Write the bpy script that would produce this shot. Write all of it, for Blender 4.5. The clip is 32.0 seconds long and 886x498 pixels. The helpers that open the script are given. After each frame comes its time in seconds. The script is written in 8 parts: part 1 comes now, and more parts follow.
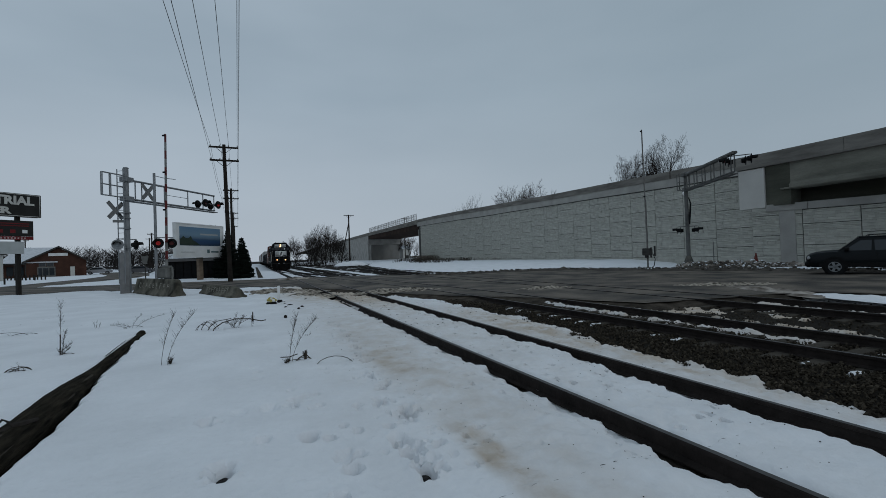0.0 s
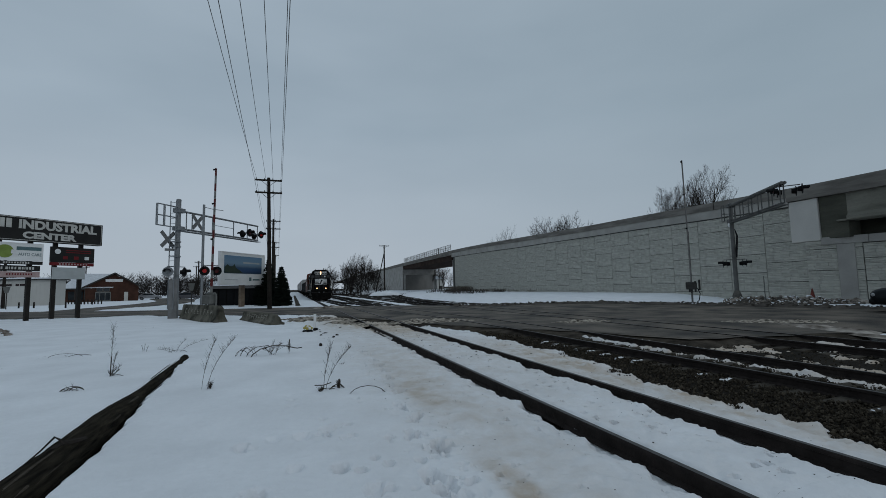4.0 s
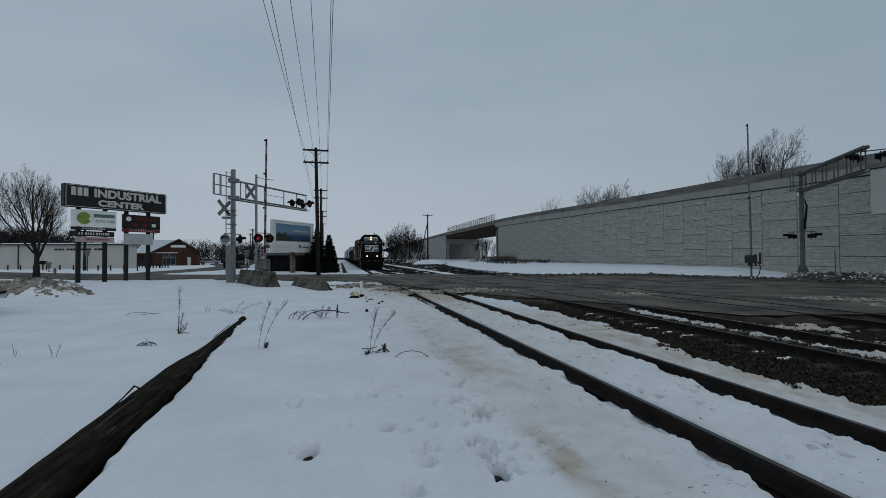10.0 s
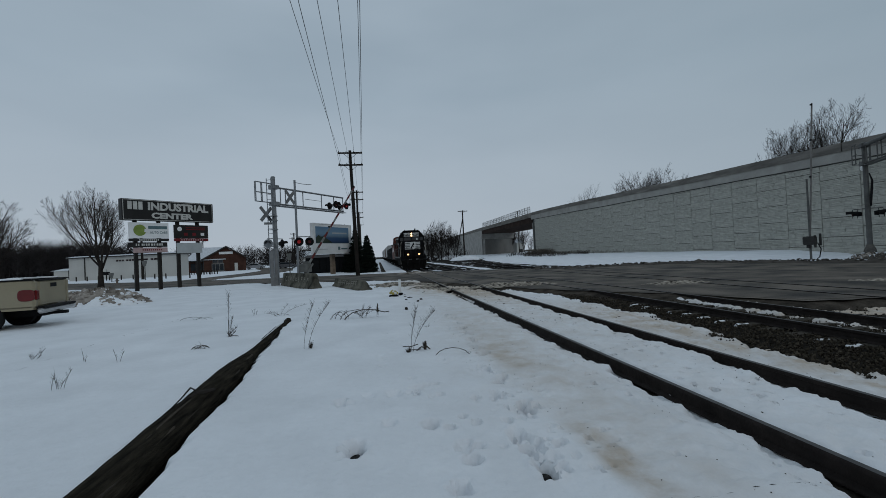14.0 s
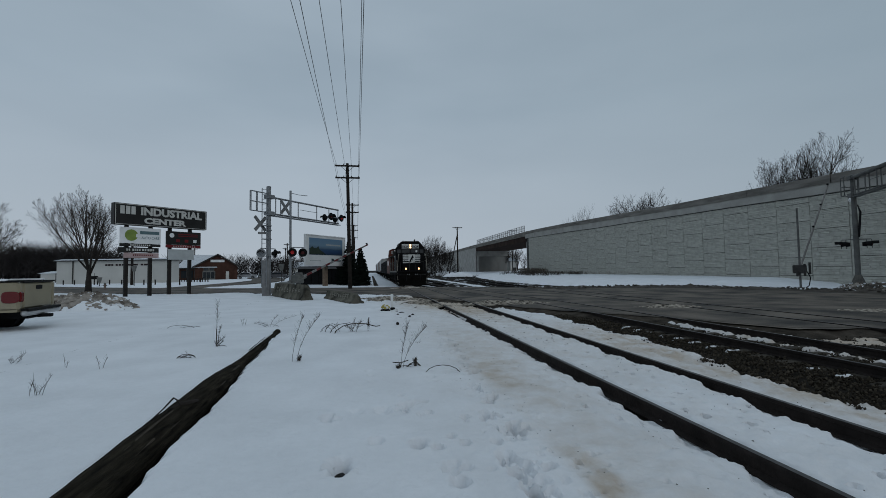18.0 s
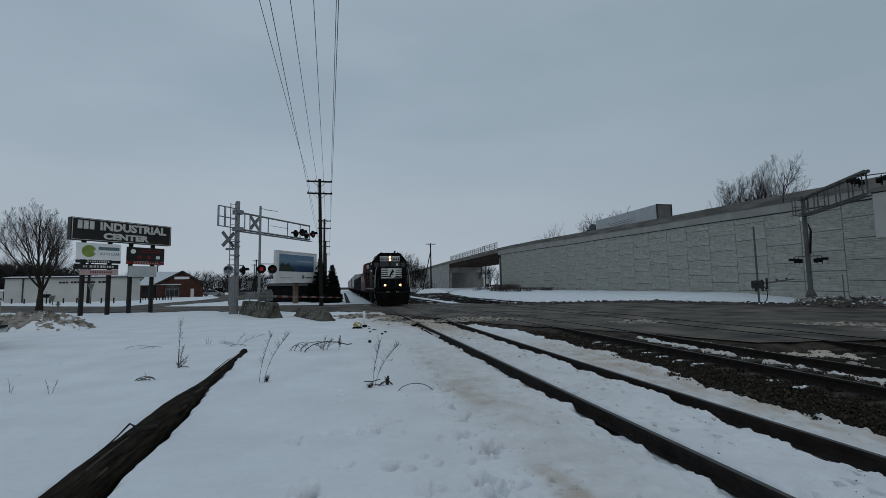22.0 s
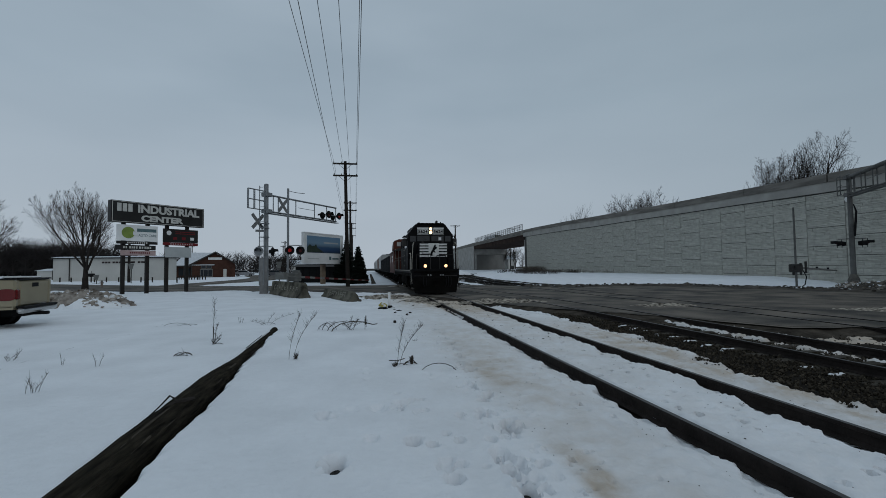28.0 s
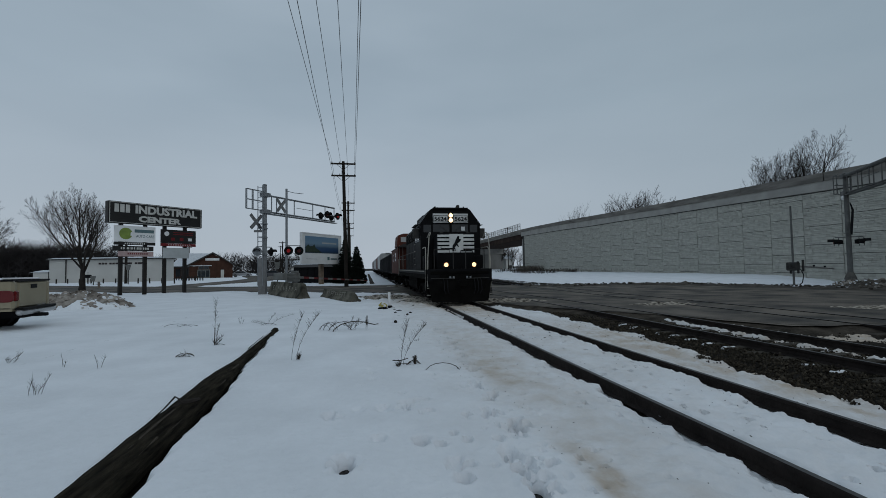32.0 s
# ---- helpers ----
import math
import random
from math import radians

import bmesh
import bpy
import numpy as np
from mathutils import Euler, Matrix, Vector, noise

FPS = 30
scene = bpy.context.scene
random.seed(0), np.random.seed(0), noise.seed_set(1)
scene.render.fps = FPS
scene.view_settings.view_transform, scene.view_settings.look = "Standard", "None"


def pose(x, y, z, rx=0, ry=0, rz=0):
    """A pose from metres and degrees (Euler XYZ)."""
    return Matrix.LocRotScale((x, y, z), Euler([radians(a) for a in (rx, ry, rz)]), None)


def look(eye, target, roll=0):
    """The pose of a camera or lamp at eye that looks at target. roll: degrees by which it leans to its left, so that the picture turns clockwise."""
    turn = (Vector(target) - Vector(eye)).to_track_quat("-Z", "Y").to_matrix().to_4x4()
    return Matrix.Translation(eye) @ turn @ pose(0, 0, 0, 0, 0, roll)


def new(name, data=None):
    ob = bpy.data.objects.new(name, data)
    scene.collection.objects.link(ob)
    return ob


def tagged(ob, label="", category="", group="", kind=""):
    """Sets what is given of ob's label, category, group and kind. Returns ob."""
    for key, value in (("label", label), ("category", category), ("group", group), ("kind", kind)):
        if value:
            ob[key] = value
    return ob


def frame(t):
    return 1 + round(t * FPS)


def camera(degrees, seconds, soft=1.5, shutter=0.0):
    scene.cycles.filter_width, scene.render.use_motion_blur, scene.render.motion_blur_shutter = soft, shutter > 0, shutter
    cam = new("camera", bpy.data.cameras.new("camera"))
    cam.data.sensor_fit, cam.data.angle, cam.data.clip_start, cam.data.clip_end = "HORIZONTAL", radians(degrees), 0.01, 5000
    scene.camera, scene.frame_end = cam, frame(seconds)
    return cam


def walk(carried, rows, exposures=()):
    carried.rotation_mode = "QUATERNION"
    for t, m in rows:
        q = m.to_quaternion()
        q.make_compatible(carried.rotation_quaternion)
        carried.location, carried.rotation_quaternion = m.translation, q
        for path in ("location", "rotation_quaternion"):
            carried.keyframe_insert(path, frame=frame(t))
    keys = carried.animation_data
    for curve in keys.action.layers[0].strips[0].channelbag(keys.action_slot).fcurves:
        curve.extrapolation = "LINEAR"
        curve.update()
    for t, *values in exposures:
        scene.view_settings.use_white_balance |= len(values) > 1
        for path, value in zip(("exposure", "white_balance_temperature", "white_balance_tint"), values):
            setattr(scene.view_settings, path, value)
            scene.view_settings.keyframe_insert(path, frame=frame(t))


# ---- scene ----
cam = camera(91.5, 32.0, soft=0.5)
PATH = [
    (0, pose(-0.012, -0.024, 1.596, 90.77, 2.00, -23.67)),
    (0.5, pose(-0.001, -0.004, 1.588, 91.31, 1.56, -23.45)),
    (1, pose(-0.001, -0.003, 1.589, 92.42, 1.27, -23.30)),
    (1.5, pose(-0.005, -0.016, 1.593, 93.11, 1.20, -22.99)),
    (2, pose(-0.009, -0.036, 1.592, 93.75, 1.20, -22.87)),
    (2.5, pose(-0.015, -0.034, 1.592, 94.29, 1.25, -22.50)),
    (3, pose(-0.016, -0.026, 1.594, 94.69, 1.27, -21.99)),
    (3.5, pose(-0.016, -0.029, 1.590, 95.01, 1.26, -20.44)),
    (5.5, pose(-0.025, -0.029, 1.592, 94.61, 1.02, -17.72)),
    (6, pose(-0.026, -0.019, 1.593, 94.51, 1.06, -17.48)),
    (6.5, pose(-0.020, -0.005, 1.594, 93.72, 1.09, -17.34)),
    (7, pose(-0.008, -0.018, 1.595, 93.30, 1.04, -18.23)),
    (7.5, pose(-0.007, -0.014, 1.592, 94.38, 1.30, -18.65)),
    (8, pose(-0.020, -0.019, 1.587, 94.46, 2.02, -18.02)),
    (8.5, pose(-0.025, -0.023, 1.598, 93.92, 2.40, -17.43)),
    (9, pose(-0.033, -0.035, 1.599, 91.98, 0.85, -15.93)),
    (9.5, pose(-0.040, -0.042, 1.599, 91.31, 0.48, -14.78)),
    (10, pose(-0.024, -0.036, 1.590, 91.01, 0.37, -13.50)),
    (10.5, pose(-0.013, -0.029, 1.591, 91.24, 0.32, -13.18)),
    (11, pose(-0.013, -0.025, 1.585, 90.80, 0.41, -13.19)),
    (11.5, pose(-0.021, -0.030, 1.586, 90.91, 0.69, -12.20)),
    (12, pose(-0.036, -0.060, 1.608, 90.74, 1.05, -9.74)),
    (12.5, pose(-0.022, -0.022, 1.596, 90.59, 1.39, -9.47)),
    (13, pose(-0.027, -0.015, 1.601, 90.44, 1.88, -8.92)),
    (13.5, pose(-0.014, 0.003, 1.598, 90.49, 2.52, -8.66)),
    (14, pose(-0.017, 0.006, 1.591, 90.63, 2.81, -8.65)),
    (14.5, pose(-0.021, -0.007, 1.599, 91.37, 2.75, -8.49)),
    (16.5, pose(-0.016, 0.020, 1.591, 92.01, 1.33, -8.51)),
    (17, pose(-0.025, 0.013, 1.598, 92.51, 0.94, -9.14)),
    (17.5, pose(-0.027, 0.022, 1.591, 92.53, 0.78, -9.39)),
    (18, pose(-0.021, 0.023, 1.594, 92.70, 0.82, -9.53)),
    (18.5, pose(-0.019, 0.034, 1.593, 93.03, 0.97, -9.60)),
    (19, pose(-0.011, 0.044, 1.595, 93.26, 1.10, -9.92)),
    (19.5, pose(-0.016, 0.038, 1.598, 93.53, 1.23, -10.10)),
    (20, pose(-0.006, 0.058, 1.589, 93.99, 1.27, -11.10)),
    (20.5, pose(0.003, 0.060, 1.585, 93.97, 1.11, -11.63)),
    (21, pose(0.006, 0.071, 1.583, 94.01, 0.95, -12.45)),
    (21.5, pose(-0.002, 0.047, 1.594, 94.52, 0.96, -12.92)),
    (22, pose(-0.014, 0.023, 1.598, 94.82, 1.01, -13.06)),
    (22.5, pose(-0.009, 0.028, 1.592, 95.44, 1.20, -13.00)),
    (23, pose(-0.011, 0.024, 1.599, 95.75, 1.31, -13.07)),
    (23.5, pose(-0.009, 0.031, 1.596, 96.04, 1.33, -12.98)),
    (24, pose(-0.009, 0.027, 1.596, 96.45, 1.33, -12.61)),
    (24.5, pose(-0.016, 0.009, 1.606, 96.66, 1.21, -12.63)),
    (25, pose(-0.014, 0.030, 1.601, 96.64, 1.16, -12.64)),
    (25.5, pose(-0.018, 0.020, 1.597, 96.42, 1.06, -12.58)),
    (27.5, pose(-0.037, -0.002, 1.577, 93.10, 1.35, -9.71)),
    (28, pose(0.000, 0.000, 1.600, 92.45, 0.70, -9.79)),
    (28.5, pose(-0.037, 0.019, 1.578, 92.37, 0.83, -9.66)),
    (29, pose(-0.049, 0.008, 1.587, 92.23, 0.81, -9.00)),
    (29.5, pose(-0.056, 0.011, 1.580, 92.02, 0.52, -9.07)),
    (30, pose(-0.068, 0.007, 1.586, 92.14, 0.16, -9.18)),
    (30.5, pose(-0.068, 0.013, 1.582, 92.16, 0.22, -9.65)),
    (31, pose(-0.076, 0.024, 1.584, 92.37, 0.29, -9.85)),
    (31.5, pose(-0.075, 0.017, 1.587, 92.36, 0.41, -10.04)),
    (32, pose(-0.085, 0.010, 1.599, 92.42, 0.93, -10.10)),
]
walk(cam, PATH)

# ---- world and light: a low overcast winter sky ----
world = bpy.data.worlds.new("overcast")
scene.world = world
world.use_nodes = True
wn, wl = world.node_tree.nodes, world.node_tree.links
wn.clear()
w_out = wn.new("ShaderNodeOutputWorld")
w_bg = wn.new("ShaderNodeBackground")
w_sky = wn.new("ShaderNodeTexSky")
w_sky.sky_type, w_sky.sun_disc = "NISHITA", False
w_sky.sun_elevation, w_sky.sun_rotation = radians(22), radians(150)
w_co = wn.new("ShaderNodeTexCoord")
w_map = wn.new("ShaderNodeMapping")
w_map.inputs["Scale"].default_value = (1.0, 1.0, 3.2)
w_noise = wn.new("ShaderNodeTexNoise")
w_noise.inputs["Scale"].default_value = 1.7
w_noise.inputs["Detail"].default_value = 4.0
w_noise.inputs["Roughness"].default_value = 0.45
w_ramp = wn.new("ShaderNodeValToRGB")
w_ramp.color_ramp.elements[0].position, w_ramp.color_ramp.elements[0].color = 0.30, (0.259, 0.329, 0.394, 1)
w_ramp.color_ramp.elements[1].position, w_ramp.color_ramp.elements[1].color = 0.74, (0.328, 0.402, 0.471, 1)
w_mix = wn.new("ShaderNodeMix")
w_mix.data_type = "RGBA"
w_mix.inputs[0].default_value = 0.003
wl.new(w_co.outputs["Generated"], w_map.inputs["Vector"])
wl.new(w_map.outputs["Vector"], w_noise.inputs["Vector"])
wl.new(w_noise.outputs["Fac"], w_ramp.inputs["Fac"])
wl.new(w_ramp.outputs["Color"], w_mix.inputs[6])
wl.new(w_sky.outputs["Color"], w_mix.inputs[7])
w_sep = wn.new("ShaderNodeSeparateXYZ")
w_low = wn.new("ShaderNodeMapRange")
w_low.inputs[1].default_value, w_low.inputs[2].default_value, w_low.inputs[3].default_value, w_low.inputs[4].default_value = 0.0, 0.34, 0.60, 0.0
w_haze = wn.new("ShaderNodeMix")
w_haze.data_type = "RGBA"
w_haze.inputs[7].default_value = (0.452, 0.496, 0.555, 1)
wl.new(w_co.outputs["Generated"], w_sep.inputs[0])
wl.new(w_sep.outputs["Z"], w_low.inputs[0])
wl.new(w_low.outputs[0], w_haze.inputs[0])
wl.new(w_mix.outputs[2], w_haze.inputs[6])
w_side = wn.new("ShaderNodeMapRange")
w_side.inputs[1].default_value, w_side.inputs[2].default_value, w_side.inputs[3].default_value, w_side.inputs[4].default_value = 0.15, 0.90, 0.0, 0.40
w_east = wn.new("ShaderNodeMix")
w_east.data_type = "RGBA"
w_east.inputs[7].default_value = (0.215, 0.285, 0.335, 1)
wl.new(w_sep.outputs["X"], w_side.inputs[0])
wl.new(w_side.outputs[0], w_east.inputs[0])
wl.new(w_haze.outputs[2], w_east.inputs[6])
wl.new(w_east.outputs[2], w_bg.inputs["Color"])
w_bg.inputs["Strength"].default_value = 1.04
wl.new(w_bg.outputs["Background"], w_out.inputs["Surface"])
sun = new("sun", bpy.data.lights.new("sun", "SUN"))
sun.data.energy, sun.data.angle, sun.data.color = 0.22, radians(25), (1.0, 0.96, 0.9)
sun.matrix_basis = look((20, -30, 24), (0, 0, 0))
scene.view_settings.exposure = 0.0


# ---- materials ----
def mat(name, base, rough=0.7, metal=0.0, vary=0.25, scale=3.0, bump=0.0, bump_scale=30.0, dark=None, spread=0.5, per_object=0.0, coat=0.0, sheen=0.25, island=0.0):
    """A surface with two scales of tone (stains and grain) and fine relief."""
    m = bpy.data.materials.new(name)
    m.use_nodes = True
    n, l = m.node_tree.nodes, m.node_tree.links
    b = n["Principled BSDF"]
    b.inputs["Roughness"].default_value, b.inputs["Metallic"].default_value = rough, metal
    b.inputs["Coat Weight"].default_value, b.inputs["Specular IOR Level"].default_value = coat, sheen
    co = n.new("ShaderNodeTexCoord")
    big, fine = n.new("ShaderNodeTexNoise"), n.new("ShaderNodeTexNoise")
    big.inputs["Scale"].default_value, big.inputs["Detail"].default_value = scale, 5
    fine.inputs["Scale"].default_value, fine.inputs["Detail"].default_value = bump_scale, 3
    l.new(co.outputs["Object"], big.inputs["Vector"])
    l.new(co.outputs["Object"], fine.inputs["Vector"])
    ramp = n.new("ShaderNodeValToRGB")
    dark = dark or tuple(c * (1 - vary) for c in base)
    light = tuple(min(1.0, c * (1 + vary * 0.6)) for c in base)
    ramp.color_ramp.elements[0].position, ramp.color_ramp.elements[0].color = 0.5 - spread * 0.4, (*dark, 1)
    ramp.color_ramp.elements[1].position, ramp.color_ramp.elements[1].color = 0.5 + spread * 0.4, (*light, 1)
    l.new(big.outputs["Fac"], ramp.inputs["Fac"])
    hsv = n.new("ShaderNodeHueSaturation")
    mul = n.new("ShaderNodeMath")
    mul.operation = "MULTIPLY_ADD"
    mul.inputs[1].default_value, mul.inputs[2].default_value = vary, 1 - vary * 0.5
    l.new(fine.outputs["Fac"], mul.inputs[0])
    value = mul.outputs[0]
    if per_object:
        info, add = n.new("ShaderNodeObjectInfo"), n.new("ShaderNodeMath")
        add.operation = "MULTIPLY_ADD"
        add.inputs[1].default_value = per_object
        l.new(info.outputs["Random"], add.inputs[0])
        l.new(value, add.inputs[2])
        value = add.outputs[0]
    if island:
        geo_n, add = n.new("ShaderNodeNewGeometry"), n.new("ShaderNodeMath")
        add.operation = "MULTIPLY_ADD"
        add.inputs[1].default_value = island
        l.new(geo_n.outputs["Random Per Island"], add.inputs[0])
        sub = n.new("ShaderNodeMath")
        sub.operation = "SUBTRACT"
        sub.inputs[1].default_value = island * 0.5
        l.new(value, sub.inputs[0])
        l.new(sub.outputs[0], add.inputs[2])
        value = add.outputs[0]
    l.new(value, hsv.inputs["Value"])
    l.new(ramp.outputs["Color"], hsv.inputs["Color"])
    l.new(hsv.outputs["Color"], b.inputs["Base Color"])
    if bump:
        bp = n.new("ShaderNodeBump")
        bp.inputs["Strength"].default_value, bp.inputs["Distance"].default_value = min(1.0, bump), 0.03
        l.new(fine.outputs["Fac"], bp.inputs["Height"])
        l.new(bp.outputs["Normal"], b.inputs["Normal"])
    return m


def stretch(m, scale):
    """Draws a material's pattern out along an axis of the object, as grain or streaks."""
    n, l = m.node_tree.nodes, m.node_tree.links
    mp = n.new("ShaderNodeMapping")
    mp.inputs["Scale"].default_value = scale
    co = [x for x in n if x.bl_idname == "ShaderNodeTexCoord"][0]
    l.new(co.outputs["Object"], mp.inputs["Vector"])
    for x in n:
        if x.bl_idname == "ShaderNodeTexNoise":
            l.new(mp.outputs["Vector"], x.inputs["Vector"])
    return m


def glow(name, color, strength):
    m = mat(name, color, 0.3, vary=0.05)
    b = m.node_tree.nodes["Principled BSDF"]
    b.inputs["Emission Color"].default_value = (*color, 1)
    b.inputs["Emission Strength"].default_value = strength
    return m


def glass(name, tint=(0.02, 0.025, 0.03)):
    return mat(name, tint, 0.06, vary=0.1, scale=1.0, coat=0.4)


M_SNOW = mat("snow", (0.812, 0.826, 0.85), 0.9, vary=0.08, scale=0.9, bump=0.62, bump_scale=13.0)
M_SOIL_SNOW = mat("earthy_slush", (0.34, 0.305, 0.27), 0.95, sheen=0.08, vary=0.4, scale=1.7, bump=0.7, bump_scale=14.0, dark=(0.075, 0.060, 0.047), spread=0.40)
M_SLUSH = mat("gravelly_tan_slush", (0.34, 0.30, 0.25), 0.95, sheen=0.08, vary=0.5, scale=7.0, bump=0.9, bump_scale=30.0, dark=(0.055, 0.046, 0.037), spread=0.30)
M_SHOULDER = mat("brown_gravel_shoulder", (0.060, 0.050, 0.040), 0.95, sheen=0.05, vary=0.6, scale=2.5, bump=1.0, bump_scale=20.0)
M_GROUND = mat("gravel_soil", (0.028, 0.024, 0.020), 0.95, sheen=0.05, vary=0.5, scale=1.2, bump=1.0, bump_scale=24.0)
M_BALLAST = mat("ballast_stone", (0.052, 0.043, 0.032), 0.95, sheen=0.08, vary=0.45, scale=7.0, bump=0.6, bump_scale=40.0, island=1.1)
M_ASPHALT = mat("wet_asphalt", (0.126, 0.107, 0.088), 0.8, vary=0.5, scale=0.55, bump=0.45, bump_scale=38.0, sheen=0.15, dark=(0.046, 0.042, 0.038), spread=0.35)
M_RAIL = mat("rusty_rail_steel", (0.024, 0.019, 0.017), 0.75, 0.0, sheen=0.12, vary=0.4, scale=5.0, bump=0.3)
M_RAILTOP = mat("worn_rail_head", (0.085, 0.08, 0.078), 0.5, 0.5, vary=0.25, scale=6.0)
M_TIE = mat("creosoted_tie", (0.055, 0.048, 0.040), 0.95, vary=0.4, scale=4.0, bump=0.8, bump_scale=22.0, per_object=0.3, sheen=0.08)
M_CONC = mat("weathered_concrete", (0.33, 0.32, 0.30), 0.95, sheen=0.1, vary=0.25, scale=0.5, bump=0.35, bump_scale=26.0)
M_PARAPET = mat("weathered_barrier_concrete", (0.20, 0.188, 0.170), 0.95, sheen=0.08, vary=0.3, scale=1.6, bump=0.4, bump_scale=16.0, dark=(0.115, 0.108, 0.098))
M_COPING = mat("coping_concrete", (0.36, 0.35, 0.325), 0.95, sheen=0.08, vary=0.2, scale=0.6, bump=0.3, bump_scale=20.0)
M_CONC_PALE = mat("pale_concrete", (0.52, 0.505, 0.475), 0.9, vary=0.12, scale=0.5, bump=0.3, bump_scale=24.0)
# Stained concrete, its colour lowered further to carry the shadow under the bridges.
M_CONC_STAIN_SHADE = mat("stained_shade_concrete", (0.085, 0.085, 0.068), 0.95, vary=0.4, scale=0.5, bump=0.4, bump_scale=20.0, dark=(0.035, 0.036, 0.03), sheen=0.1)
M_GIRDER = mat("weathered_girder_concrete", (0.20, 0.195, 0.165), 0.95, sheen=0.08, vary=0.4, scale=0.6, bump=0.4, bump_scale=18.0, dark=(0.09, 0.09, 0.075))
stretch(M_GIRDER, (0.4, 1.0, 1.5))
stretch(M_PARAPET, (0.25, 1.0, 1.6))
stretch(M_CONC_STAIN_SHADE, (0.4, 1.0, 1.5))
M_OLDSTEEL = mat("dull_weathered_steel", (0.13, 0.13, 0.125), 0.75, 0.1, vary=0.35, scale=2.0, sheen=0.2)
M_STEEL = mat("galvanised_steel", (0.24, 0.25, 0.26), 0.65, 0.25, vary=0.22, scale=2.0, bump=0.15)
M_BLACK = mat("black_paint", (0.009, 0.009, 0.0095), 0.65, sheen=0.1, vary=0.3, scale=2.0)
M_DARKSTEEL = mat("dark_steel", (0.05, 0.048, 0.045), 0.6, 0.4, vary=0.35, scale=3.0)
M_WOODPOLE = mat("weathered_pole_wood", (0.030, 0.026, 0.023), 0.95, sheen=0.05, vary=0.4, scale=3.0, bump=0.6)
M_BARK = mat("tree_bark", (0.034, 0.029, 0.026), 0.95, sheen=0.05, vary=0.35, scale=4.0, bump=0.6)
M_WHITE = mat("white_paint", (0.74, 0.74, 0.73), 0.55, vary=0.1, scale=1.5)
M_RUBBER = mat("tyre_rubber", (0.014, 0.014, 0.015), 0.9, sheen=0.1, vary=0.3, bump=0.4)
M_GLASS = glass("dark_window_glass")


def soil_trail(m):
    """Brown meltwater and boot dirt along the path beside the track."""
    n, l = m.node_tree.nodes, m.node_tree.links
    b = n["Principled BSDF"]
    hsv = [x for x in n if x.bl_idname == "ShaderNodeHueSaturation"][0]
    co, sep = n.new("ShaderNodeTexCoord"), n.new("ShaderNodeSeparateXYZ")
    nt = n.new("ShaderNodeTexNoise")
    nt.inputs["Scale"].default_value, nt.inputs["Detail"].default_value = 2.6, 9
    nt.inputs["Roughness"].default_value = 0.62
    l.new(co.outputs["Object"], sep.inputs[0])
    l.new(co.outputs["Object"], nt.inputs["Vector"])

    def math_node(op, a, c):
        q = n.new("ShaderNodeMath")
        q.operation = op
        for i, v in enumerate((a, c)):
            if isinstance(v, float):
                q.inputs[i].default_value = v
            else:
                l.new(v, q.inputs[i])
        return q.outputs[0]

    def band(value, centre, width):
        d = math_node("ABSOLUTE", math_node("SUBTRACT", value, centre), 0.0)
        r = n.new("ShaderNodeMapRange")
        r.interpolation_type = "SMOOTHSTEP"
        l.new(d, r.inputs[0])
        r.inputs[1].default_value, r.inputs[2].default_value, r.inputs[3].default_value, r.inputs[4].default_value = width * 0.1, width, 1.0, 0.0
        return r.outputs[0]

    path = math_node("MULTIPLY", band(sep.outputs["X"], 2.0, 0.75), band(sep.outputs["Y"], 5.5, 8.5))
    spot = math_node("MULTIPLY", band(sep.outputs["X"], 1.74, 0.40), band(sep.outputs["Y"], 6.3, 1.5))
    strip = math_node("MULTIPLY", band(sep.outputs["X"], 1.66, 0.22), band(sep.outputs["Y"], 2.9, 1.2))
    road = math_node("MULTIPLY", band(sep.outputs["X"], 3.2, 3.4), band(sep.outputs["Y"], 22.0, 8.0))
    warm = math_node("MULTIPLY", band(sep.outputs["X"], 3.4, 4.2), band(sep.outputs["Y"], 11.0, 13.5))
    slush = math_node("MULTIPLY", band(sep.outputs["X"], 5.7, 1.25), band(sep.outputs["Y"], 6.5, 9.0))
    path = math_node("ADD", path, math_node("MULTIPLY", slush, 2.6))
    bed = math_node("MULTIPLY", band(sep.outputs["X"], 11.2, 4.6), band(sep.outputs["Y"], 7.0, 9.0))
    path = math_node("ADD", path, math_node("MULTIPLY", bed, 4.5))
    gap = math_node("MULTIPLY", band(sep.outputs["X"], 4.0, 1.3), band(sep.outputs["Y"], 19.0, 9.0))
    spot = math_node("ADD", spot, math_node("MULTIPLY", gap, 2.0))
    path = math_node("ADD", path, math_node("MULTIPLY", warm, 1.25))
    total = math_node("ADD", math_node("ADD", math_node("MULTIPLY", path, 0.40), math_node("MULTIPLY", spot, 0.45)), math_node("ADD", math_node("MULTIPLY", strip, 1.1), math_node("MULTIPLY", road, 1.6)))
    r = n.new("ShaderNodeMapRange")
    l.new(nt.outputs["Fac"], r.inputs[0])
    r.inputs[1].default_value, r.inputs[2].default_value, r.inputs[3].default_value, r.inputs[4].default_value = 0.34, 0.68, 0.30, 0.85
    fac = math_node("MINIMUM", math_node("MULTIPLY", total, r.outputs[0]), 0.9)
    mix = n.new("ShaderNodeMix")
    mix.data_type = "RGBA"
    mix.inputs[7].default_value = (0.47, 0.385, 0.30, 1)
    l.new(fac, mix.inputs[0])
    l.new(hsv.outputs["Color"], mix.inputs[6])
    l.new(mix.outputs[2], b.inputs["Base Color"])


soil_trail(M_SNOW)


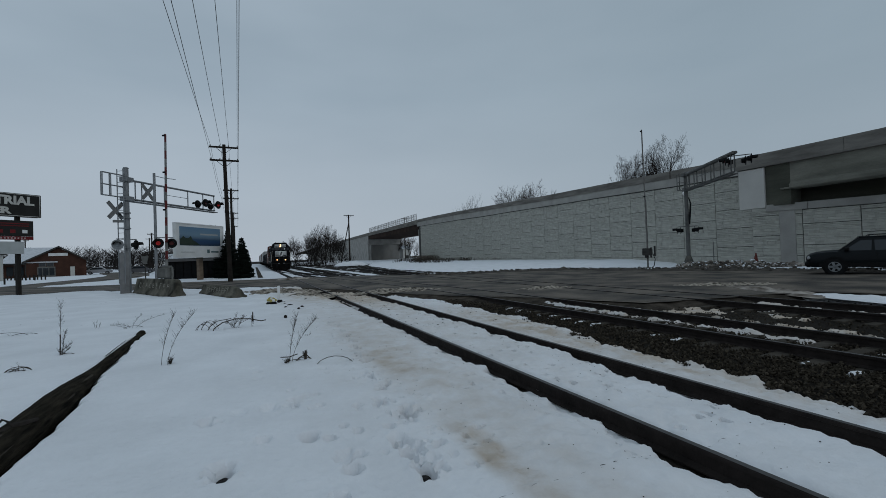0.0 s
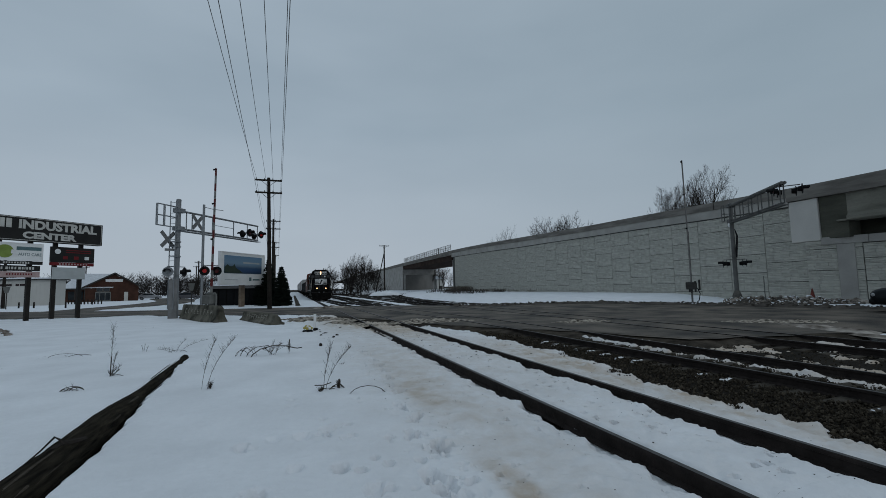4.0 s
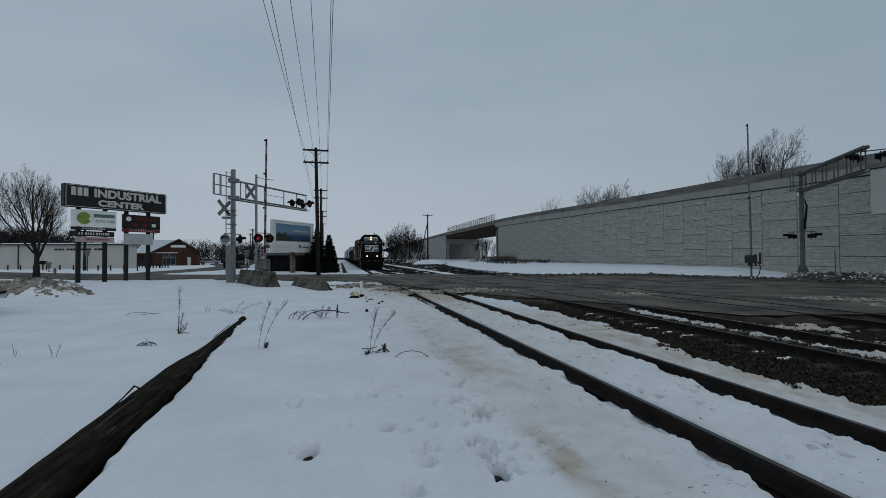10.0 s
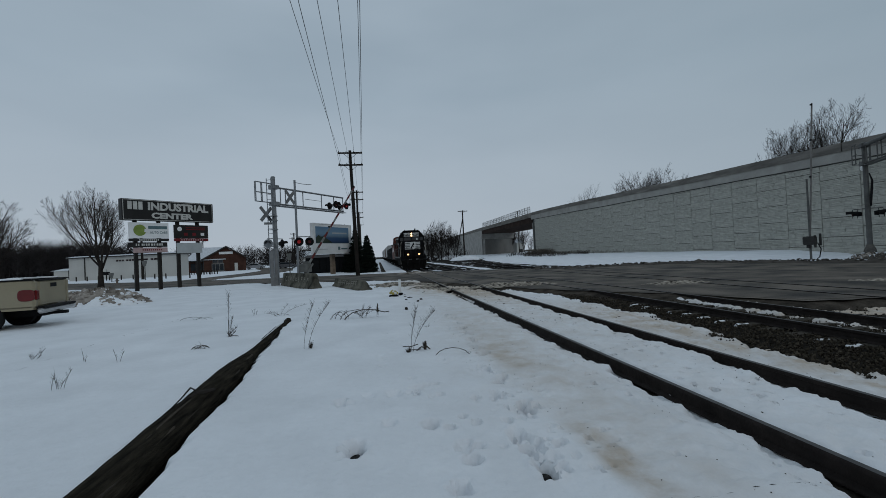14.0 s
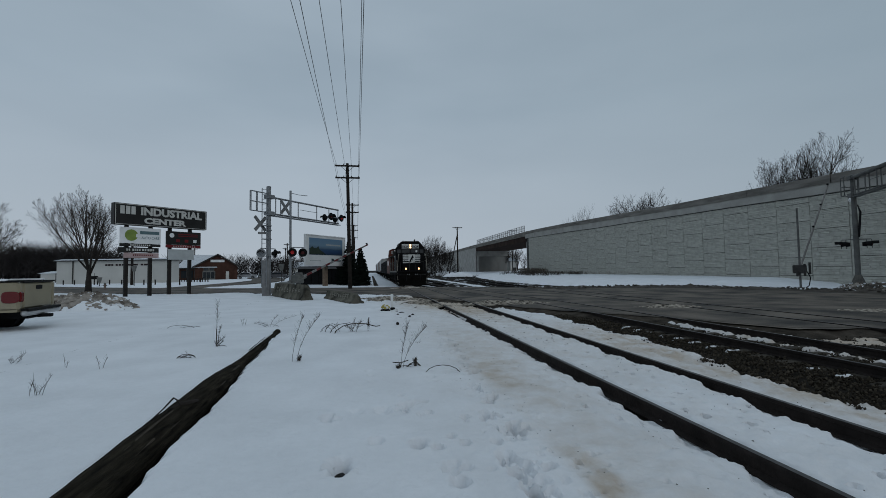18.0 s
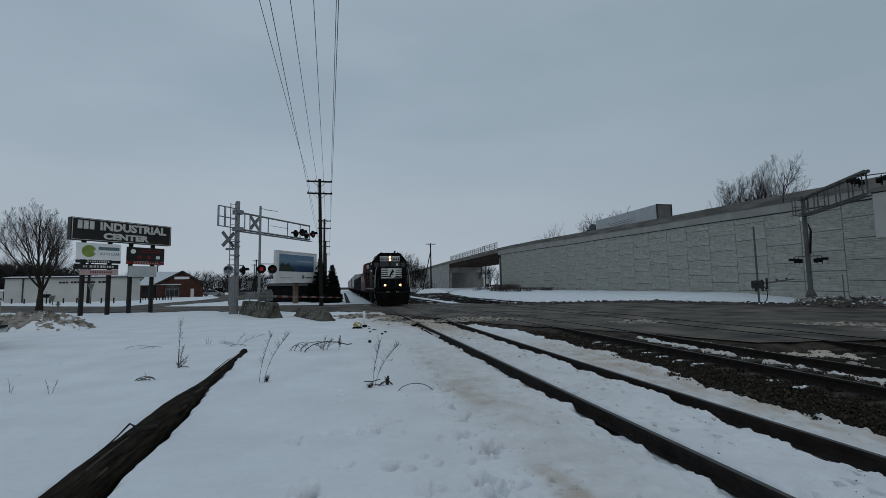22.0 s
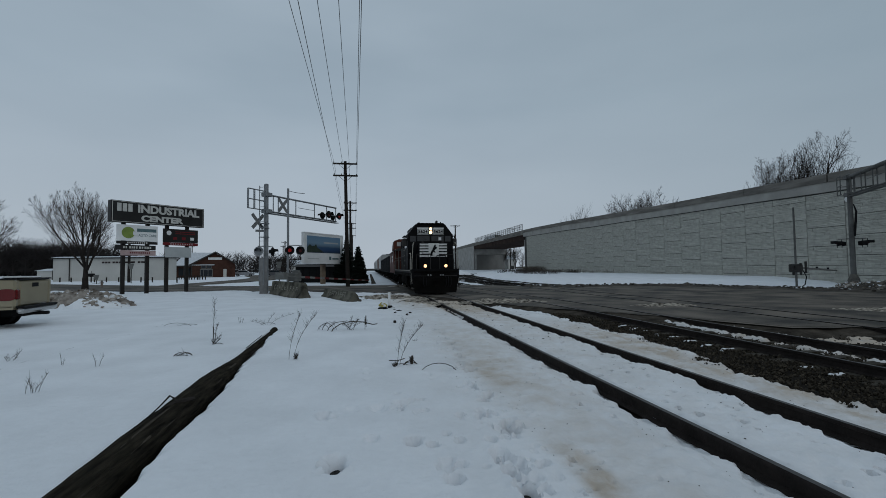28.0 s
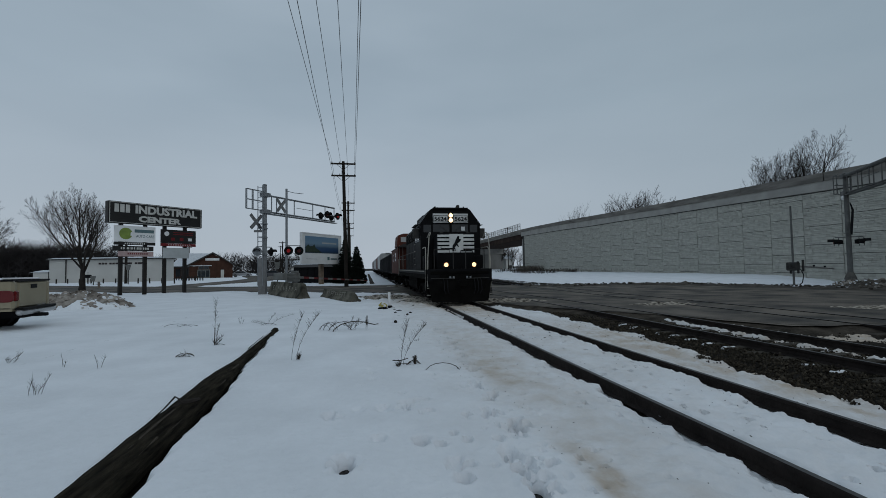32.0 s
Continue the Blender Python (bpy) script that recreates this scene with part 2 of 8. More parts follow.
# ---- mesh building ----
class Geo:
    """Collects faces for one mesh."""

    def __init__(self):
        self.v, self.f = [], []

    def add(self, verts, faces, m=None):
        k = len(self.v)
        self.v += [tuple(m @ Vector(p)) if m else tuple(p) for p in verts]
        self.f += [tuple(k + i for i in f) for f in faces]
        return self

    def box(self, x0, y0, z0, x1, y1, z1, b=0.0, m=None):
        """A block; b chamfers its edges."""
        if x0 > x1: x0, x1 = x1, x0
        if y0 > y1: y0, y1 = y1, y0
        if z0 > z1: z0, z1 = z1, z0
        b = min(b, (x1 - x0) * 0.45, (y1 - y0) * 0.45, (z1 - z0) * 0.45)
        if b <= 0:
            v = [(x, y, z) for x in (x0, x1) for y in (y0, y1) for z in (z0, z1)]
            return self.add(v, [(0, 1, 3, 2), (4, 6, 7, 5), (0, 4, 5, 1), (2, 3, 7, 6), (0, 2, 6, 4), (1, 5, 7, 3)], m)
        lo, hi = (x0, y0, z0), (x1, y1, z1)
        v, at = [], {}
        for i in (0, 1):
            for j in (0, 1):
                for k in (0, 1):
                    for a in range(3):
                        p = [(lo, hi)[s][q] for q, s in enumerate((i, j, k))]
                        for q, s in enumerate((i, j, k)):
                            if q != a:
                                p[q] += b if s == 0 else -b
                        at[i, j, k, a] = len(v)
                        v.append(p)
        f = []
        for a in range(3):
            o = [q for q in range(3) if q != a]
            for s in (0, 1):
                ring = []
                for t, u in ((0, 0), (1, 0), (1, 1), (0, 1)):
                    c = [0, 0, 0]
                    c[a], c[o[0]], c[o[1]] = s, t, u
                    ring.append(at[c[0], c[1], c[2], a])
                flip = (s == 0) != (a == 1)
                f.append(tuple(reversed(ring)) if flip else tuple(ring))
        for a in range(3):
            o = [q for q in range(3) if q != a]
            for s in (0, 1):
                for t in (0, 1):
                    c0, c1 = [0, 0, 0], [0, 0, 0]
                    c0[a], c1[a] = 0, 1
                    for c in (c0, c1):
                        c[o[0]], c[o[1]] = s, t
                    f.append((at[(*c0, o[0])], at[(*c1, o[0])], at[(*c1, o[1])], at[(*c0, o[1])]))
        for i in (0, 1):
            for j in (0, 1):
                for k in (0, 1):
                    f.append((at[i, j, k, 0], at[i, j, k, 1], at[i, j, k, 2]))
        return self.add(v, f, m)

    def tube(self, p0, p1, r0, r1=None, n=8, caps=True, m=None):
        r1 = r0 if r1 is None else r1
        p0, p1 = Vector(p0), Vector(p1)
        d = p1 - p0
        if d.length < 1e-6:
            return self
        q = d.to_track_quat("Z", "Y").to_matrix()
        ring = [q @ Vector((math.cos(2 * math.pi * i / n), math.sin(2 * math.pi * i / n), 0)) for i in range(n)]
        v = [p0 + r0 * a for a in ring] + [p1 + r1 * a for a in ring]
        f = [(i, (i + 1) % n, n + (i + 1) % n, n + i) for i in range(n)]
        if caps:
            f += [tuple(range(n - 1, -1, -1)), tuple(range(n, 2 * n))]
        return self.add(v, f, m)

    def pipe(self, points, r, n=6, m=None):
        """One bent tube through all the points; r is one radius or one for each point."""
        pts = [Vector(p) for p in points]
        rad = r if isinstance(r, (list, tuple)) else [r] * len(pts)
        v, f = [], []
        side = None
        for i, p in enumerate(pts):
            d = (pts[min(i + 1, len(pts) - 1)] - pts[max(i - 1, 0)]).normalized()
            side = d.orthogonal().normalized() if side is None else (side - d * side.dot(d)).normalized()
            up = d.cross(side)
            v += [p + rad[i] * (side * math.cos(2 * math.pi * j / n) + up * math.sin(2 * math.pi * j / n)) for j in range(n)]
        for i in range(len(pts) - 1):
            f += [(i * n + j, i * n + (j + 1) % n, (i + 1) * n + (j + 1) % n, (i + 1) * n + j) for j in range(n)]
        f += [tuple(range(n - 1, -1, -1)), tuple(range((len(pts) - 1) * n, len(pts) * n))]
        return self.add(v, f, m)

    def prism(self, outline, a, b, axis="y", m=None):
        """An outline drawn out from a to b along an axis; it lies in the other two axes in order."""
        n = len(outline)
        put = {"x": lambda p, s: (s, p[0], p[1]), "y": lambda p, s: (p[0], s, p[1]), "z": lambda p, s: (p[0], p[1], s)}[axis]
        v = [put(p, a) for p in outline] + [put(p, b) for p in outline]
        f = [(i, (i + 1) % n, n + (i + 1) % n, n + i) for i in range(n)] + [tuple(range(n - 1, -1, -1)), tuple(range(n, 2 * n))]
        return self.add(v, f, m)

    def dome(self, c, rx, ry, rz, n=12, k=6, full=False, m=None):
        v, f = [], []
        lo = -math.pi / 2 if full else 0.0
        for i in range(k + 1):
            e = lo + (math.pi / 2 - lo) * i / k
            for j in range(n):
                a = 2 * math.pi * j / n
                v.append((c[0] + rx * math.cos(e) * math.cos(a), c[1] + ry * math.cos(e) * math.sin(a), c[2] + rz * math.sin(e)))
        for i in range(k):
            for j in range(n):
                f.append((i * n + j, i * n + (j + 1) % n, (i + 1) * n + (j + 1) % n, (i + 1) * n + j))
        f.append(tuple(range(n - 1, -1, -1)))
        return self.add(v, f, m)

    def mesh(self, name, material, smooth=False):
        me = bpy.data.meshes.new(name)
        me.from_pydata(self.v, [], self.f)
        me.materials.append(material)
        if smooth:
            me.polygons.foreach_set("use_smooth", [True] * len(me.polygons))
            me.set_sharp_from_angle(angle=radians(40))
        bm = bmesh.new()
        bm.from_mesh(me)
        bmesh.ops.recalc_face_normals(bm, faces=bm.faces)
        bm.to_mesh(me)
        bm.free()
        return me


def part(name, geo, material, parent=None, label="", smooth=False, m=None, kind=""):
    """Links a mesh as one object under a thing or a part."""
    ob = new(name, geo.mesh(name, material, smooth) if isinstance(geo, Geo) else geo)
    if parent is not None:
        ob.parent = parent
    if m is not None:
        ob.matrix_basis = m
    if label or kind:
        tagged(ob, label, kind=kind)
    return ob


def thing(name, label, category, m=None, group="", kind=""):
    ob = new(name)
    ob.empty_display_size = 0.2
    if m is not None:
        ob.matrix_basis = m
    return tagged(ob, label, category, group, kind)


def word(name, text, size, material, parent, m, depth=0.01, wide=1.0, align="CENTER", bold=0.0, box=None):
    """Raised lettering in the built-in font."""
    cu = bpy.data.curves.new(name, "FONT")
    cu.body, cu.size, cu.extrude, cu.align_x, cu.align_y, cu.offset = text, size, depth, align, "CENTER", bold
    cu.resolution_u = 3
    tmp = bpy.data.objects.new(name, cu)
    me = bpy.data.meshes.new_from_object(tmp)
    if box:
        xs, ys = [v.co.x for v in me.vertices], [v.co.y for v in me.vertices]
        me.transform(Matrix.Translation((-(max(xs) + min(xs)) / 2, -(max(ys) + min(ys)) / 2, 0)))
        me.transform(Matrix.Diagonal((box[0] / (max(xs) - min(xs)), box[1] / (max(ys) - min(ys)), 1, 1)))
    else:
        me.transform(Matrix.Diagonal((wide, 1, 1, 1)))
    me.materials.clear()
    me.materials.append(material)
    bpy.data.objects.remove(tmp)
    ob = new(name, me)
    ob.parent, ob.matrix_basis = parent, m
    return ob


def nz(x, y, s, seed=0.0):
    return noise.noise(Vector((x * s + seed, y * s - seed, seed * 0.7)))


def smooth01(a, b, x):
    t = max(0.0, min(1.0, (x - a) / (b - a)))
    return t * t * (3 - 2 * t)


# ---- ground, road, snow ----
GAUGE = 0.7525
g = Geo()
g.add([(-2500, -2500, -0.2), (2500, -2500, -0.2), (2500, 2500, -0.2), (-2500, 2500, -0.2)], [(0, 1, 2, 3)])
tagged(part("ground", g, M_GROUND), "dark gravelly soil under the snow and tracks", "ground", kind="structure")

NEAR_EDGE = [(-140, 84), (-80, 64), (-45, 52), (-27, 43), (-15.6, 37), (-9, 35.2), (-5, 33.4), (-1, 29.8), (2, 27.4), (5, 20.5), (6.2, 17), (7.6, 14.8), (9.2, 12.2), (10.5, 9.3), (12.4, 8.9), (16.5, 8), (19, 2), (22, -8), (24, -40)]
FAR_EDGE = [(-140, 108), (-80, 84), (-45, 69), (-31, 58), (-23, 52.5), (-14, 47), (-1.4, 42.4), (4, 41), (11, 37), (14.4, 31.5), (19.3, 30.9), (23.4, 28.6), (24.3, 26.2), (25.2, 23.8), (26.0, 21.5), (27.5, 16), (29.5, 8), (31.5, 0), (33.5, -40)]


def edge_at(points, x, y=None):
    for (xa, ya), (xb, yb) in zip(points, points[1:]):
        if xa <= x <= xb:
            return ya + (yb - ya) * (x - xa) / (xb - xa)
    return points[0][1] if x < points[0][0] else points[-1][1]


def on_road(x, y):
    """Metres inside the road, negative outside (roughly)."""
    if x > 33.5 or x < -140:
        return -5.0
    return min(y - edge_at(NEAR_EDGE, min(x, 24)) if x < 24 else 9, edge_at(FAR_EDGE, x) - y)


g = Geo()
k = 0
for (na, nb), (fa, fb) in zip(zip(NEAR_EDGE, NEAR_EDGE[1:]), zip(FAR_EDGE, FAR_EDGE[1:])):
    for i in range(10):
        q = i / 10
        x, y = na[0] + (nb[0] - na[0]) * q, na[1] + (nb[1] - na[1]) * q
        rag = 0.22 * nz(x, y, 1.1, 2.6) + 0.10 * nz(x, y, 3.7, 5.2)
        g.v += [(x + 0.5 * rag, y + rag, -0.02), (fa[0] + (fb[0] - fa[0]) * q, fa[1] + (fb[1] - fa[1]) * q, -0.02)]
        k += 1
g.v += [(*NEAR_EDGE[-1], -0.02), (*FAR_EDGE[-1], -0.02)]
g.f = [(2 * i, 2 * i + 2, 2 * i + 3, 2 * i + 1) for i in range(k)]
tagged(part("road", g, M_ASPHALT), "dark wet asphalt road crossing the tracks", "road", kind="structure")


YARD_EDGE = [(30, 19.5), (36, 19.2), (44, 18.2), (58, 18.2), (80, 21.0), (100, 25.0), (106, 28.0), (124, 36.0), (142, 48.0), (160, 62.0)]
BRANCH = [(-23.0, 46.0, 3.2), (-20.0, 53.0, 2.6), (-18.2, 60.0, 2.4), (-17.2, 68.0, 2.4), (-18.0, 80.0, 2.6), (-22.0, 100.0, 3.0), (-30.0, 125.0, 3.0)]


def on_branch(x, y):
    """Metres inside the side street, negative outside."""
    for (xa, ya, wa), (xb, yb, wb) in zip(BRANCH, BRANCH[1:]):
        if ya <= y <= yb:
            q = (y - ya) / (yb - ya)
            return wa + (wb - wa) * q - abs(x - xa - (xb - xa) * q)
    return -9.0


lane = Geo()
for x, y, w in BRANCH:
    z = -0.015 + 0.15 * max(0.0, min(1.0, (y - 53) / 10))
    lane.v += [(x - w, y, z), (x + w, y, z), (x - w - 0.6, y, -0.2), (x + w + 0.6, y, -0.2)]
for i in range(len(BRANCH) - 1):
    a, b = 4 * i, 4 * i + 4
    lane.f += [(a, a + 1, b + 1, b), (a + 2, a, b, b + 2), (a + 1, a + 3, b + 3, b + 1)]
tagged(part("side_street", lane, M_ASPHALT), "dark wet side street between snow banks", "road", kind="structure")


shoulder = Geo()
for i, (x, y) in enumerate(NEAR_EDGE[7:19]):
    rough = 0.25 * math.sin(i * 2.3)
    shoulder.v += [(x + 0.15, y + 0.15, -0.016), (x - 0.75 + rough, y - 0.75 - rough, -0.215)]
shoulder.f = [(2 * i, 2 * i + 1, 2 * i + 3, 2 * i + 2) for i in range(11)]
tagged(part("road_shoulder", shoulder, M_SHOULDER), "crumbling brown gravel shoulder of the road", "road shoulder", kind="structure")


def snow_height(x, y):
    """Height of the snow's top; below the ground or the road there is none."""
    low = nz(x, y, 0.35, 3.1)
    mid = nz(x, y, 1.3, 7.7)
    fine = nz(x, y, 5.0, 1.9)
    d = on_road(x, y)
    h = 0.03 + 0.05 * low + 0.018 * mid + 0.006 * fine
    if 0.8 < x < 2.7 and y < 16:
        h += smooth01(0.8, 1.3, x) * (0.012 * fine + 0.014 * nz(x, y, 8.5, 2.4) + 0.007 * nz(x, y, 21.0, 6.0))
    if x > 2.35 and x < 15.5 and y < 41:
        if x < 3.2:
            scallop = 0.07 * math.sin(y * 8.2 + 2.2 * nz(x * 0.2, y, 0.9, 2.0)) + 0.16 * nz(0.3 * x, y, 1.6, 6.0)
            h = 0.03 + 0.03 * low - 0.10 * smooth01(2.45, 3.05, x) + 0.012 * fine
            h += 0.022 * fine + 0.02 * nz(x, y, 11.0, 4.0)
            scallop += 0.05 * nz(x * 0.5, y, 6.5, 9.0) + 0.045 * nz(x, y, 16.0, 2.0) + 0.025 * nz(x, y, 31.0, 8.0)
            h -= (0.10 + 0.10 * max(0.0, nz(0.0, y, 1.4, 5.5) + 0.2)) * smooth01(2.90 + scallop, 3.02 + scallop, x)
        elif x < 4.7:
            h = -0.035 + 0.022 * mid + 0.020 * fine + 0.024 * nz(x, y, 11.0, 4.0) + 0.007 * nz(x, y, 24.0, 2.0)
            lip = 4.45 - 0.15 * (1 - smooth01(2.5, 6.0, y)) + 0.10 * mid + 0.04 * math.sin(y * 7.0) + 0.04 * nz(x, y, 14.0, 3.0)
            h -= 0.16 * smooth01(lip, lip + 0.10, x) + 0.05 * (1 - smooth01(3.27, 3.38, x))
        elif x < 7.0:
            edge = 5.66 + 0.12 * smooth01(1.8, 4.0, y) + 0.55 * smooth01(5.5, 10.5, y) + 0.20 * low + 0.22 * mid + 0.16 * fine + 0.10 * nz(x, y, 13.0, 4.0)
            h = -0.075 + 0.03 * mid + 0.025 * fine + 0.026 * nz(x, y, 11.0, 4.0) + 0.014 * nz(x, y, 24.0, 2.0) - 0.05 * smooth01(edge - 0.6, edge, x) - 0.17 * smooth01(edge, edge + 0.22, x)
            if x < 4.9:
                h -= 0.10 * (1 - smooth01(4.74, 4.82 + 0.04 * fine, x))
        else:
            strip = (2.25 + 0.8 * low) * math.exp(-((x - 8.93) / 0.17) ** 2) + 0.9 * math.exp(-((x - 10.2) / 0.4) ** 2) + 2.2 * math.exp(-((x - 9.75) / 0.28) ** 2) * smooth01(6.6, 7.8, y) * (1 - smooth01(10.8, 11.6, y)) + 1.8 * math.exp(-((x - 13.3) / 0.3) ** 2) + 1.5 * math.exp(-((x - 14.3) / 0.3) ** 2)
            strip *= 0.35 + 0.65 * smooth01(3.4, 5.6, y)
            h = -0.285 + 0.075 * strip + 0.045 * mid + 0.055 * fine + 0.03 * low + 0.040 * nz(x, y, 11.0, 4.0) + 0.025 * nz(x, y, 24.0, 2.0)
            if x > 10.3:
                h += 0.16 * max(0.0, nz(x, y, 1.3, 9.0) - 0.02) + 0.06 * max(0.0, nz(x, y, 3.1, 2.0))
            tx = 7.3 if x < 9 else 11.5
            if abs(x - tx) < 0.26 and y < 12:
                row = (y - 1.5) / 0.53 - round((y - 1.5) / 0.53)
                if abs(row) < 0.2 and nz(0.0, round((y - 1.5) / 0.53), 0.83, 5.0) > -0.25:
                    h = max(h, -0.150 + 0.02 * fine + 0.025 * nz(x, y, 9.0, 1.0) - 0.15 * smooth01(0.10, 0.24, abs(x - tx)) - 0.10 * smooth01(0.08, 0.2, abs(row)))
        if y > 12:
            worn = smooth01(13.5, 24, y)
            h -= worn * (0.05 + 0.10 * max(0.0, fine + mid + 0.4))
    elif x >= 15.5 and d < 0 and y < 15:
        h = -0.15 + 0.13 * mid + 0.06 * low + 0.05 * fine + 0.05 * smooth01(-2.5, 0, d)
    if 31 < y < 150 and (2.75 if y > 43 else 1.6) < x:
        bank = edge_at(YARD_EDGE, y)
        if x < bank + 1.2:
            low_h = -0.235 + 0.15 * math.exp(-((x - 3.95) / 0.5) ** 2) + 0.10 * math.exp(-((x - 6.3) / 0.4) ** 2) + 0.09 * math.exp(-((x - 11.0) / 0.5) ** 2) + 0.08 * mid
            h = low_h + (h - low_h) * smooth01(bank - 0.4 + 0.8 * mid, bank + 0.8 + 0.8 * mid, x)
    if x > 9 and y > 28:
        h += 0.42 * smooth01(20, 36, x) * smooth01(26, 34, y)
    if y > 44 and x < -8:
        d = max(d, on_branch(x, y))
    if 15 < y < 29 and -1.5 < x < 9:
        h += smooth01(15, 18.5, y) * smooth01(-1.5, 0.8, x) * (0.07 * nz(x, y, 3.6, 3.3) + 0.055 * nz(x, y, 8.5, 1.1))
    if 8.5 < x < 17 and y < 12.5:
        h -= 0.25 * smooth01(-0.3 + 0.3 * mid, 0.1 + 0.3 * mid, d)
    elif d > -1.6:
        h -= 0.25 * smooth01(-1.1 + 0.5 * mid, 0.2 + 0.5 * mid, d)
    return h


DENTS = [(-0.26, 3.62, 0.14, 0.04), (-0.265, 3.64, 0.085, 0.18), (-0.262, 3.53, 0.07, 0.10), (0.40, 3.99, 0.085, 0.10), (0.55, 3.90, 0.055, 0.06), (1.37, 3.32, 0.06, 0.07),
         (0.95, 4.55, 0.05, 0.05), (0.1, 5.0, 0.10, 0.045), (0.35, 5.5, 0.05, 0.03), (0.85, 6.3, 0.05, 0.04), (-0.05, 6.9, 0.06, 0.03), (1.1, 3.9, 0.05, 0.04)]
rd = random.Random(5)
for k in range(10):
    DENTS.append((0.30 + 0.035 * k + rd.gauss(0, 0.02), 5.0 + 0.02 * k + rd.gauss(0, 0.03), rd.uniform(0.03, 0.06), 0.035))
DENTS += [(-0.47, 4.80, 0.07, 0.05), (-0.38, 4.83, 0.05, 0.03), (0.63, 3.26, 0.075, 0.075), (0.47, 2.87, 0.08, 0.09), (1.43, 4.29, 0.05, 0.05), (0.44, 5.14, 0.07, 0.05), (0.34, 5.15, 0.06, 0.04), (-0.50, 4.90, 0.08, 0.06), (0.72, 4.10, 0.04, 0.06), (0.82, 3.95, 0.05, 0.04), (-0.01, 6.27, 0.06, 0.03), (-0.19, 5.03, 0.08, 0.025), (1.105, 2.97, 0.075, 0.18), (1.10, 2.89, 0.06, 0.10)]
DENTS += [(0.02, 4.15, 0.075, 0.05), (0.62, 3.50, 0.085, 0.055), (0.72, 3.47, 0.06, 0.05), (0.35, 4.9, 0.05, 0.035), (0.52, 4.75, 0.06, 0.04), (0.60, 4.76, 0.05, 0.04), (-0.02, 6.6, 0.06, 0.03), (0.2, 8.0, 0.07, 0.03), (0.05, 8.8, 0.06, 0.03)]
# boot prints: each a patch of small broken cells
for cx, cy in ((1.38, 4.15), (1.30, 4.05), (1.08, 3.55), (1.16, 3.42), (1.10, 3.17), (1.16, 3.02), (1.39, 5.1), (1.20, 4.56), (1.33, 5.58), (1.52, 6.46), (1.50, 6.9), (1.58, 7.6), (1.63, 8.2), (1.61, 8.8), (1.68, 9.5), (1.72, 10.3), (1.66, 11.0)):
    lean_x = 0.05 * math.sin(cy * 9)
    DENTS += [(cx - lean_x, cy - 0.09, 0.06, 0.042), (cx, cy, 0.065, 0.046), (cx + lean_x, cy + 0.10, 0.065, 0.050)]
    for q in range(9 if cy > 3.8 else 6):
        DENTS.append((cx + rd.gauss(0, 0.055), cy + rd.gauss(0, 0.10), rd.uniform(0.026, 0.044), rd.uniform(0.022, 0.045)))
for k in range(150):
    DENTS.append((1.48 + rd.gauss(0, 0.24), 2.8 + 9.0 * rd.random() ** 1.2, rd.uniform(0.018, 0.038), rd.uniform(0.012, 0.032)))
for k in range(64):
    DENTS.append((rd.uniform(3.4, 4.45), 2.6 + 8 * rd.random(), rd.uniform(0.016, 0.036), rd.uniform(0.04, 0.09)))
for k in range(40):
    DENTS.append((2.75 - abs(rd.gauss(0, 0.28)), 2.4 + 7 * rd.random(), rd.uniform(0.014, 0.030), rd.uniform(0.02, 0.05)))
BUCKETS = {}
for d in DENTS:
    for bx in range(math.floor((d[0] - 3 * d[2]) * 2), math.floor((d[0] + 3 * d[2]) * 2) + 1):
        for by in range(math.floor((d[1] - 4 * d[2]) * 2), math.floor((d[1] + 4 * d[2]) * 2) + 1):
            BUCKETS.setdefault((bx, by), []).append(d)


def dented(x, y):
    h = snow_height(x, y)
    for cx, cy, r, dpt in BUCKETS.get((math.floor(x * 2), math.floor(y * 2)), ()):
        q = ((x - cx) ** 2 + ((y - cy) * 0.8) ** 2) / (r * r)
        if q < 6:
            h += dpt * (0.10 * math.exp(-((math.sqrt(q) - 1.5) ** 2) * 6) - 1.25 * (1 - smooth01(0.55, 1.15, math.sqrt(q) * (1 + 0.5 * nz(x, y, 14.0, 3.0)))))
    return h


def snow_grid(geo, x0, x1, y0, y1, res, hole=None, fn=snow_height):
    nx, ny = int(round((x1 - x0) / res)), int(round((y1 - y0) / res))
    k = len(geo.v)
    for j in range(ny + 1):
        for i in range(nx + 1):
            x, y = x0 + i * res, y0 + j * res
            geo.v.append((x, y, fn(x, y)))
    for j in range(ny):
        for i in range(nx):
            x, y = x0 + (i + 0.5) * res, y0 + (j + 0.5) * res
            if hole and hole[0] < x < hole[1] and hole[2] < y < hole[3]:
                continue
            a = k + j * (nx + 1) + i
            q = (a, a + 1, a + nx + 2, a + nx + 1)
            if max(geo.v[p][2] for p in q) > -0.21:
                geo.f.append(q)


def log_radius(q):
    return 0.170 - 0.090 * smooth01(0.46, 0.66, q) - 0.028 * smooth01(0.7, 0.97, q) + 0.032 * smooth01(0.972, 0.988, q)


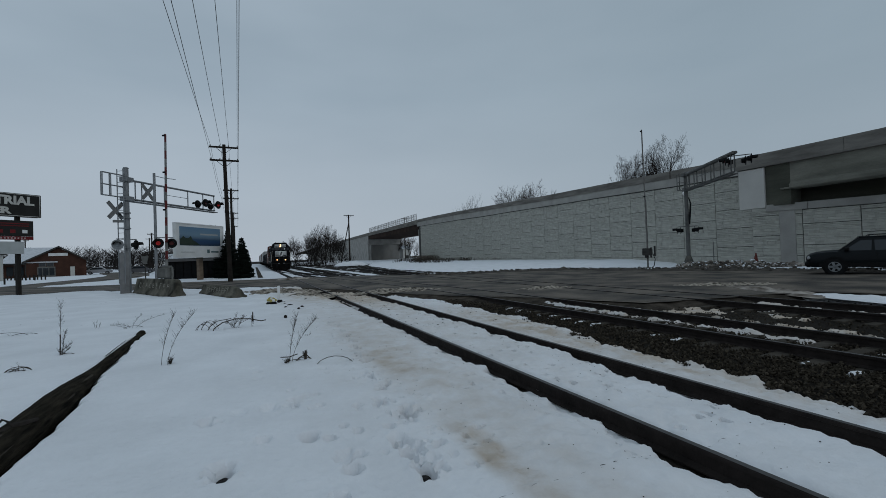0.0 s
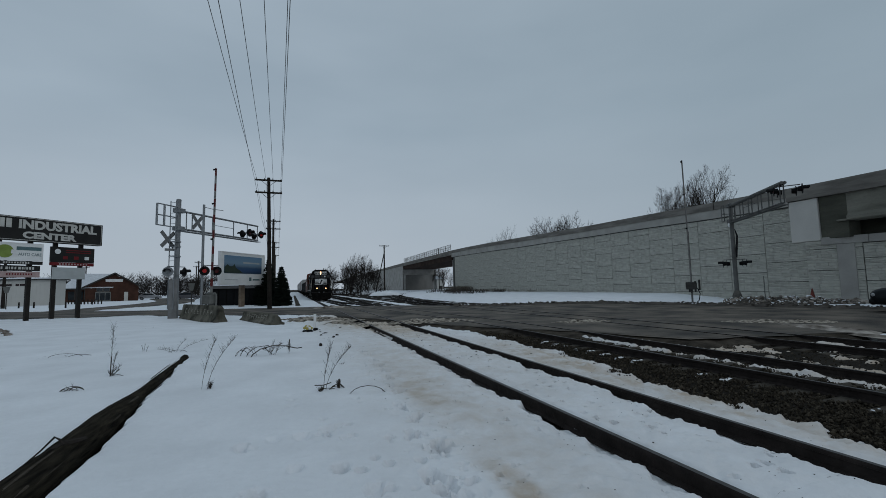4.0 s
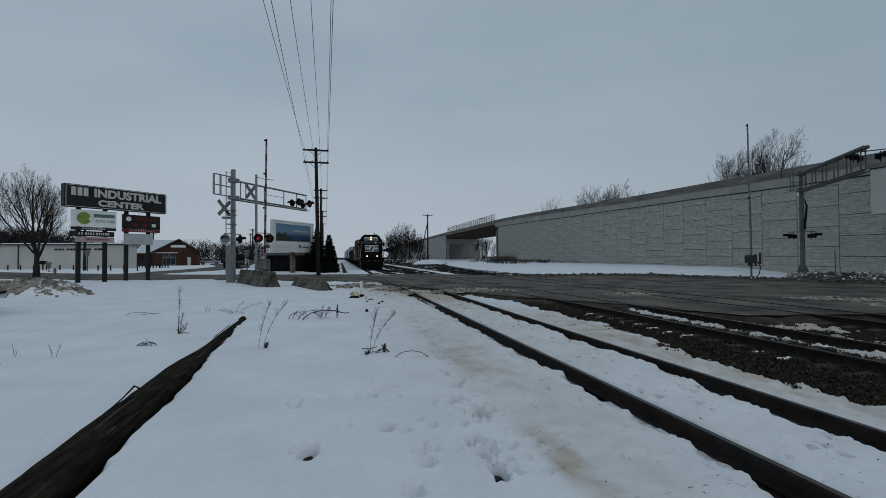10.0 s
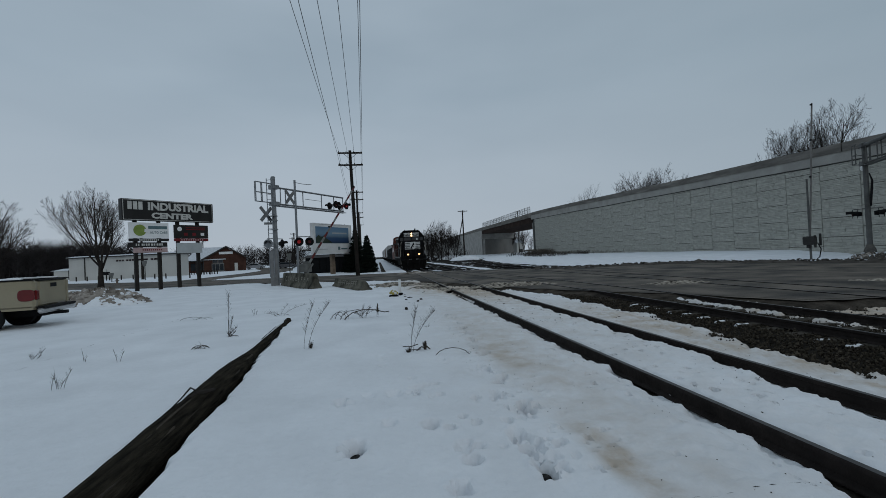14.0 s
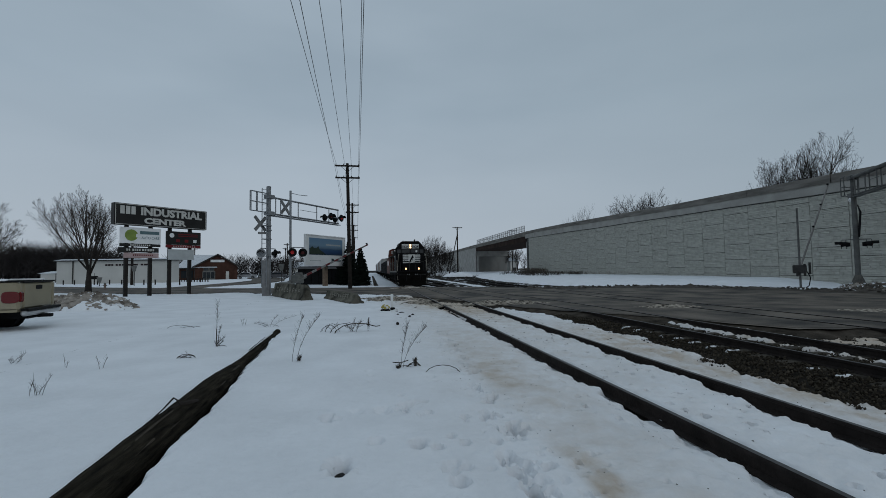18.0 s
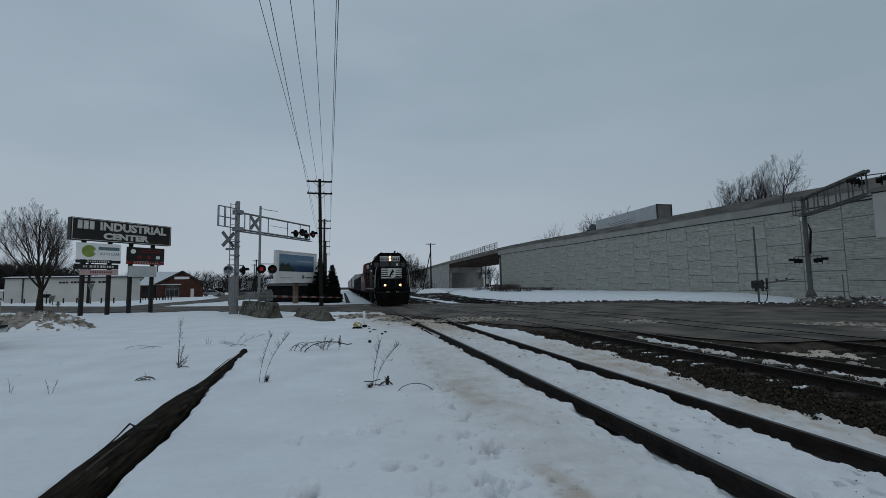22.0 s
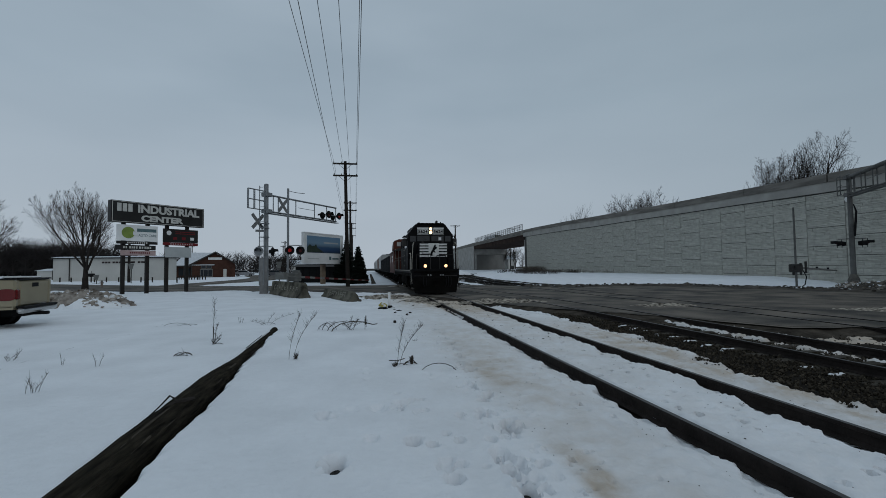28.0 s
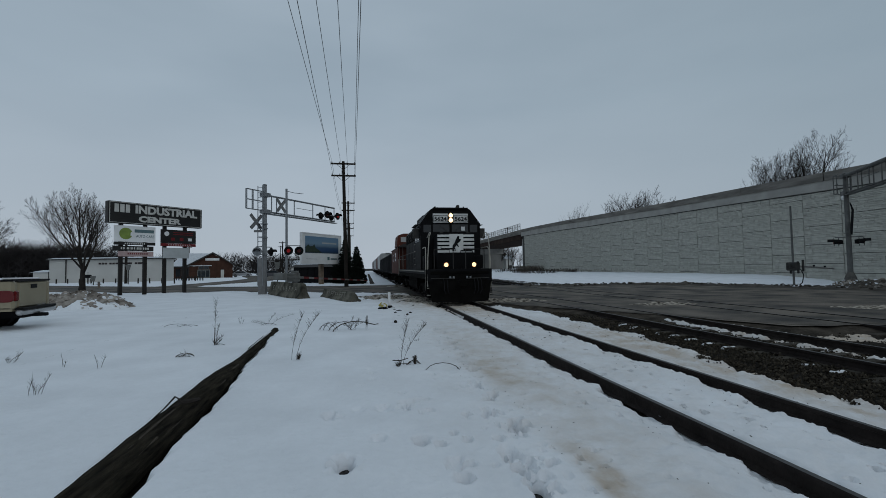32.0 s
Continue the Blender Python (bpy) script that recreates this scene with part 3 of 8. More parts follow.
def log_gap(x, y):
    h = dented(x, y)
    lx = LOG_A[0] + (LOG_B[0] - LOG_A[0]) * (y - LOG_A[1]) / (LOG_B[1] - LOG_A[1])
    if LOG_A[1] - 0.2 < y < LOG_B[1] + 0.3:
        s = x - lx
        deep = 0.26 * (1 - smooth01(9.5, 12.5, y)) + 0.03
        girth = log_radius((y - 1.6) / 10.3)
        edge = girth - 0.01 + 0.05 * (1 - smooth01(5.5, 8.4, y)) + 0.07 * (1 - smooth01(3.5, 5.5, y)) + 0.05 * nz(x, y, 1.3) + 0.03 * nz(x, y, 5.0)
        if -0.30 < s < 0.7:
            h -= deep * smooth01(-girth, -0.35 * girth, s) * (1 - smooth01(edge, edge + 0.06, s))
    return h


LOG_A, LOG_B = (-1.96, 1.6), (-2.42, 11.9)
g = Geo()
snow_grid(g, -0.6, 3.24, 2.4, 6.0, 0.02, None, log_gap)
snow_grid(g, -0.6, 3.24, 6.0, 12.0, 0.03, None, log_gap)
snow_grid(g, 3.24, 7.08, 2.4, 12.0, 0.03, None, log_gap)
snow_grid(g, 7.08, 15.06, 2.4, 12.0, 0.03)
snow_grid(g, -6.0, 15.0, 1.2, 14.4, 0.06, (-0.6, 15.0, 2.4, 12.0), log_gap)
snow_grid(g, -6.0, 15.0, 14.4, 28.8, 0.1)
snow_grid(g, -36, 36, 1.2, 61.2, 0.3, (-6.0, 15.0, 1.2, 28.8))
snow_grid(g, -36, 36, -24, 1.2, 0.3)
snow_grid(g, -36, 64, 60, 140, 0.8)
snow_grid(g, -240, 240, -24, 276, 4.0, (-36, 36, -24, 61))
g.f = [q for q in g.f if not (abs(g.v[q[0]][0] - g.v[q[1]][0]) > 3 and -36 <= g.v[q[0]][0] < 64 and 60 <= g.v[q[0]][1] < 140)]
me = g.mesh("snow", M_SNOW, True)
tagged(new("snow_cover", me), "bluish white settled snow with footprints, melting at the rails", "snow", kind="stuff")

rut = Geo()
for i in range(76):
    y = 43.5 + i
    z = max(snow_height(0.3, y), snow_height(0.75, y)) + 0.035
    w = 0.20 + 0.06 * nz(0.0, y, 0.8, 2.0)
    rut.v += [(0.53 - w - 0.12, y, z - 0.16), (0.53 - w, y, z), (0.53 + w, y, z), (0.53 + w + 0.12, y, z - 0.16)]
rut.f = [(4 * i + j, 4 * i + j + 1, 4 * i + j + 5, 4 * i + j + 4) for i in range(75) for j in range(3)]
tagged(part("rut", rut, M_SHOULDER), "dark muddy wheel rut through the snow beside the railway", "rut", kind="structure")


# ---- tracks ----
RAIL = [(-0.07, -0.17), (0.07, -0.17), (0.07, -0.155), (0.012, -0.135), (0.012, -0.045), (0.036, -0.035), (0.036, -0.004), (0.028, 0.0), (-0.028, 0.0), (-0.036, -0.004), (-0.036, -0.035), (-0.012, -0.045), (-0.012, -0.135), (-0.07, -0.155)]


def track(name, center, label):
    """center: a list of points of the centre line."""
    t = thing(name, label, "railway track", kind="structure")
    for side in (-1, 1):
        body, top = Geo(), Geo()
        last = None
        for i, p in enumerate(center):
            q = center[min(i + 1, len(center) - 1)]
            o = center[max(i - 1, 0)]
            d = Vector((q[0] - o[0], q[1] - o[1], 0)).normalized()
            nrm = Vector((d.y, -d.x, 0))
            c = Vector((p[0], p[1], 0)) + nrm * side * GAUGE
            ring = [c + nrm * a + Vector((0, 0, b)) for a, b in RAIL]
            body.v += [tuple(r) for r in ring]
            top.v += [tuple(c + nrm * a + Vector((0, 0, 0.003))) for a in (-0.027, 0.027)]
            if last is not None:
                nn = len(RAIL)
                k0, k1 = (i - 1) * nn, i * nn
                body.f += [(k0 + j, k0 + (j + 1) % nn, k1 + (j + 1) % nn, k1 + j) for j in range(nn)]
                top.f.append(((i - 1) * 2, (i - 1) * 2 + 1, i * 2 + 1, i * 2))
            last = c
        r = part("rail", body, M_RAIL, t)
        part("rail_head", top, M_RAILTOP, r, "worn steel running surface")
    return t


track("track_main", [(3.95, -30), (3.95, 60), (3.95, 400)], "rusty steel rails half buried in snow")
side = track("track_siding", [(8.45, -30), (8.45, 14), (8.2, 20), (7.3, 30), (5.9, 42), (4.9, 54), (4.3, 66), (4.05, 80)], "dark steel rails on bare ballast")
third = track("track_third", [(13.0, -30), (13.0, 12), (13.0, 30), (13.6, 48), (15.5, 66), (19.5, 86), (26, 106), (34, 124), (46, 142), (60, 158)], "dark steel rails curving away under the bridge")
track("track_yard", [(7.0, 44), (8.2, 70), (8.6, 100), (8.6, 300)], "dark steel rails beyond the road")
tie = Geo().box(-1.28, -0.11, -0.34, 1.28, 0.11, -0.165, 0.015)
tie_me = tie.mesh("tie", M_TIE)
rd = random.Random(11)
for t, cx, y0, y1 in ((side, 8.45, 1.5, 14.5), (third, 13.0, 1.5, 12.0)):
    y = y0
    while y < y1:
        o = new("tie", tie_me)
        o.parent = t
        o.matrix_basis = pose(cx + rd.uniform(-0.06, 0.06), y, rd.uniform(-0.01, 0.02), 0, 0, rd.uniform(-1.5, 1.5))
        y += 0.53
g = Geo()
for k in range(34000):
    x = rd.uniform(5.2, 15.5) if k % 3 == 0 else rd.uniform(5.25, 9.8)
    y = 1.2 + 14.0 * rd.random() ** 1.5
    if x > 9.9 and rd.random() < 0.3:
        continue
    if x < 7.1 and rd.random() < 0.93 and snow_height(x, y) > -0.17:
        continue
    row = (y - 1.5) / 0.53 - round((y - 1.5) / 0.53)
    if abs(row) < 0.22 and (abs(x - 8.45) < 1.3 and y < 14.5 or abs(x - 13.0) < 1.3 and y < 12) and rd.random() < 0.85:
        continue
    s = rd.uniform(0.012, 0.034) * (1.35 if rd.random() < 0.12 else 1)
    z = -0.2 + 0.055 * rd.random() + (0.03 if 5.7 < x < 7.3 else 0)
    m = pose(x, y, z, rd.uniform(0, 360), rd.uniform(0, 360), rd.uniform(0, 360))
    w, u = s * rd.uniform(0.6, 1.0), s * rd.uniform(0.45, 0.8)
    g.add([(s, 0, 0), (-s, u * 0.3, 0), (0, w, 0), (u * 0.3, -w, 0), (0, 0, u), (0, 0, -u)], [(0, 2, 4), (2, 1, 4), (1, 3, 4), (3, 0, 4), (2, 0, 5), (1, 2, 5), (3, 1, 5), (0, 3, 5)], m)
tagged(part("ballast", g, M_BALLAST), "loose dark grey crushed stone round the sidings", "gravel", kind="stuff")

g = Geo()
rd = random.Random(31)
for k in range(330):
    x, y = rd.choice((rd.uniform(3.3, 4.5), rd.uniform(1.2, 3.0), rd.uniform(4.9, 6.2))), 1.8 + 14 * rd.random() ** 1.4
    s = rd.uniform(0.003, 0.009) * (1.6 if rd.random() < 0.1 else 1)
    z = dented(x, y) + s * 0.3
    g.add([(s, 0, 0), (-s, 0, 0), (0, s * 0.8, 0), (0, -s * 0.9, 0), (0, 0, s * 0.6), (0, 0, -s * 0.6)], [(0, 2, 4), (2, 1, 4), (1, 3, 4), (3, 0, 4), (2, 0, 5), (1, 2, 5), (3, 1, 5), (0, 3, 5)], pose(x, y, z, 0, 0, rd.uniform(0, 360)))
for k in range(260):
    x, y = rd.choice((rd.uniform(3.35, 4.55), rd.uniform(3.35, 4.55), rd.uniform(4.95, 6.6))), 22 - 13 * rd.random() ** 1.5
    s = rd.uniform(0.010, 0.034)
    z = snow_height(x, y)
    if z < -0.12:
        continue
    g.add([(s, 0, 0), (-s, 0, 0), (0, s * 0.8, 0), (0, -s * 0.9, 0), (0, 0, s * 0.35), (0, 0, -s * 0.35)], [(0, 2, 4), (2, 1, 4), (1, 3, 4), (3, 0, 4), (2, 0, 5), (1, 2, 5), (3, 1, 5), (0, 3, 5)], pose(x, y, z + s * 0.15, 0, 0, rd.uniform(0, 360)))
tagged(part("grit", g, M_BALLAST), "dark grit scattered over the snow by the rails", "grit", kind="stuff")

# ---- overpass: wall, parapet, bridges ----
WALL = pose(35.6, 20, 0, 0, 0, 88.24)
LEVELS = [(-450, 8.3), (-4, 8.38), (1, 8.42), (6, 8.57), (11, 8.68), (17, 8.85), (25, 9.03), (31, 9.2), (37, 9.42), (45.5, 9.7), (57, 10.1), (72, 10.5), (82, 10.65), (140, 10.85), (600, 10.85)]
UNDER = [(-450, 7.25), (2, 7.25), (8.6, 7.36), (17, 7.62), (25, 7.79), (37, 8.1), (46, 8.26), (57, 8.6), (72, 8.92), (82.5, 9.15)]


def level(table, s):
    for (a, za), (b, zb) in zip(table, table[1:]):
        if a <= s <= b:
            return za + (zb - za) * (s - a) / (b - a)
    return table[-1][1]


def ribbon(geo, table_lo, table_hi, s0, s1, o0, o1, step=2.0):
    """A long block along the wall between two heights."""
    n = max(1, int((s1 - s0) / step))
    for i in range(n + 1):
        s = s0 + (s1 - s0) * i / n
        lo = table_lo if isinstance(table_lo, float) else level(table_lo, s)
        hi = table_hi if isinstance(table_hi, float) else level(table_hi, s)
        geo.v += [(s, o0, lo), (s, o1, lo), (s, o1, hi), (s, o0, hi)]
    k = len(geo.v) - 4 * (n + 1)
    for i in range(n):
        a, b = k + 4 * i, k + 4 * i + 4
        geo.f += [(a + j, a + (j + 1) % 4, b + (j + 1) % 4, b + j) for j in range(4)]
    geo.f += [(k, k + 3, k + 2, k + 1), tuple(len(geo.v) - 4 + j for j in range(4))]
    return geo


M_PANEL = mat("split_stone_panel", (0.415, 0.410, 0.368), 0.95, sheen=0.08, vary=0.12, scale=2.2, bump=1.0, bump_scale=11.0, per_object=0.03, island=0.22)
M_JOINT = mat("dark_joint_filler", (0.085, 0.084, 0.078), 0.95, vary=0.3, sheen=0.05)
wall = thing("wall_overpass", "tall pale grey retaining wall of split-stone concrete panels", "retaining wall", WALL, kind="structure")
core = Geo()
ribbon(core, -0.4, UNDER, 2.0, 82.0, -0.9, -0.17)
part("backing", core, M_JOINT, wall)
cap = Geo()
ribbon(cap, [(a, z - 0.16) for a, z in UNDER], [(a, z - 0.67) for a, z in LEVELS], 1.93, 82.3, -0.5, 0.13)
# Dark strip added below the coping to strengthen its shadow line.
part("coping_shade_strip", ribbon(Geo(), [(a, z - 0.26) for a, z in UNDER], [(a, z - 0.165) for a, z in UNDER], 2.0, 82.2, -0.4, 0.02), M_JOINT, wall, "dark strip deepening the shade under the coping")
part("coping", cap, M_COPING, wall, "plain weathered concrete coping")
for a, b in zip([-60, -30, -14, -5, 2.0, 8.08, 16, 26, 36, 46, 56, 66, 76, 82.3], [-30, -14, -5, 2.0, 8.08, 16, 26, 36, 46, 56, 66, 76, 82.3, 141]):
    p = Geo()
    ribbon(p, [(s, z - (1.0 if a < 2 else 0.67 if a < 82 else 1.15)) for s, z in LEVELS], LEVELS, a + (0.055 if a == 8.08 else 0.012), b - (0.055 if b == 8.08 else 0.012), -0.3, 0.22)
    part("parapet", p, M_PARAPET, wall, "long grey concrete barrier section")
part("parapet", ribbon(Geo(), [(s, z - 1.1) for s, z in LEVELS], LEVELS, 141.0, 600.0, -0.3, 0.22, 30), M_PARAPET, wall)
part("parapet", ribbon(Geo(), [(s, z - 1.1) for s, z in LEVELS], LEVELS, -450.0, -60.0, -0.3, 0.22, 30), M_PARAPET, wall)

# split-stone panels in staggered columns
W_P, H_P = 3.05, 1.52


def panel_mesh(h, seed):
    """A cast panel whose face is laid out in courses of rough split stones."""
    r = random.Random(seed)
    g = Geo().box(0.020, -0.17, 0.018, W_P - 0.020, -0.031, h - 0.018)
    z, end = 0.020, h - 0.020
    while z < end - 0.005:
        step = r.choice((0.10, 0.13, 0.16, 0.20)) * r.uniform(0.9, 1.1)
        if z + step > end - 0.08:
            step = end - z
        x = 0.022
        while x < W_P - 0.03:
            w = r.choice((0.25, 0.35, 0.5, 0.7)) * r.uniform(0.85, 1.15)
            if x + w > W_P - 0.2:
                w = W_P - 0.022 - x
            out = r.uniform(-0.018, 0.012)
            j = [r.uniform(-0.013, 0.013) for _ in range(4)]
            c, b, e = min(0.022, step * 0.2), 0.006, 0.004
            g.add([(x + e * 0.4, -0.032, z + e * 0.4), (x + w - e * 0.4, -0.032, z + e * 0.4), (x + w - e * 0.4, -0.032, z + step - e * 0.4), (x + e * 0.4, -0.032, z + step - e * 0.4),
                   (x + b, out + j[0], z + c + j[1] * 0.6), (x + w - b, out + j[1], z + c + j[2] * 0.6), (x + w - b, out + j[2], z + step - c + j[3] * 0.6), (x + b, out + j[3], z + step - c + j[0] * 0.6)],
                  [(4, 5, 6, 7), (0, 1, 5, 4), (1, 2, 6, 5), (2, 3, 7, 6), (3, 0, 4, 7)])
            x += w
        z += step
    return g.mesh("panel", M_PANEL)


FULL = [panel_mesh(H_P, 50 + i) for i in range(6)]
HALF = [panel_mesh(H_P / 2, 70 + i) for i in range(3)]


def panel_column(parent, s, ceiling, odd, pick):
    z, first = -0.12, True
    while z < ceiling - 0.12:
        me, h = FULL[pick.randrange(6)], H_P
        if first and odd:
            me, h = HALF[pick.randrange(3)], H_P / 2
        if z + h > ceiling:
            h = ceiling - z
            me = panel_mesh(max(0.08, h), int(s * 10))
        o = new("panel", me)
        o.parent = parent
        o.matrix_basis = pose(s, 0, z)
        z += h
        first = False


pick = random.Random(91)
for c in range(0, 27):
    s = 0.95 + c * W_P
    if s + W_P > 82.4:
        break
    panel_column(wall, s, min(level(UNDER, s), level(UNDER, s + W_P)) - 0.005, c % 2, pick)

# near bridge: end block, stained bearing block, girder
part("end_block", Geo().box(0.0, -0.6, 4.30, 1.92, 0.1, 7.38, 0.03), M_CONC_PALE, wall, "smooth pale concrete end block")
# Stained block; girder shadow is also put into its dark colour.
part("bearing_block", Geo().box(-1.70, -1.2, 4.40, -0.01, -0.03, 7.44, 0.02), M_CONC_STAIN_SHADE, wall, "stained concrete beside the end block, toned dark for shade")
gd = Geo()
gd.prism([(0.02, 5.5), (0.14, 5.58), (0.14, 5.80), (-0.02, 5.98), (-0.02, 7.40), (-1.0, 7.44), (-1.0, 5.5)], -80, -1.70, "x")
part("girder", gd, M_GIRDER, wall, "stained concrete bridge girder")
part("flange_end", Geo().box(-1.69, -0.4, 5.5, -1.1, 0.14, 5.62, 0.02), M_GIRDER, wall)
# abutment turned away under the bridge, on its own line
abut = thing("wall_abutment", "shaded abutment wall of split-stone panels under the bridge", "retaining wall", WALL @ pose(-0.02, 0, 0, 0, 0, 18) @ pose(0.02, 0, 0), kind="structure")
part("backing", Geo().box(-42, -0.9, -0.4, 0.93, -0.17, 4.2), M_JOINT, abut)
for c in range(-12, 0):
    panel_column(abut, 0.93 + c * W_P, 4.29 if c == -1 else 3.95, c % 2, pick)
for a, b in ((-2.44, 0.0), (-8.0, -2.46), (-16, -8.02), (-40, -16.02)):
    part("beam_seat", Geo().box(a, -1.6, 3.98, b, 0.12, 4.50, 0.02), M_CONC, abut, "pale concrete beam seat")
part("pilaster", Geo().box(-1.72, -0.2, -0.3, -0.78, 0.06, 3.97, 0.02), M_CONC, abut, "plain concrete pilaster")
# Dark colour here paints the shade of the void under the girder.
part("back_wall", Geo().box(-60, -1.9, 4.45, -0.2, -1.5, 7.2), M_CONC_STAIN_SHADE, abut)
deck = Geo()
ribbon(deck, [(a, z - 1.6) for a, z in LEVELS], [(a, z - 1.0) for a, z in LEVELS], -450.0, 600.0, -13.0, -0.31, 6)
part("deck", deck, M_ASPHALT, wall)
part("far_barrier", ribbon(Geo(), [(a, z - 1.0) for a, z in LEVELS], LEVELS, -450.0, 600.0, -13.4, -13.0, 6), M_CONC, wall)
fill = Geo()
ribbon(fill, -0.4, [(a, z - 1.7) for a, z in LEVELS], 2.0, 80.0, -12.9, -0.95, 6)
part("fill", fill, M_GROUND, wall)

# far bridge over the curved track
far = thing("bridge_far", "grey concrete bridge with a dark steel span and fence", "bridge", WALL, kind="structure")
part("span", ribbon(Geo(), [(a, z - 2.45) for a, z in LEVELS], [(a, z - 1.1) for a, z in LEVELS], 82.3, 141.0, -12.5, 0.0, 5), mat("brown_bridge_steel", (0.045, 0.031, 0.026), 0.95, vary=0.35, scale=0.4, sheen=0.04), far, "dark brown steel girders")
part("abutment", Geo().box(80.0, -12.5, -0.4, 82.4, -0.18, 8.2), M_CONC, far)
ab = Geo()
ab.prism([(141, 0.0), (158, -17.0), (160, -15.0), (143, 0.0)], -0.4, 6.6, "z")
part("abutment_face", ab, mat("dull_abutment_concrete", (0.16, 0.155, 0.145), 0.95, vary=0.15, scale=0.3, sheen=0.08), far, "pale concrete abutment face")
ab2 = Geo()
ab2.prism([(141.4, -0.6), (158.6, -17.4), (161, -15.0), (144, -0.6)], 6.6, 8.5, "z")
# Same dark colour, standing for shade below the far deck.
part("abutment_seat", ab2, M_CONC_STAIN_SHADE, far, "upper abutment coloured dark for shade")
part("wing_wall", ribbon(Geo(), -0.5, [(a, z - 1.1) for a, z in LEVELS], 141.2, 420.0, -1.0, 0.1, 20), M_CONC, far)
part("bearing_wall", Geo().box(141.2, -12.5, 6.4, 144, -0.2, 9.6), M_CONC, far)
for i in range(27):
    s = 83.0 + i * 2.15
    z = level(LEVELS, s)
    part("fence_post", Geo().box(s - 0.04, 0.0, z - 0.2, s + 0.04, 0.08, z + 1.6), M_DARKSTEEL, far)
for dz in (0.25, 0.9, 1.55):
    part("fence_rail", ribbon(Geo(), [(a, z + dz) for a, z in LEVELS], [(a, z + dz + 0.06) for a, z in LEVELS], 83.0, 139.0, 0.02, 0.07, 6), M_DARKSTEEL, far)
mesh_g = Geo()
for i in range(180):
    s = 83.0 + i * 0.31
    z = level(LEVELS, s)
    mesh_g.box(s - 0.012, 0.03, z + 0.2, s + 0.012, 0.05, z + 1.6)
part("fence_bars", mesh_g, M_DARKSTEEL, far, kind="stuff")

# ---- crossing signals, gates ----
MOVERS = []
M_LENS_LIT = glow("lit_red_lens", (0.45, 0.02, 0.02), 0.12)
M_BACK = mat("bare_sign_back", (0.19, 0.19, 0.19), 0.6, vary=0.25, scale=3.0)
M_ARM_RED = mat("dull_red_arm_band", (0.12, 0.022, 0.022), 0.6, vary=0.3)
M_ARM_WHITE = mat("dull_white_arm_band", (0.21, 0.21, 0.20), 0.6, vary=0.3)
M_ARM_GREY = mat("bare_arm_back", (0.20, 0.19, 0.18), 0.7, vary=0.3)
M_LENS_OFF = mat("unlit_red_lens", (0.10, 0.012, 0.012), 0.25, vary=0.2)
M_PALE_LENS = mat("pale_lamp_glass", (0.20, 0.21, 0.22), 0.25, vary=0.2)
M_BLOCK_OLD = mat("dirty_foot_concrete", (0.12, 0.112, 0.10), 0.95, vary=0.4, scale=3.0, bump=0.6, bump_scale=16.0)
M_GREY_BOX = mat("grey_painted_cabinet", (0.15, 0.15, 0.14), 0.6, vary=0.3, scale=2.0, bump=0.1)


def flasher(parent, x, z, out, lit, ry=0.0):
    """A round black target with a hooded red lamp; out: +1 or -1, the way along y it faces."""
    f = part("flasher", Geo().tube((0, 0.02 * out, 0), (0, 0.05 * out, 0), 0.29, 0.29, 20), M_BLACK, parent, "round black flasher target", m=pose(x, 0, z, 0, 0, ry))
    part("housing", Geo().tube((0, -0.18 * out, 0), (0, 0.02 * out, 0), 0.13, 0.17, 14), M_BLACK, f)
    part("lens", Geo().tube((0, 0.05 * out, 0), (0, 0.075 * out, 0), 0.125, 0.11, 16), M_LENS_LIT if lit else M_LENS_OFF, f, "lit red lens" if lit else "unlit red lens")
    hood = Geo()
    n = 8
    for k in range(n):
        a0, a1 = math.pi * k / n, math.pi * (k + 1) / n
        p = [(0.17 * math.cos(a), 0.17 * math.sin(a)) for a in (a0, a1)]
        q = [(0.18 * math.cos(a), 0.18 * math.sin(a)) for a in (a0, a1)]
        hood.add([(p[0][0], 0.05 * out, p[0][1]), (p[1][0], 0.05 * out, p[1][1]), (p[1][0], 0.36 * out, p[1][1]), (p[0][0], 0.36 * out, p[0][1]),
                  (q[0][0], 0.05 * out, q[0][1]), (q[1][0], 0.05 * out, q[1][1]), (q[1][0], 0.36 * out, q[1][1]), (q[0][0], 0.36 * out, q[0][1])],
                 [(0, 1, 2, 3), (7, 6, 5, 4), (3, 2, 6, 7), (0, 4, 5, 1)])
    part("hood", hood, M_BLACK, f)
    return f


def crossbuck(parent, x, y, z, size, turn, material):
    for s in (1, -1):
        part("crossbuck_blade", Geo().box(-size, -0.012 + 0.014 * s, -0.115, size, 0.012 + 0.014 * s, 0.115, 0.004), material, parent, "white crossbuck blade", m=pose(x, y, z, 0, 0, turn) @ pose(0, 0, 0, 0, 47 * s, 0))


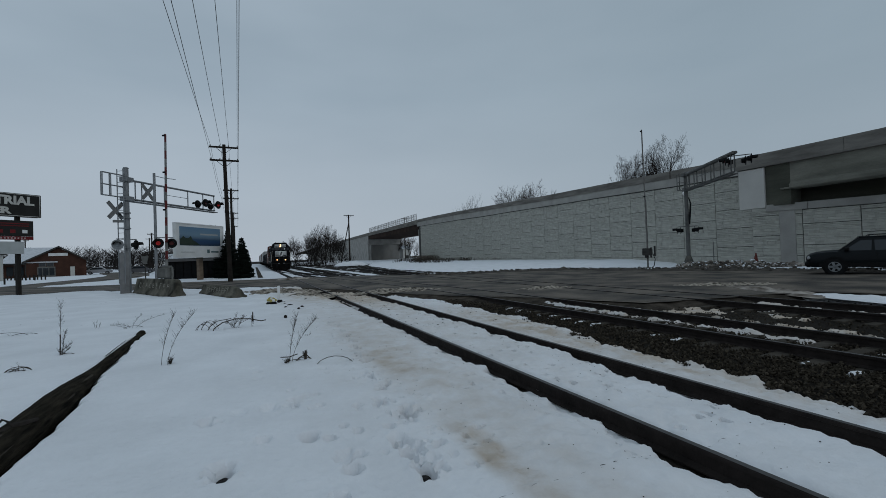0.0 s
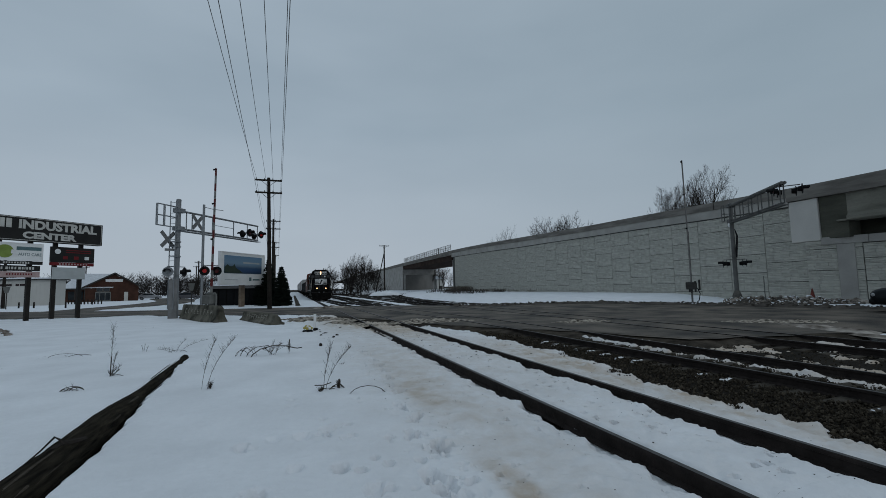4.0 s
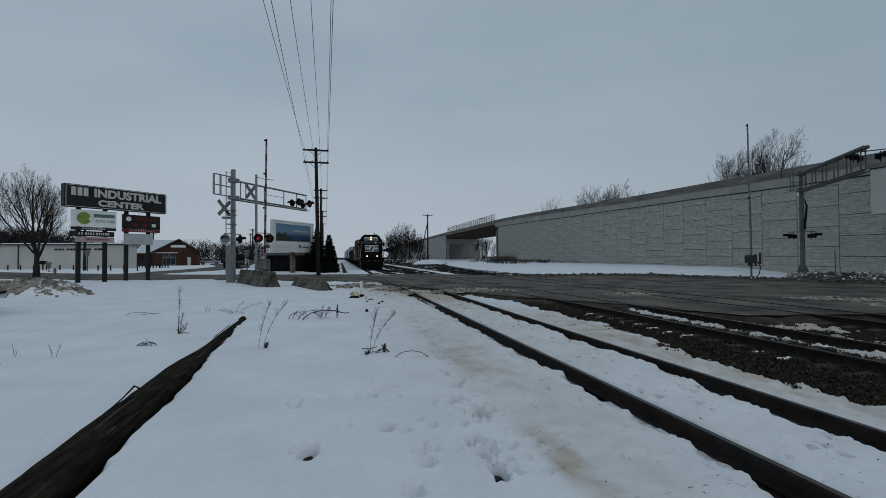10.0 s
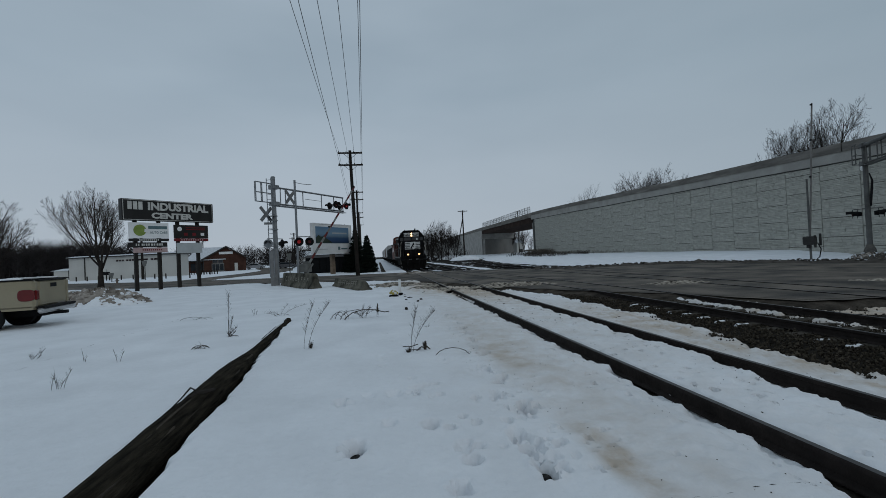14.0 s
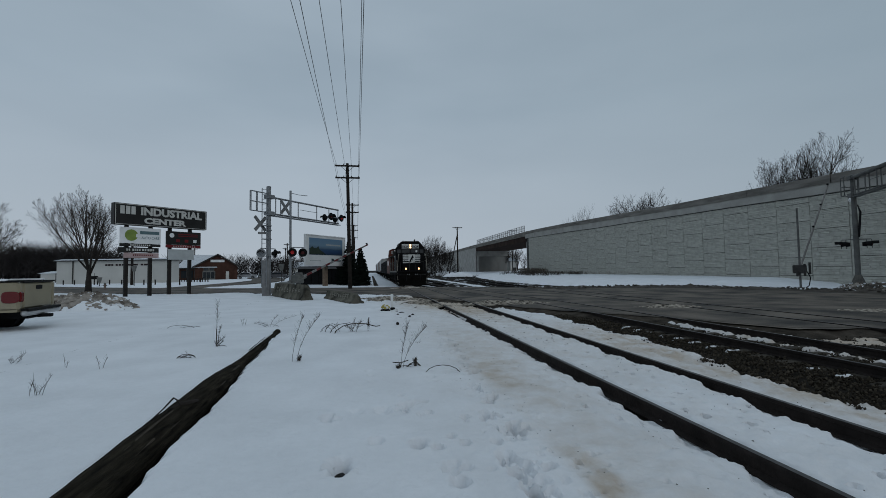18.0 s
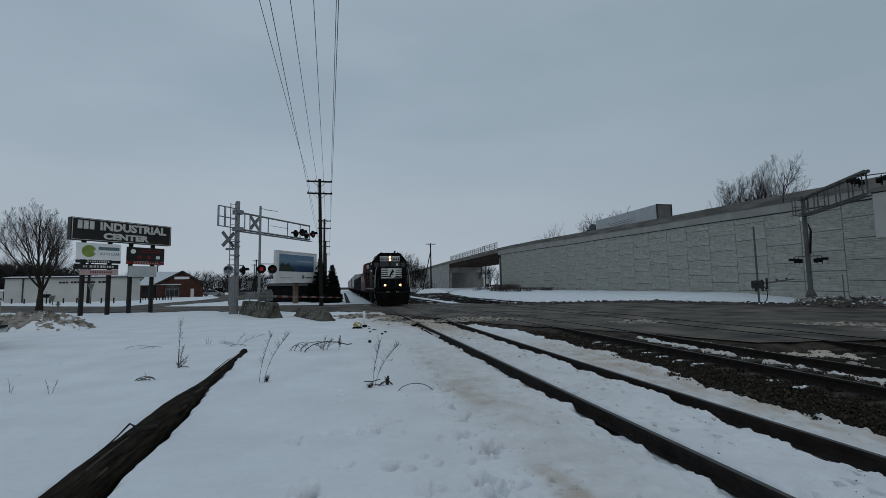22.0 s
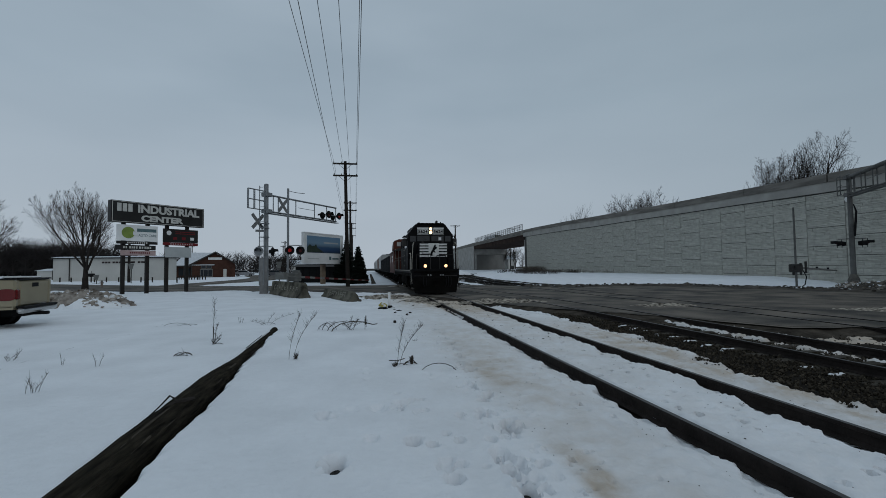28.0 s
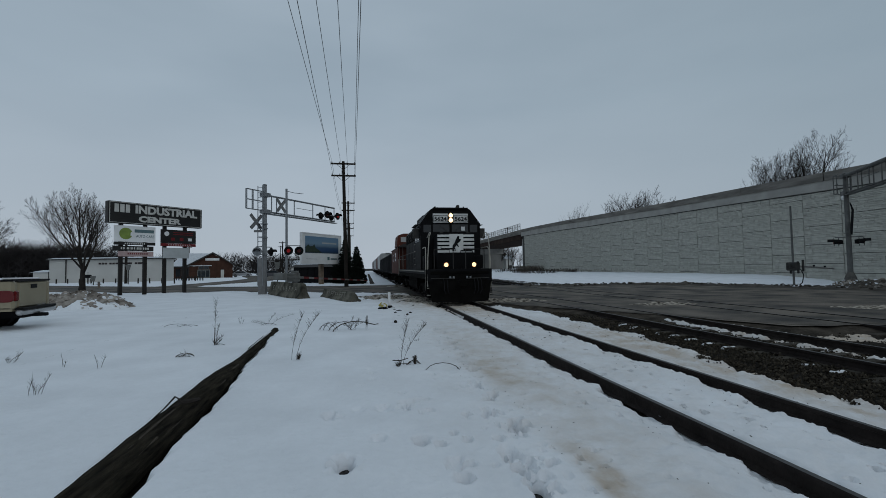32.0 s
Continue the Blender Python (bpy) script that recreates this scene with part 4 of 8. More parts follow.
def cantilever(name, m, length, lit, group, M_STEEL=M_STEEL, old=False):
    """Mast at the origin, arm along +x."""
    t = thing(name, "dull weathered cantilever signal mast with flashers over the road" if old else "galvanised cantilever signal mast with ladder, crossbucks and flashers", "crossing signal", m, group)
    part("mast", Geo().tube((0, 0, 0), (0, 0, 7.2 if not old else 7.35), 0.15, 0.13, 16), M_STEEL, t, smooth=True)
    part("mast_cap", Geo().dome((0, 0, 7.2 if not old else 7.35), 0.15, 0.15, 0.08), M_STEEL, t)
    part("base_plate", Geo().box(-0.3, -0.3, 0.0, 0.3, 0.3, 0.05).tube((0, 0, -0.2), (0, 0, 0.02), 0.45, 0.45, 16), M_CONC, t)
    if old:
        part("mast_foot", Geo().tube((0, 0, -0.1), (0, 0, 0.5), 0.42, 0.30, 14).tube((0, 0, 0.5), (0, 0, 0.85), 0.30, 0.16, 14), M_BLOCK_OLD, t, "weathered concrete foot")
    lo, hi = (6.05, 7.2) if old else (5.45, 6.55)
    for z in (lo, hi):
        part("clamp", Geo().box(-0.22, -0.24, z - 0.13, 0.30, 0.24, z + 0.13, 0.02), M_STEEL, t)
        for k in (0, 1):
            thick = 0.10 if old and z == hi else 0.05
            y = -0.05 + 0.10 * k if not (old and z == hi) else -0.08 + 0.16 * k
            part("chord", Geo().tube((0.2, y, z), (length + (0.25 if old and z == hi else 0), y, z), thick, thick, 10), M_STEEL, t)
    for x in ((0.6, 1.05, 2.75, 4.75, 6.2, length) if not old else (0.5, 1.9, 3.3, 4.7, 6.1, length)):
        for y in ((0.0,) if not old else (-0.10, 0.10)):
            part("strut", Geo().tube((x, y, lo), (x, y, hi), 0.035, 0.035, 6), M_STEEL, t)
    part("arm_walk", Geo().box(0.2, -0.2, lo - 0.15, length + 0.15, 0.2, lo - 0.105), M_STEEL, t, "steel grating walkway")
    part("arm_rail", Geo().tube((2.75, -0.18, lo + 0.55), (4.6, -0.18, lo + 0.55), 0.018, 0.018, 6), M_STEEL, t)
    # cage behind the mast
    back, wide = (-1.5, 0.045) if not old else (-0.8, 0.35)
    for z in (lo + 0.05, lo + 0.65, lo + 1.3):
        part("cage_hoop", Geo().pipe([(-0.15, -wide, z), (back, -wide, z), (back, wide, z), (-0.15, wide, z)], 0.026), M_STEEL, t)
    for x in (back, back + 0.5):
        for y in (-wide, wide):
            part("cage_upright", Geo().tube((x, y, lo + 0.05), (x, y, lo + 1.3), 0.03, 0.03, 6), M_STEEL, t)
    if not old:
        for y in (-0.2, 0.2):
            part("ladder_rail", Geo().tube((-0.38, y, 0.6), (-0.38, y, 7.1), 0.028, 0.028, 6), M_STEEL, t)
        for k in range(20):
            part("rung", Geo().tube((-0.38, -0.2, 0.9 + 0.32 * k), (-0.38, 0.2, 0.9 + 0.32 * k), 0.014, 0.014, 6), M_STEEL, t)
        for z in (1.6, 2.6, 3.7, 4.3, 4.6):
            part("band", Geo().tube((0, 0, z), (0, 0, z + 0.06), 0.19, 0.19, 14).box(-0.42, -0.22, z, 0.0, 0.22, z + 0.03), M_STEEL, t)
        part("lamp_bar", Geo().tube((length - 1.7, -0.3, 5.85), (length + 0.3, -0.3, 5.85), 0.03, 0.03, 6), M_STEEL, t)
        for i, x in enumerate((length - 1.45, length - 0.15)):
            flasher(t, x, 5.85, -1, lit and i == 1, 0).location.y = -0.42
            flasher(t, x + 0.35, 5.85, 1, False, 0).location.y = 0.42
    return t


def gate(name, m, length, arm_z, group, bands, high=7.0, post=(0.0, 0.0), label="crossing gate mechanism with a thin mast and red and white arm"):
    t = thing(name, label, "crossing gate", m, group)
    part("mast", Geo().tube((*post, 0), (*post, high), 0.085 if bands else 0.065, 0.07 if bands else 0.055, 10), M_OLDSTEEL if not bands else M_STEEL, t, smooth=True)
    if bands:
        part("mechanism", Geo().box(-0.34, -0.28, 0.80, 0.26, 0.42, 1.38, 0.06).box(-0.12, -0.3, 1.34, 0.12, 0.25, 1.52, 0.04), M_GREY_BOX, t, "grey gate motor housing")
    part("foundation", Geo().box(-0.45, -0.35, -0.2, 0.35, 0.6, 0.06, 0.03).box(-0.12, -0.12, 0.05, 0.12, 0.12, 0.8) if bands else Geo().box(-0.2, -0.2, -0.2, 0.2, 0.2, 0.08, 0.03), M_GREY_BOX, t)
    arm = new("gate_arm")
    arm.parent = t
    bar = Geo()
    pieces = 16
    for k in range(pieces):
        x0, x1 = 0.3 + (length - 0.3) * k / pieces, 0.3 + (length - 0.3) * (k + 1) / pieces
        w = 0.07 - 0.025 * k / pieces
        part("arm_band", Geo().box(x0, -0.035, -w, x1, 0.035, w), (M_ARM_RED, M_ARM_WHITE)[(k + 1) % 2] if bands else M_ARM_GREY, arm, ("red band" if k % 2 else "white band") if bands else "dull bare arm section")
    if bands:
        part("counterweight", Geo().box(-1.3, -0.4, -0.05, 0.35, -0.34, 0.05).box(-1.3, 0.34, -0.05, 0.35, 0.4, 0.05).box(-1.45, -0.42, -0.22, -1.1, 0.42, 0.22, 0.03), M_GREY_BOX, arm, "grey counterweight")
    else:
        part("counterweight", Geo().box(-0.55, -0.06, -0.12, -0.2, 0.06, 0.12, 0.02), M_DARKSTEEL, arm, "dark counterweight")
    for x in (length * 0.45, length * 0.72, length * 0.985):
        part("arm_lamp", Geo().tube((x, -0.06, 0.13), (x, 0.06, 0.13), 0.055, 0.055, 10).box(x - 0.02, -0.03, 0.04, x + 0.02, 0.03, 0.1), M_BLACK, arm)
    return t, arm


def arm_rows(z, table):
    return [(t, pose(0, 0, z, 0, -a, 0)) for t, a in table]


near_signal = cantilever("cantilever_signal", pose(-6.62, 29.9, 0, 0, 0, 57), 7.35, True, "cantilever signals")
crossbuck(near_signal, 1.30, -0.18, 6.0, 0.60, 0, M_BACK)
crossbuck(near_signal, -0.46, 0.26, 4.75, 0.62, -5, M_BACK)
part("sign_plate", Geo().box(-0.62, -0.33, 4.05, -0.12, -0.30, 4.2), M_BACK, near_signal, m=pose(0, 0, 0, 0, 0, -50))
part("controller_cabinet", Geo().box(-0.40, -0.2, 0.0, 0.05, 0.2, 2.35, 0.02), M_BACK, near_signal, "tall galvanised controller cabinet", m=pose(-0.1, -0.12, 0, 0, 0, -45))
pale = flasher(near_signal, -0.62, 2.8, -1, False, -55)
pale.data.materials[0] = M_PALE_LENS
tagged(pale, "round pale lamp glass in a black hood")
for ob in pale.children:
    if ob.name.startswith("lens"):
        ob.data.materials[0] = M_PALE_LENS
        tagged(ob, "pale grey lamp glass")
flasher(near_signal, 0.52, 2.8, 1, False, -110)
part("cross_arm", Geo().tube((-0.7, 0, 3.12), (0.6, 0, 3.12), 0.03, 0.03, 6), M_STEEL, near_signal)

far_signal = cantilever("cantilever_signal", pose(31.15, 23.2, 0, 0, 0, -123.4), 7.5, False, "cantilever signals", M_OLDSTEEL, True)


def lamp_pairs(parent, x, y, z, reach):
    """Two pairs of flashers back to back on a cross bar, along the road."""
    part("lamp_bar", Geo().tube((x - 0.337 * reach, y - 0.941 * reach, z + 0.30), (x + 0.337 * reach, y + 0.941 * reach, z + 0.30), 0.03, 0.03, 8), M_OLDSTEEL, parent)
    for out in (-1, 1):
        for k, across in enumerate((-0.32, 0.32)):
            d = out * (reach - 0.22 * k)
            fl = flasher(parent, x + 0.337 * d - 0.941 * across, z, out, False, -19.7)
            fl.location.y = y + 0.941 * d + 0.337 * across


lamp_pairs(far_signal, 0.0, 0.0, 2.85, 0.68)
lamp_pairs(far_signal, 7.45, 0.3, 6.75, 0.62)
part("cable_bundle", Geo().pipe([(0.12, 0.12, 3.3), (0.20, 0.16, 4.2), (0.26, 0.2, 4.9), (0.14, 0.12, 5.4)], [0.05, 0.07, 0.06, 0.03], 7), M_RUBBER, far_signal, "dark cable bundle")

gate_a, arm_a = gate("crossing_gate", pose(-4.75, 30.0, 0, 0, 0, 55), 8.3, 1.1, "crossing gates", True, 7.0, (-0.30, 0.42))
flasher(gate_a, -0.33, 2.86, -1, True, -55).location.y = 0.21
flasher(gate_a, 0.34, 2.86, -1, False, -55).location.y = -0.06
part("cross_arm", Geo().tube((-0.4, 0.44, 3.2), (0.42, -0.1, 3.2), 0.03, 0.03, 6), M_STEEL, gate_a)
part("mast_top_arm", Geo().pipe([(-0.3, 0.42, 6.85), (0.1, 0.1, 6.75), (0.55, -0.26, 6.72)], 0.02), M_STEEL, gate_a)
GATE_A = [(0, 89), (10, 89), (10.5, 87.5), (11, 84), (12, 71), (13, 60), (14, 47.5), (15, 39), (16, 32), (17, 25), (18, 18.5), (19, 12), (20, 6), (21, 1.5), (22, -2.5), (22.5, -3.5), (32, -3.5)]
MOVERS.append((arm_a, arm_rows(1.1, GATE_A)))
gate_b, arm_b = gate("crossing_gate", pose(27.83, 24.16, 0, 0, 0, 25), 9.4, 1.5, "crossing gates", False, 5.3, (0.0, 0.0), "dull crossing gate mechanism with a thin mast and bare arm")
part("mechanism_box", Geo().box(-0.38, -0.3, 1.0, 0.3, 0.3, 1.55, 0.06), M_DARKSTEEL, gate_b, "dark gate motor housing")
for a, b, c in ((-0.7, -0.45, 1.25), (0.45, -0.4, 1.35), (0.55, 0.3, 1.2)):
    part("bracket", Geo().box(a - 0.06, b - 0.06, c - 0.42, a + 0.06, b + 0.06, c + 0.36, 0.02), M_DARKSTEEL, gate_b)
part("cable", Geo().pipe([(0.3, -0.3, 1.1), (0.5, -0.4, 0.7), (0.35, -0.35, 0.2), (0.15, -0.2, 0.0)], 0.03), M_RUBBER, gate_b)
GATE_B = [(0, 91.5), (11, 91.5), (12, 88), (13, 84), (14, 79), (15, 70), (16, 58), (17, 48), (18, 42), (19, 36), (20, 24), (20.5, 21), (21, 16), (21.5, 9), (22, 2), (22.7, -2), (32, -2)]
MOVERS.append((arm_b, arm_rows(1.3, GATE_B)))

# ---- pylon sign ----
M_SIGN_BLACK = mat("weathered_black_sign", (0.018, 0.017, 0.016), 0.6, vary=0.35, scale=1.2)
M_SIGN_LETTER = mat("faded_white_letter", (0.50, 0.49, 0.46), 0.6, vary=0.2, scale=2.0)
M_SIGN_RED = mat("dark_red_sign", (0.14, 0.012, 0.015), 0.55, vary=0.25)
M_SIGN_GREEN = mat("green_emblem", (0.20, 0.27, 0.06), 0.6, vary=0.2)
M_SIGN_BLUE = mat("slate_lettering", (0.10, 0.16, 0.17), 0.6, vary=0.2)
M_SIGN_PINK = mat("faded_pink_panel", (0.40, 0.29, 0.28), 0.6, vary=0.2)
M_SIGN_GREY = mat("blank_grey_panel", (0.40, 0.42, 0.42), 0.6, vary=0.1)
M_POST = mat("dark_brown_post", (0.018, 0.015, 0.013), 0.8, vary=0.35, bump=0.3)
sign = thing("pylon_sign", "black roadside pylon sign with smaller tenant panels on four posts", "sign", pose(-16.64, 33.02, 0, 0, 0, 47.9))
for u in (0.0, 1.5, 2.8, 4.25):
    part("post", Geo().box(u - 0.11, -0.05, -0.3, u + 0.11, 0.17, 5.2, 0.015), M_POST, sign)
board = part("board", Geo().box(-0.87, -0.28, 4.97, 5.37, 0.22, 6.45, 0.02), M_SIGN_BLACK, sign, "wide black name board")
for a in ((-0.80, 5.00, 5.30, 5.03), (-0.80, 6.38, 5.30, 6.41), (-0.80, 5.03, -0.77, 6.38), (5.27, 5.03, 5.30, 6.38)):
    part("border_line", Geo().box(a[0], -0.292, a[1], a[2], -0.28, a[3]), M_SIGN_LETTER, board)
word("lettering", "INDUSTRIAL", 0.70, M_SIGN_LETTER, board, pose(2.86, -0.29, 6.0, 90, 0, 0), 0.012, bold=0.030, box=(4.25, 0.58))
word("lettering", "CENTER", 0.60, M_SIGN_LETTER, board, pose(2.37, -0.29, 5.34, 90, 0, 0), 0.012, bold=0.030, box=(2.85, 0.44))
for k in range(3):
    u = -0.52 + 0.33 * k
    part("number_bar", Geo().box(u, -0.302, 5.72, u + 0.26, -0.28, 6.28, 0.02), M_SIGN_LETTER, board, "plain pale bar")
pan = part("tenant_panel", Geo().box(-0.46, -0.16, 3.72, 2.09, -0.06, 4.83, 0.01), M_WHITE, sign, "white tenant panel with a green emblem")
part("emblem", Geo().tube((0.22, -0.165, 4.28), (0.22, -0.175, 4.28), 0.40, 0.40, 20), M_SIGN_GREEN, pan, "plain green emblem disc")
part("emblem_mark", Geo().box(0.05, -0.183, 4.18, 0.38, -0.176, 4.42, 0.003), M_WHITE, pan, m=pose(0, 0, 0, 0, 6, 0))
part("name_bar", Geo().box(0.75, -0.17, 4.38, 1.98, -0.16, 4.60), M_SIGN_BLUE, pan, "plain dark bar")
word("lettering", "AUTO CARE", 0.26, M_SIGN_BLUE, pan, pose(1.42, -0.168, 4.12, 90, 0, 0), 0.005, 0.80)
foot = part("footer_panel", Geo().box(-0.46, -0.16, 3.50, 2.09, -0.06, 3.70, 0.01), M_SIGN_BLACK, sign)
for k in range(10):
    part("digit_bar", Geo().box(0.16 + 0.13 * k, -0.17, 3.55, 0.235 + 0.13 * k, -0.16, 3.65), M_SIGN_LETTER, foot)
p2 = part("tenant_panel", Geo().box(-0.53, -0.14, 3.09, 1.98, -0.05, 3.43, 0.01), M_SIGN_BLACK, sign, "black tenant panel")
for a, b in ((-0.06, 0.02), (0.08, 0.16), (0.30, 0.42), (0.47, 0.51), (0.56, 0.66), (0.72, 0.80), (0.90, 1.02), (1.07, 1.15), (1.20, 1.24), (1.29, 1.37), (1.42, 1.52), (1.57, 1.67)):
    part("name_bar", Geo().box(a, -0.15, 3.19, b, -0.14, 3.34), M_SIGN_LETTER, p2, "plain pale bar")
p3 = part("tenant_panel", Geo().box(-0.2, -0.14, 2.70, 1.98, -0.05, 3.06, 0.01), M_SIGN_PINK, sign, "faded pink tenant panel")
for k in range(10):
    part("digit_bar", Geo().box(0.35 + 0.13 * k, -0.15, 2.84, 0.415 + 0.13 * k, -0.14, 2.95), M_SIGN_RED, p3)
p4 = part("tenant_panel", Geo().box(2.46, -0.16, 3.72, 4.98, -0.06, 4.73, 0.01), M_SIGN_BLACK, sign, "black tenant panel with red and white marks")
part("emblem", Geo().tube((2.85, -0.165, 4.42), (2.85, -0.175, 4.42), 0.17, 0.17, 14), M_WHITE, p4)
for a in ((3.3, 4.50, 4.75, 4.56), (3.3, 4.36, 4.75, 4.42)):
    part("text_bar", Geo().box(a[0], -0.17, a[1], a[2], -0.16, a[3]), M_SIGN_RED, p4)
for k in range(3):
    part("pictogram", Geo().box(3.15 + 0.62 * k, -0.17, 3.92, 3.42 + 0.62 * k, -0.16, 4.14, 0.003), M_WHITE if k == 2 else M_SIGN_RED, p4)
p5 = part("footer_panel", Geo().box(2.46, -0.16, 3.50, 4.98, -0.06, 3.71, 0.01), M_SIGN_RED, sign, "dark red strip")
for k in range(10):
    part("digit_bar", Geo().box(2.95 + 0.17 * k, -0.17, 3.55, 3.03 + 0.17 * k, -0.16, 3.65), M_SIGN_PINK, p5)
part("blank_panel", Geo().box(2.63, -0.14, 2.60, 4.48, -0.05, 3.38, 0.01), M_SIGN_GREY, sign, "blank grey panel")

# ---- billboard ----
def picture_material():
    m = bpy.data.materials.new("billboard_print")
    m.use_nodes = True
    n, l = m.node_tree.nodes, m.node_tree.links
    b = n["Principled BSDF"]
    b.inputs["Roughness"].default_value = 0.5
    co, sep, ramp = n.new("ShaderNodeTexCoord"), n.new("ShaderNodeSeparateXYZ"), n.new("ShaderNodeValToRGB")
    nt, add = n.new("ShaderNodeTexNoise"), n.new("ShaderNodeMath")
    nt.inputs["Scale"].default_value = 1.4
    add.operation = "MULTIPLY_ADD"
    add.inputs[1].default_value = 0.12
    l.new(co.outputs["Generated"], sep.inputs[0])
    l.new(co.outputs["Object"], nt.inputs["Vector"])
    l.new(nt.outputs["Fac"], add.inputs[0])
    l.new(sep.outputs["Z"], add.inputs[2])
    l.new(add.outputs[0], ramp.inputs["Fac"])
    r = ramp.color_ramp
    r.elements[0].position, r.elements[0].color = 0.10, (0.012, 0.035, 0.075, 1)
    r.elements[1].position, r.elements[1].color = 1.0, (0.11, 0.21, 0.32, 1)
    for p, c in ((0.28, (0.012, 0.05, 0.14, 1)), (0.40, (0.02, 0.06, 0.13, 1)), (0.47, (0.09, 0.15, 0.21, 1)), (0.66, (0.15, 0.25, 0.34, 1))):
        e = r.elements.new(p)
        e.color = c
    l.new(ramp.outputs["Color"], b.inputs["Base Color"])
    return m


bb = thing("billboard", "white framed billboard with a blue lake landscape on one post", "billboard", pose(-4.62, 46.65, 0, 0, 0, 57) @ Matrix.Diagonal((1.52, 1, 1, 1)))
part("panel", Geo().box(-2.0, -0.12, 2.22, 2.0, 0.12, 5.2, 0.02), M_WHITE, bb, "white billboard panel")
part("print", Geo().box(-1.78, -0.135, 3.25, 1.74, -0.122, 4.95), picture_material(), bb, "lake and hills print")
part("hill", Geo().prism([(-1.76, 3.3), (-0.1, 3.3), (-0.45, 3.6), (-0.75, 3.78), (-0.9, 4.15), (-1.05, 3.95), (-1.3, 3.92), (-1.5, 4.1), (-1.76, 3.8)], -0.142, -0.136, "y"), mat("dark_hill_print", (0.03, 0.045, 0.03), 0.6), bb)
part("text_bar", Geo().box(-0.1, -0.145, 4.25, 1.5, -0.136, 4.40), M_SIGN_GREY, bb)
part("text_bar", Geo().box(0.85, -0.135, 2.60, 1.55, -0.122, 2.75).box(0.5, -0.135, 2.55, 0.72, -0.122, 2.9), M_SIGN_BLUE, bb)
part("text_bar", Geo().box(-1.7, -0.135, 2.62, -0.6, -0.122, 2.68), M_SIGN_GREY, bb)
part("frame", Geo().box(-2.08, -0.16, 2.14, 2.08, 0.16, 2.23).box(-2.08, -0.16, 5.19, 2.08, 0.16, 5.28).box(-2.08, -0.16, 2.2, -1.99, 0.16, 5.2).box(1.99, -0.16, 2.2, 2.08, 0.16, 5.2), M_WHITE, bb)
part("post", Geo().box(-0.22, -0.1, -0.2, 0.14, 0.2, 2.2, 0.02), mat("tan_post", (0.20, 0.15, 0.11), 0.8, vary=0.3), bb)
part("catwalk", Geo().box(-2.0, -0.9, 2.02, 2.0, -0.2, 2.08), M_DARKSTEEL, bb)

# ---- concrete blocks by the crossing ----
M_FADED = mat("faded_paint", (0.25, 0.235, 0.20), 0.9, vary=0.5, scale=16.0, dark=(0.12, 0.11, 0.09))
M_BLOCK = mat("old_mossy_concrete", (0.135, 0.126, 0.102), 0.95, sheen=0.08, vary=0.5, scale=1.8, bump=0.8, bump_scale=14.0, dark=(0.03, 0.028, 0.022))
def barrier(x0, y0, x1, y1, h, foot, label):
    """A flared road barrier from its far end to its near end."""
    L, a = math.hypot(x1 - x0, y1 - y0), math.degrees(math.atan2(y1 - y0, x1 - x0))
    t = thing("concrete_block", label, "concrete block", pose((x0 + x1) / 2, (y0 + y1) / 2, 0, 0, 0, a), "concrete blocks")
    g = Geo()
    n = 40
    for i in range(n + 1):
        u = -L / 2 + L * i / n
        w = 0.004 * nz(u, x0, 6.0, 4.2)
        q = max(0.0, (u - L / 2 + foot) / foot)
        top = (h + 0.006 * nz(u, y0, 1.3)) * (1 - (0.10 if foot < 0.5 else 0.28) * q * q)
        for sx, z in ((-0.31, -0.2), (-0.31, 0.10), (-0.19, 0.42 * top), (-0.11, top - 0.03), (-0.08, top), (0.08, top), (0.11, top - 0.03), (0.19, 0.42 * top), (0.31, 0.10), (0.31, -0.2)):
            g.v.append((u, sx + w, z))
    for i in range(n):
        g.f += [(10 * i + j, 10 * i + (j + 1) % 10, 10 * i + 10 + (j + 1) % 10, 10 * i + 10 + j) for j in range(10)]
    g.f += [tuple(range(9, -1, -1)), tuple(10 * n + j for j in range(10))]
    part("block", g, M_BLOCK, t)
    rr = random.Random(int(L * 100))
    for i in range(9):
        u = -L / 2 + 0.8 + (L - 1.8) * i / 8
        tall = rr.uniform(0.10, 0.15)
        g = Geo().box(-0.025, -0.006, -tall, 0.025, 0.006, tall)
        for dz in rr.sample((-0.85, 0.0, 0.8), 2):
            g.box(0.02, -0.006, dz * tall - 0.02, rr.uniform(0.14, 0.24), 0.006, dz * tall + 0.02)
        part("faded_paint", g, M_FADED, t, "faded paint mark", m=pose(u, -0.172, h * 0.60, -12, rr.uniform(-8, 8), 0))


barrier(-6.05, 29.6, -3.35, 24.1, 0.86, 0.25, "old stained concrete road barrier with faded paint")
barrier(-2.34, 25.3, -0.62, 21.1, 0.50, 0.7, "broken concrete road barrier sunk in the snow")

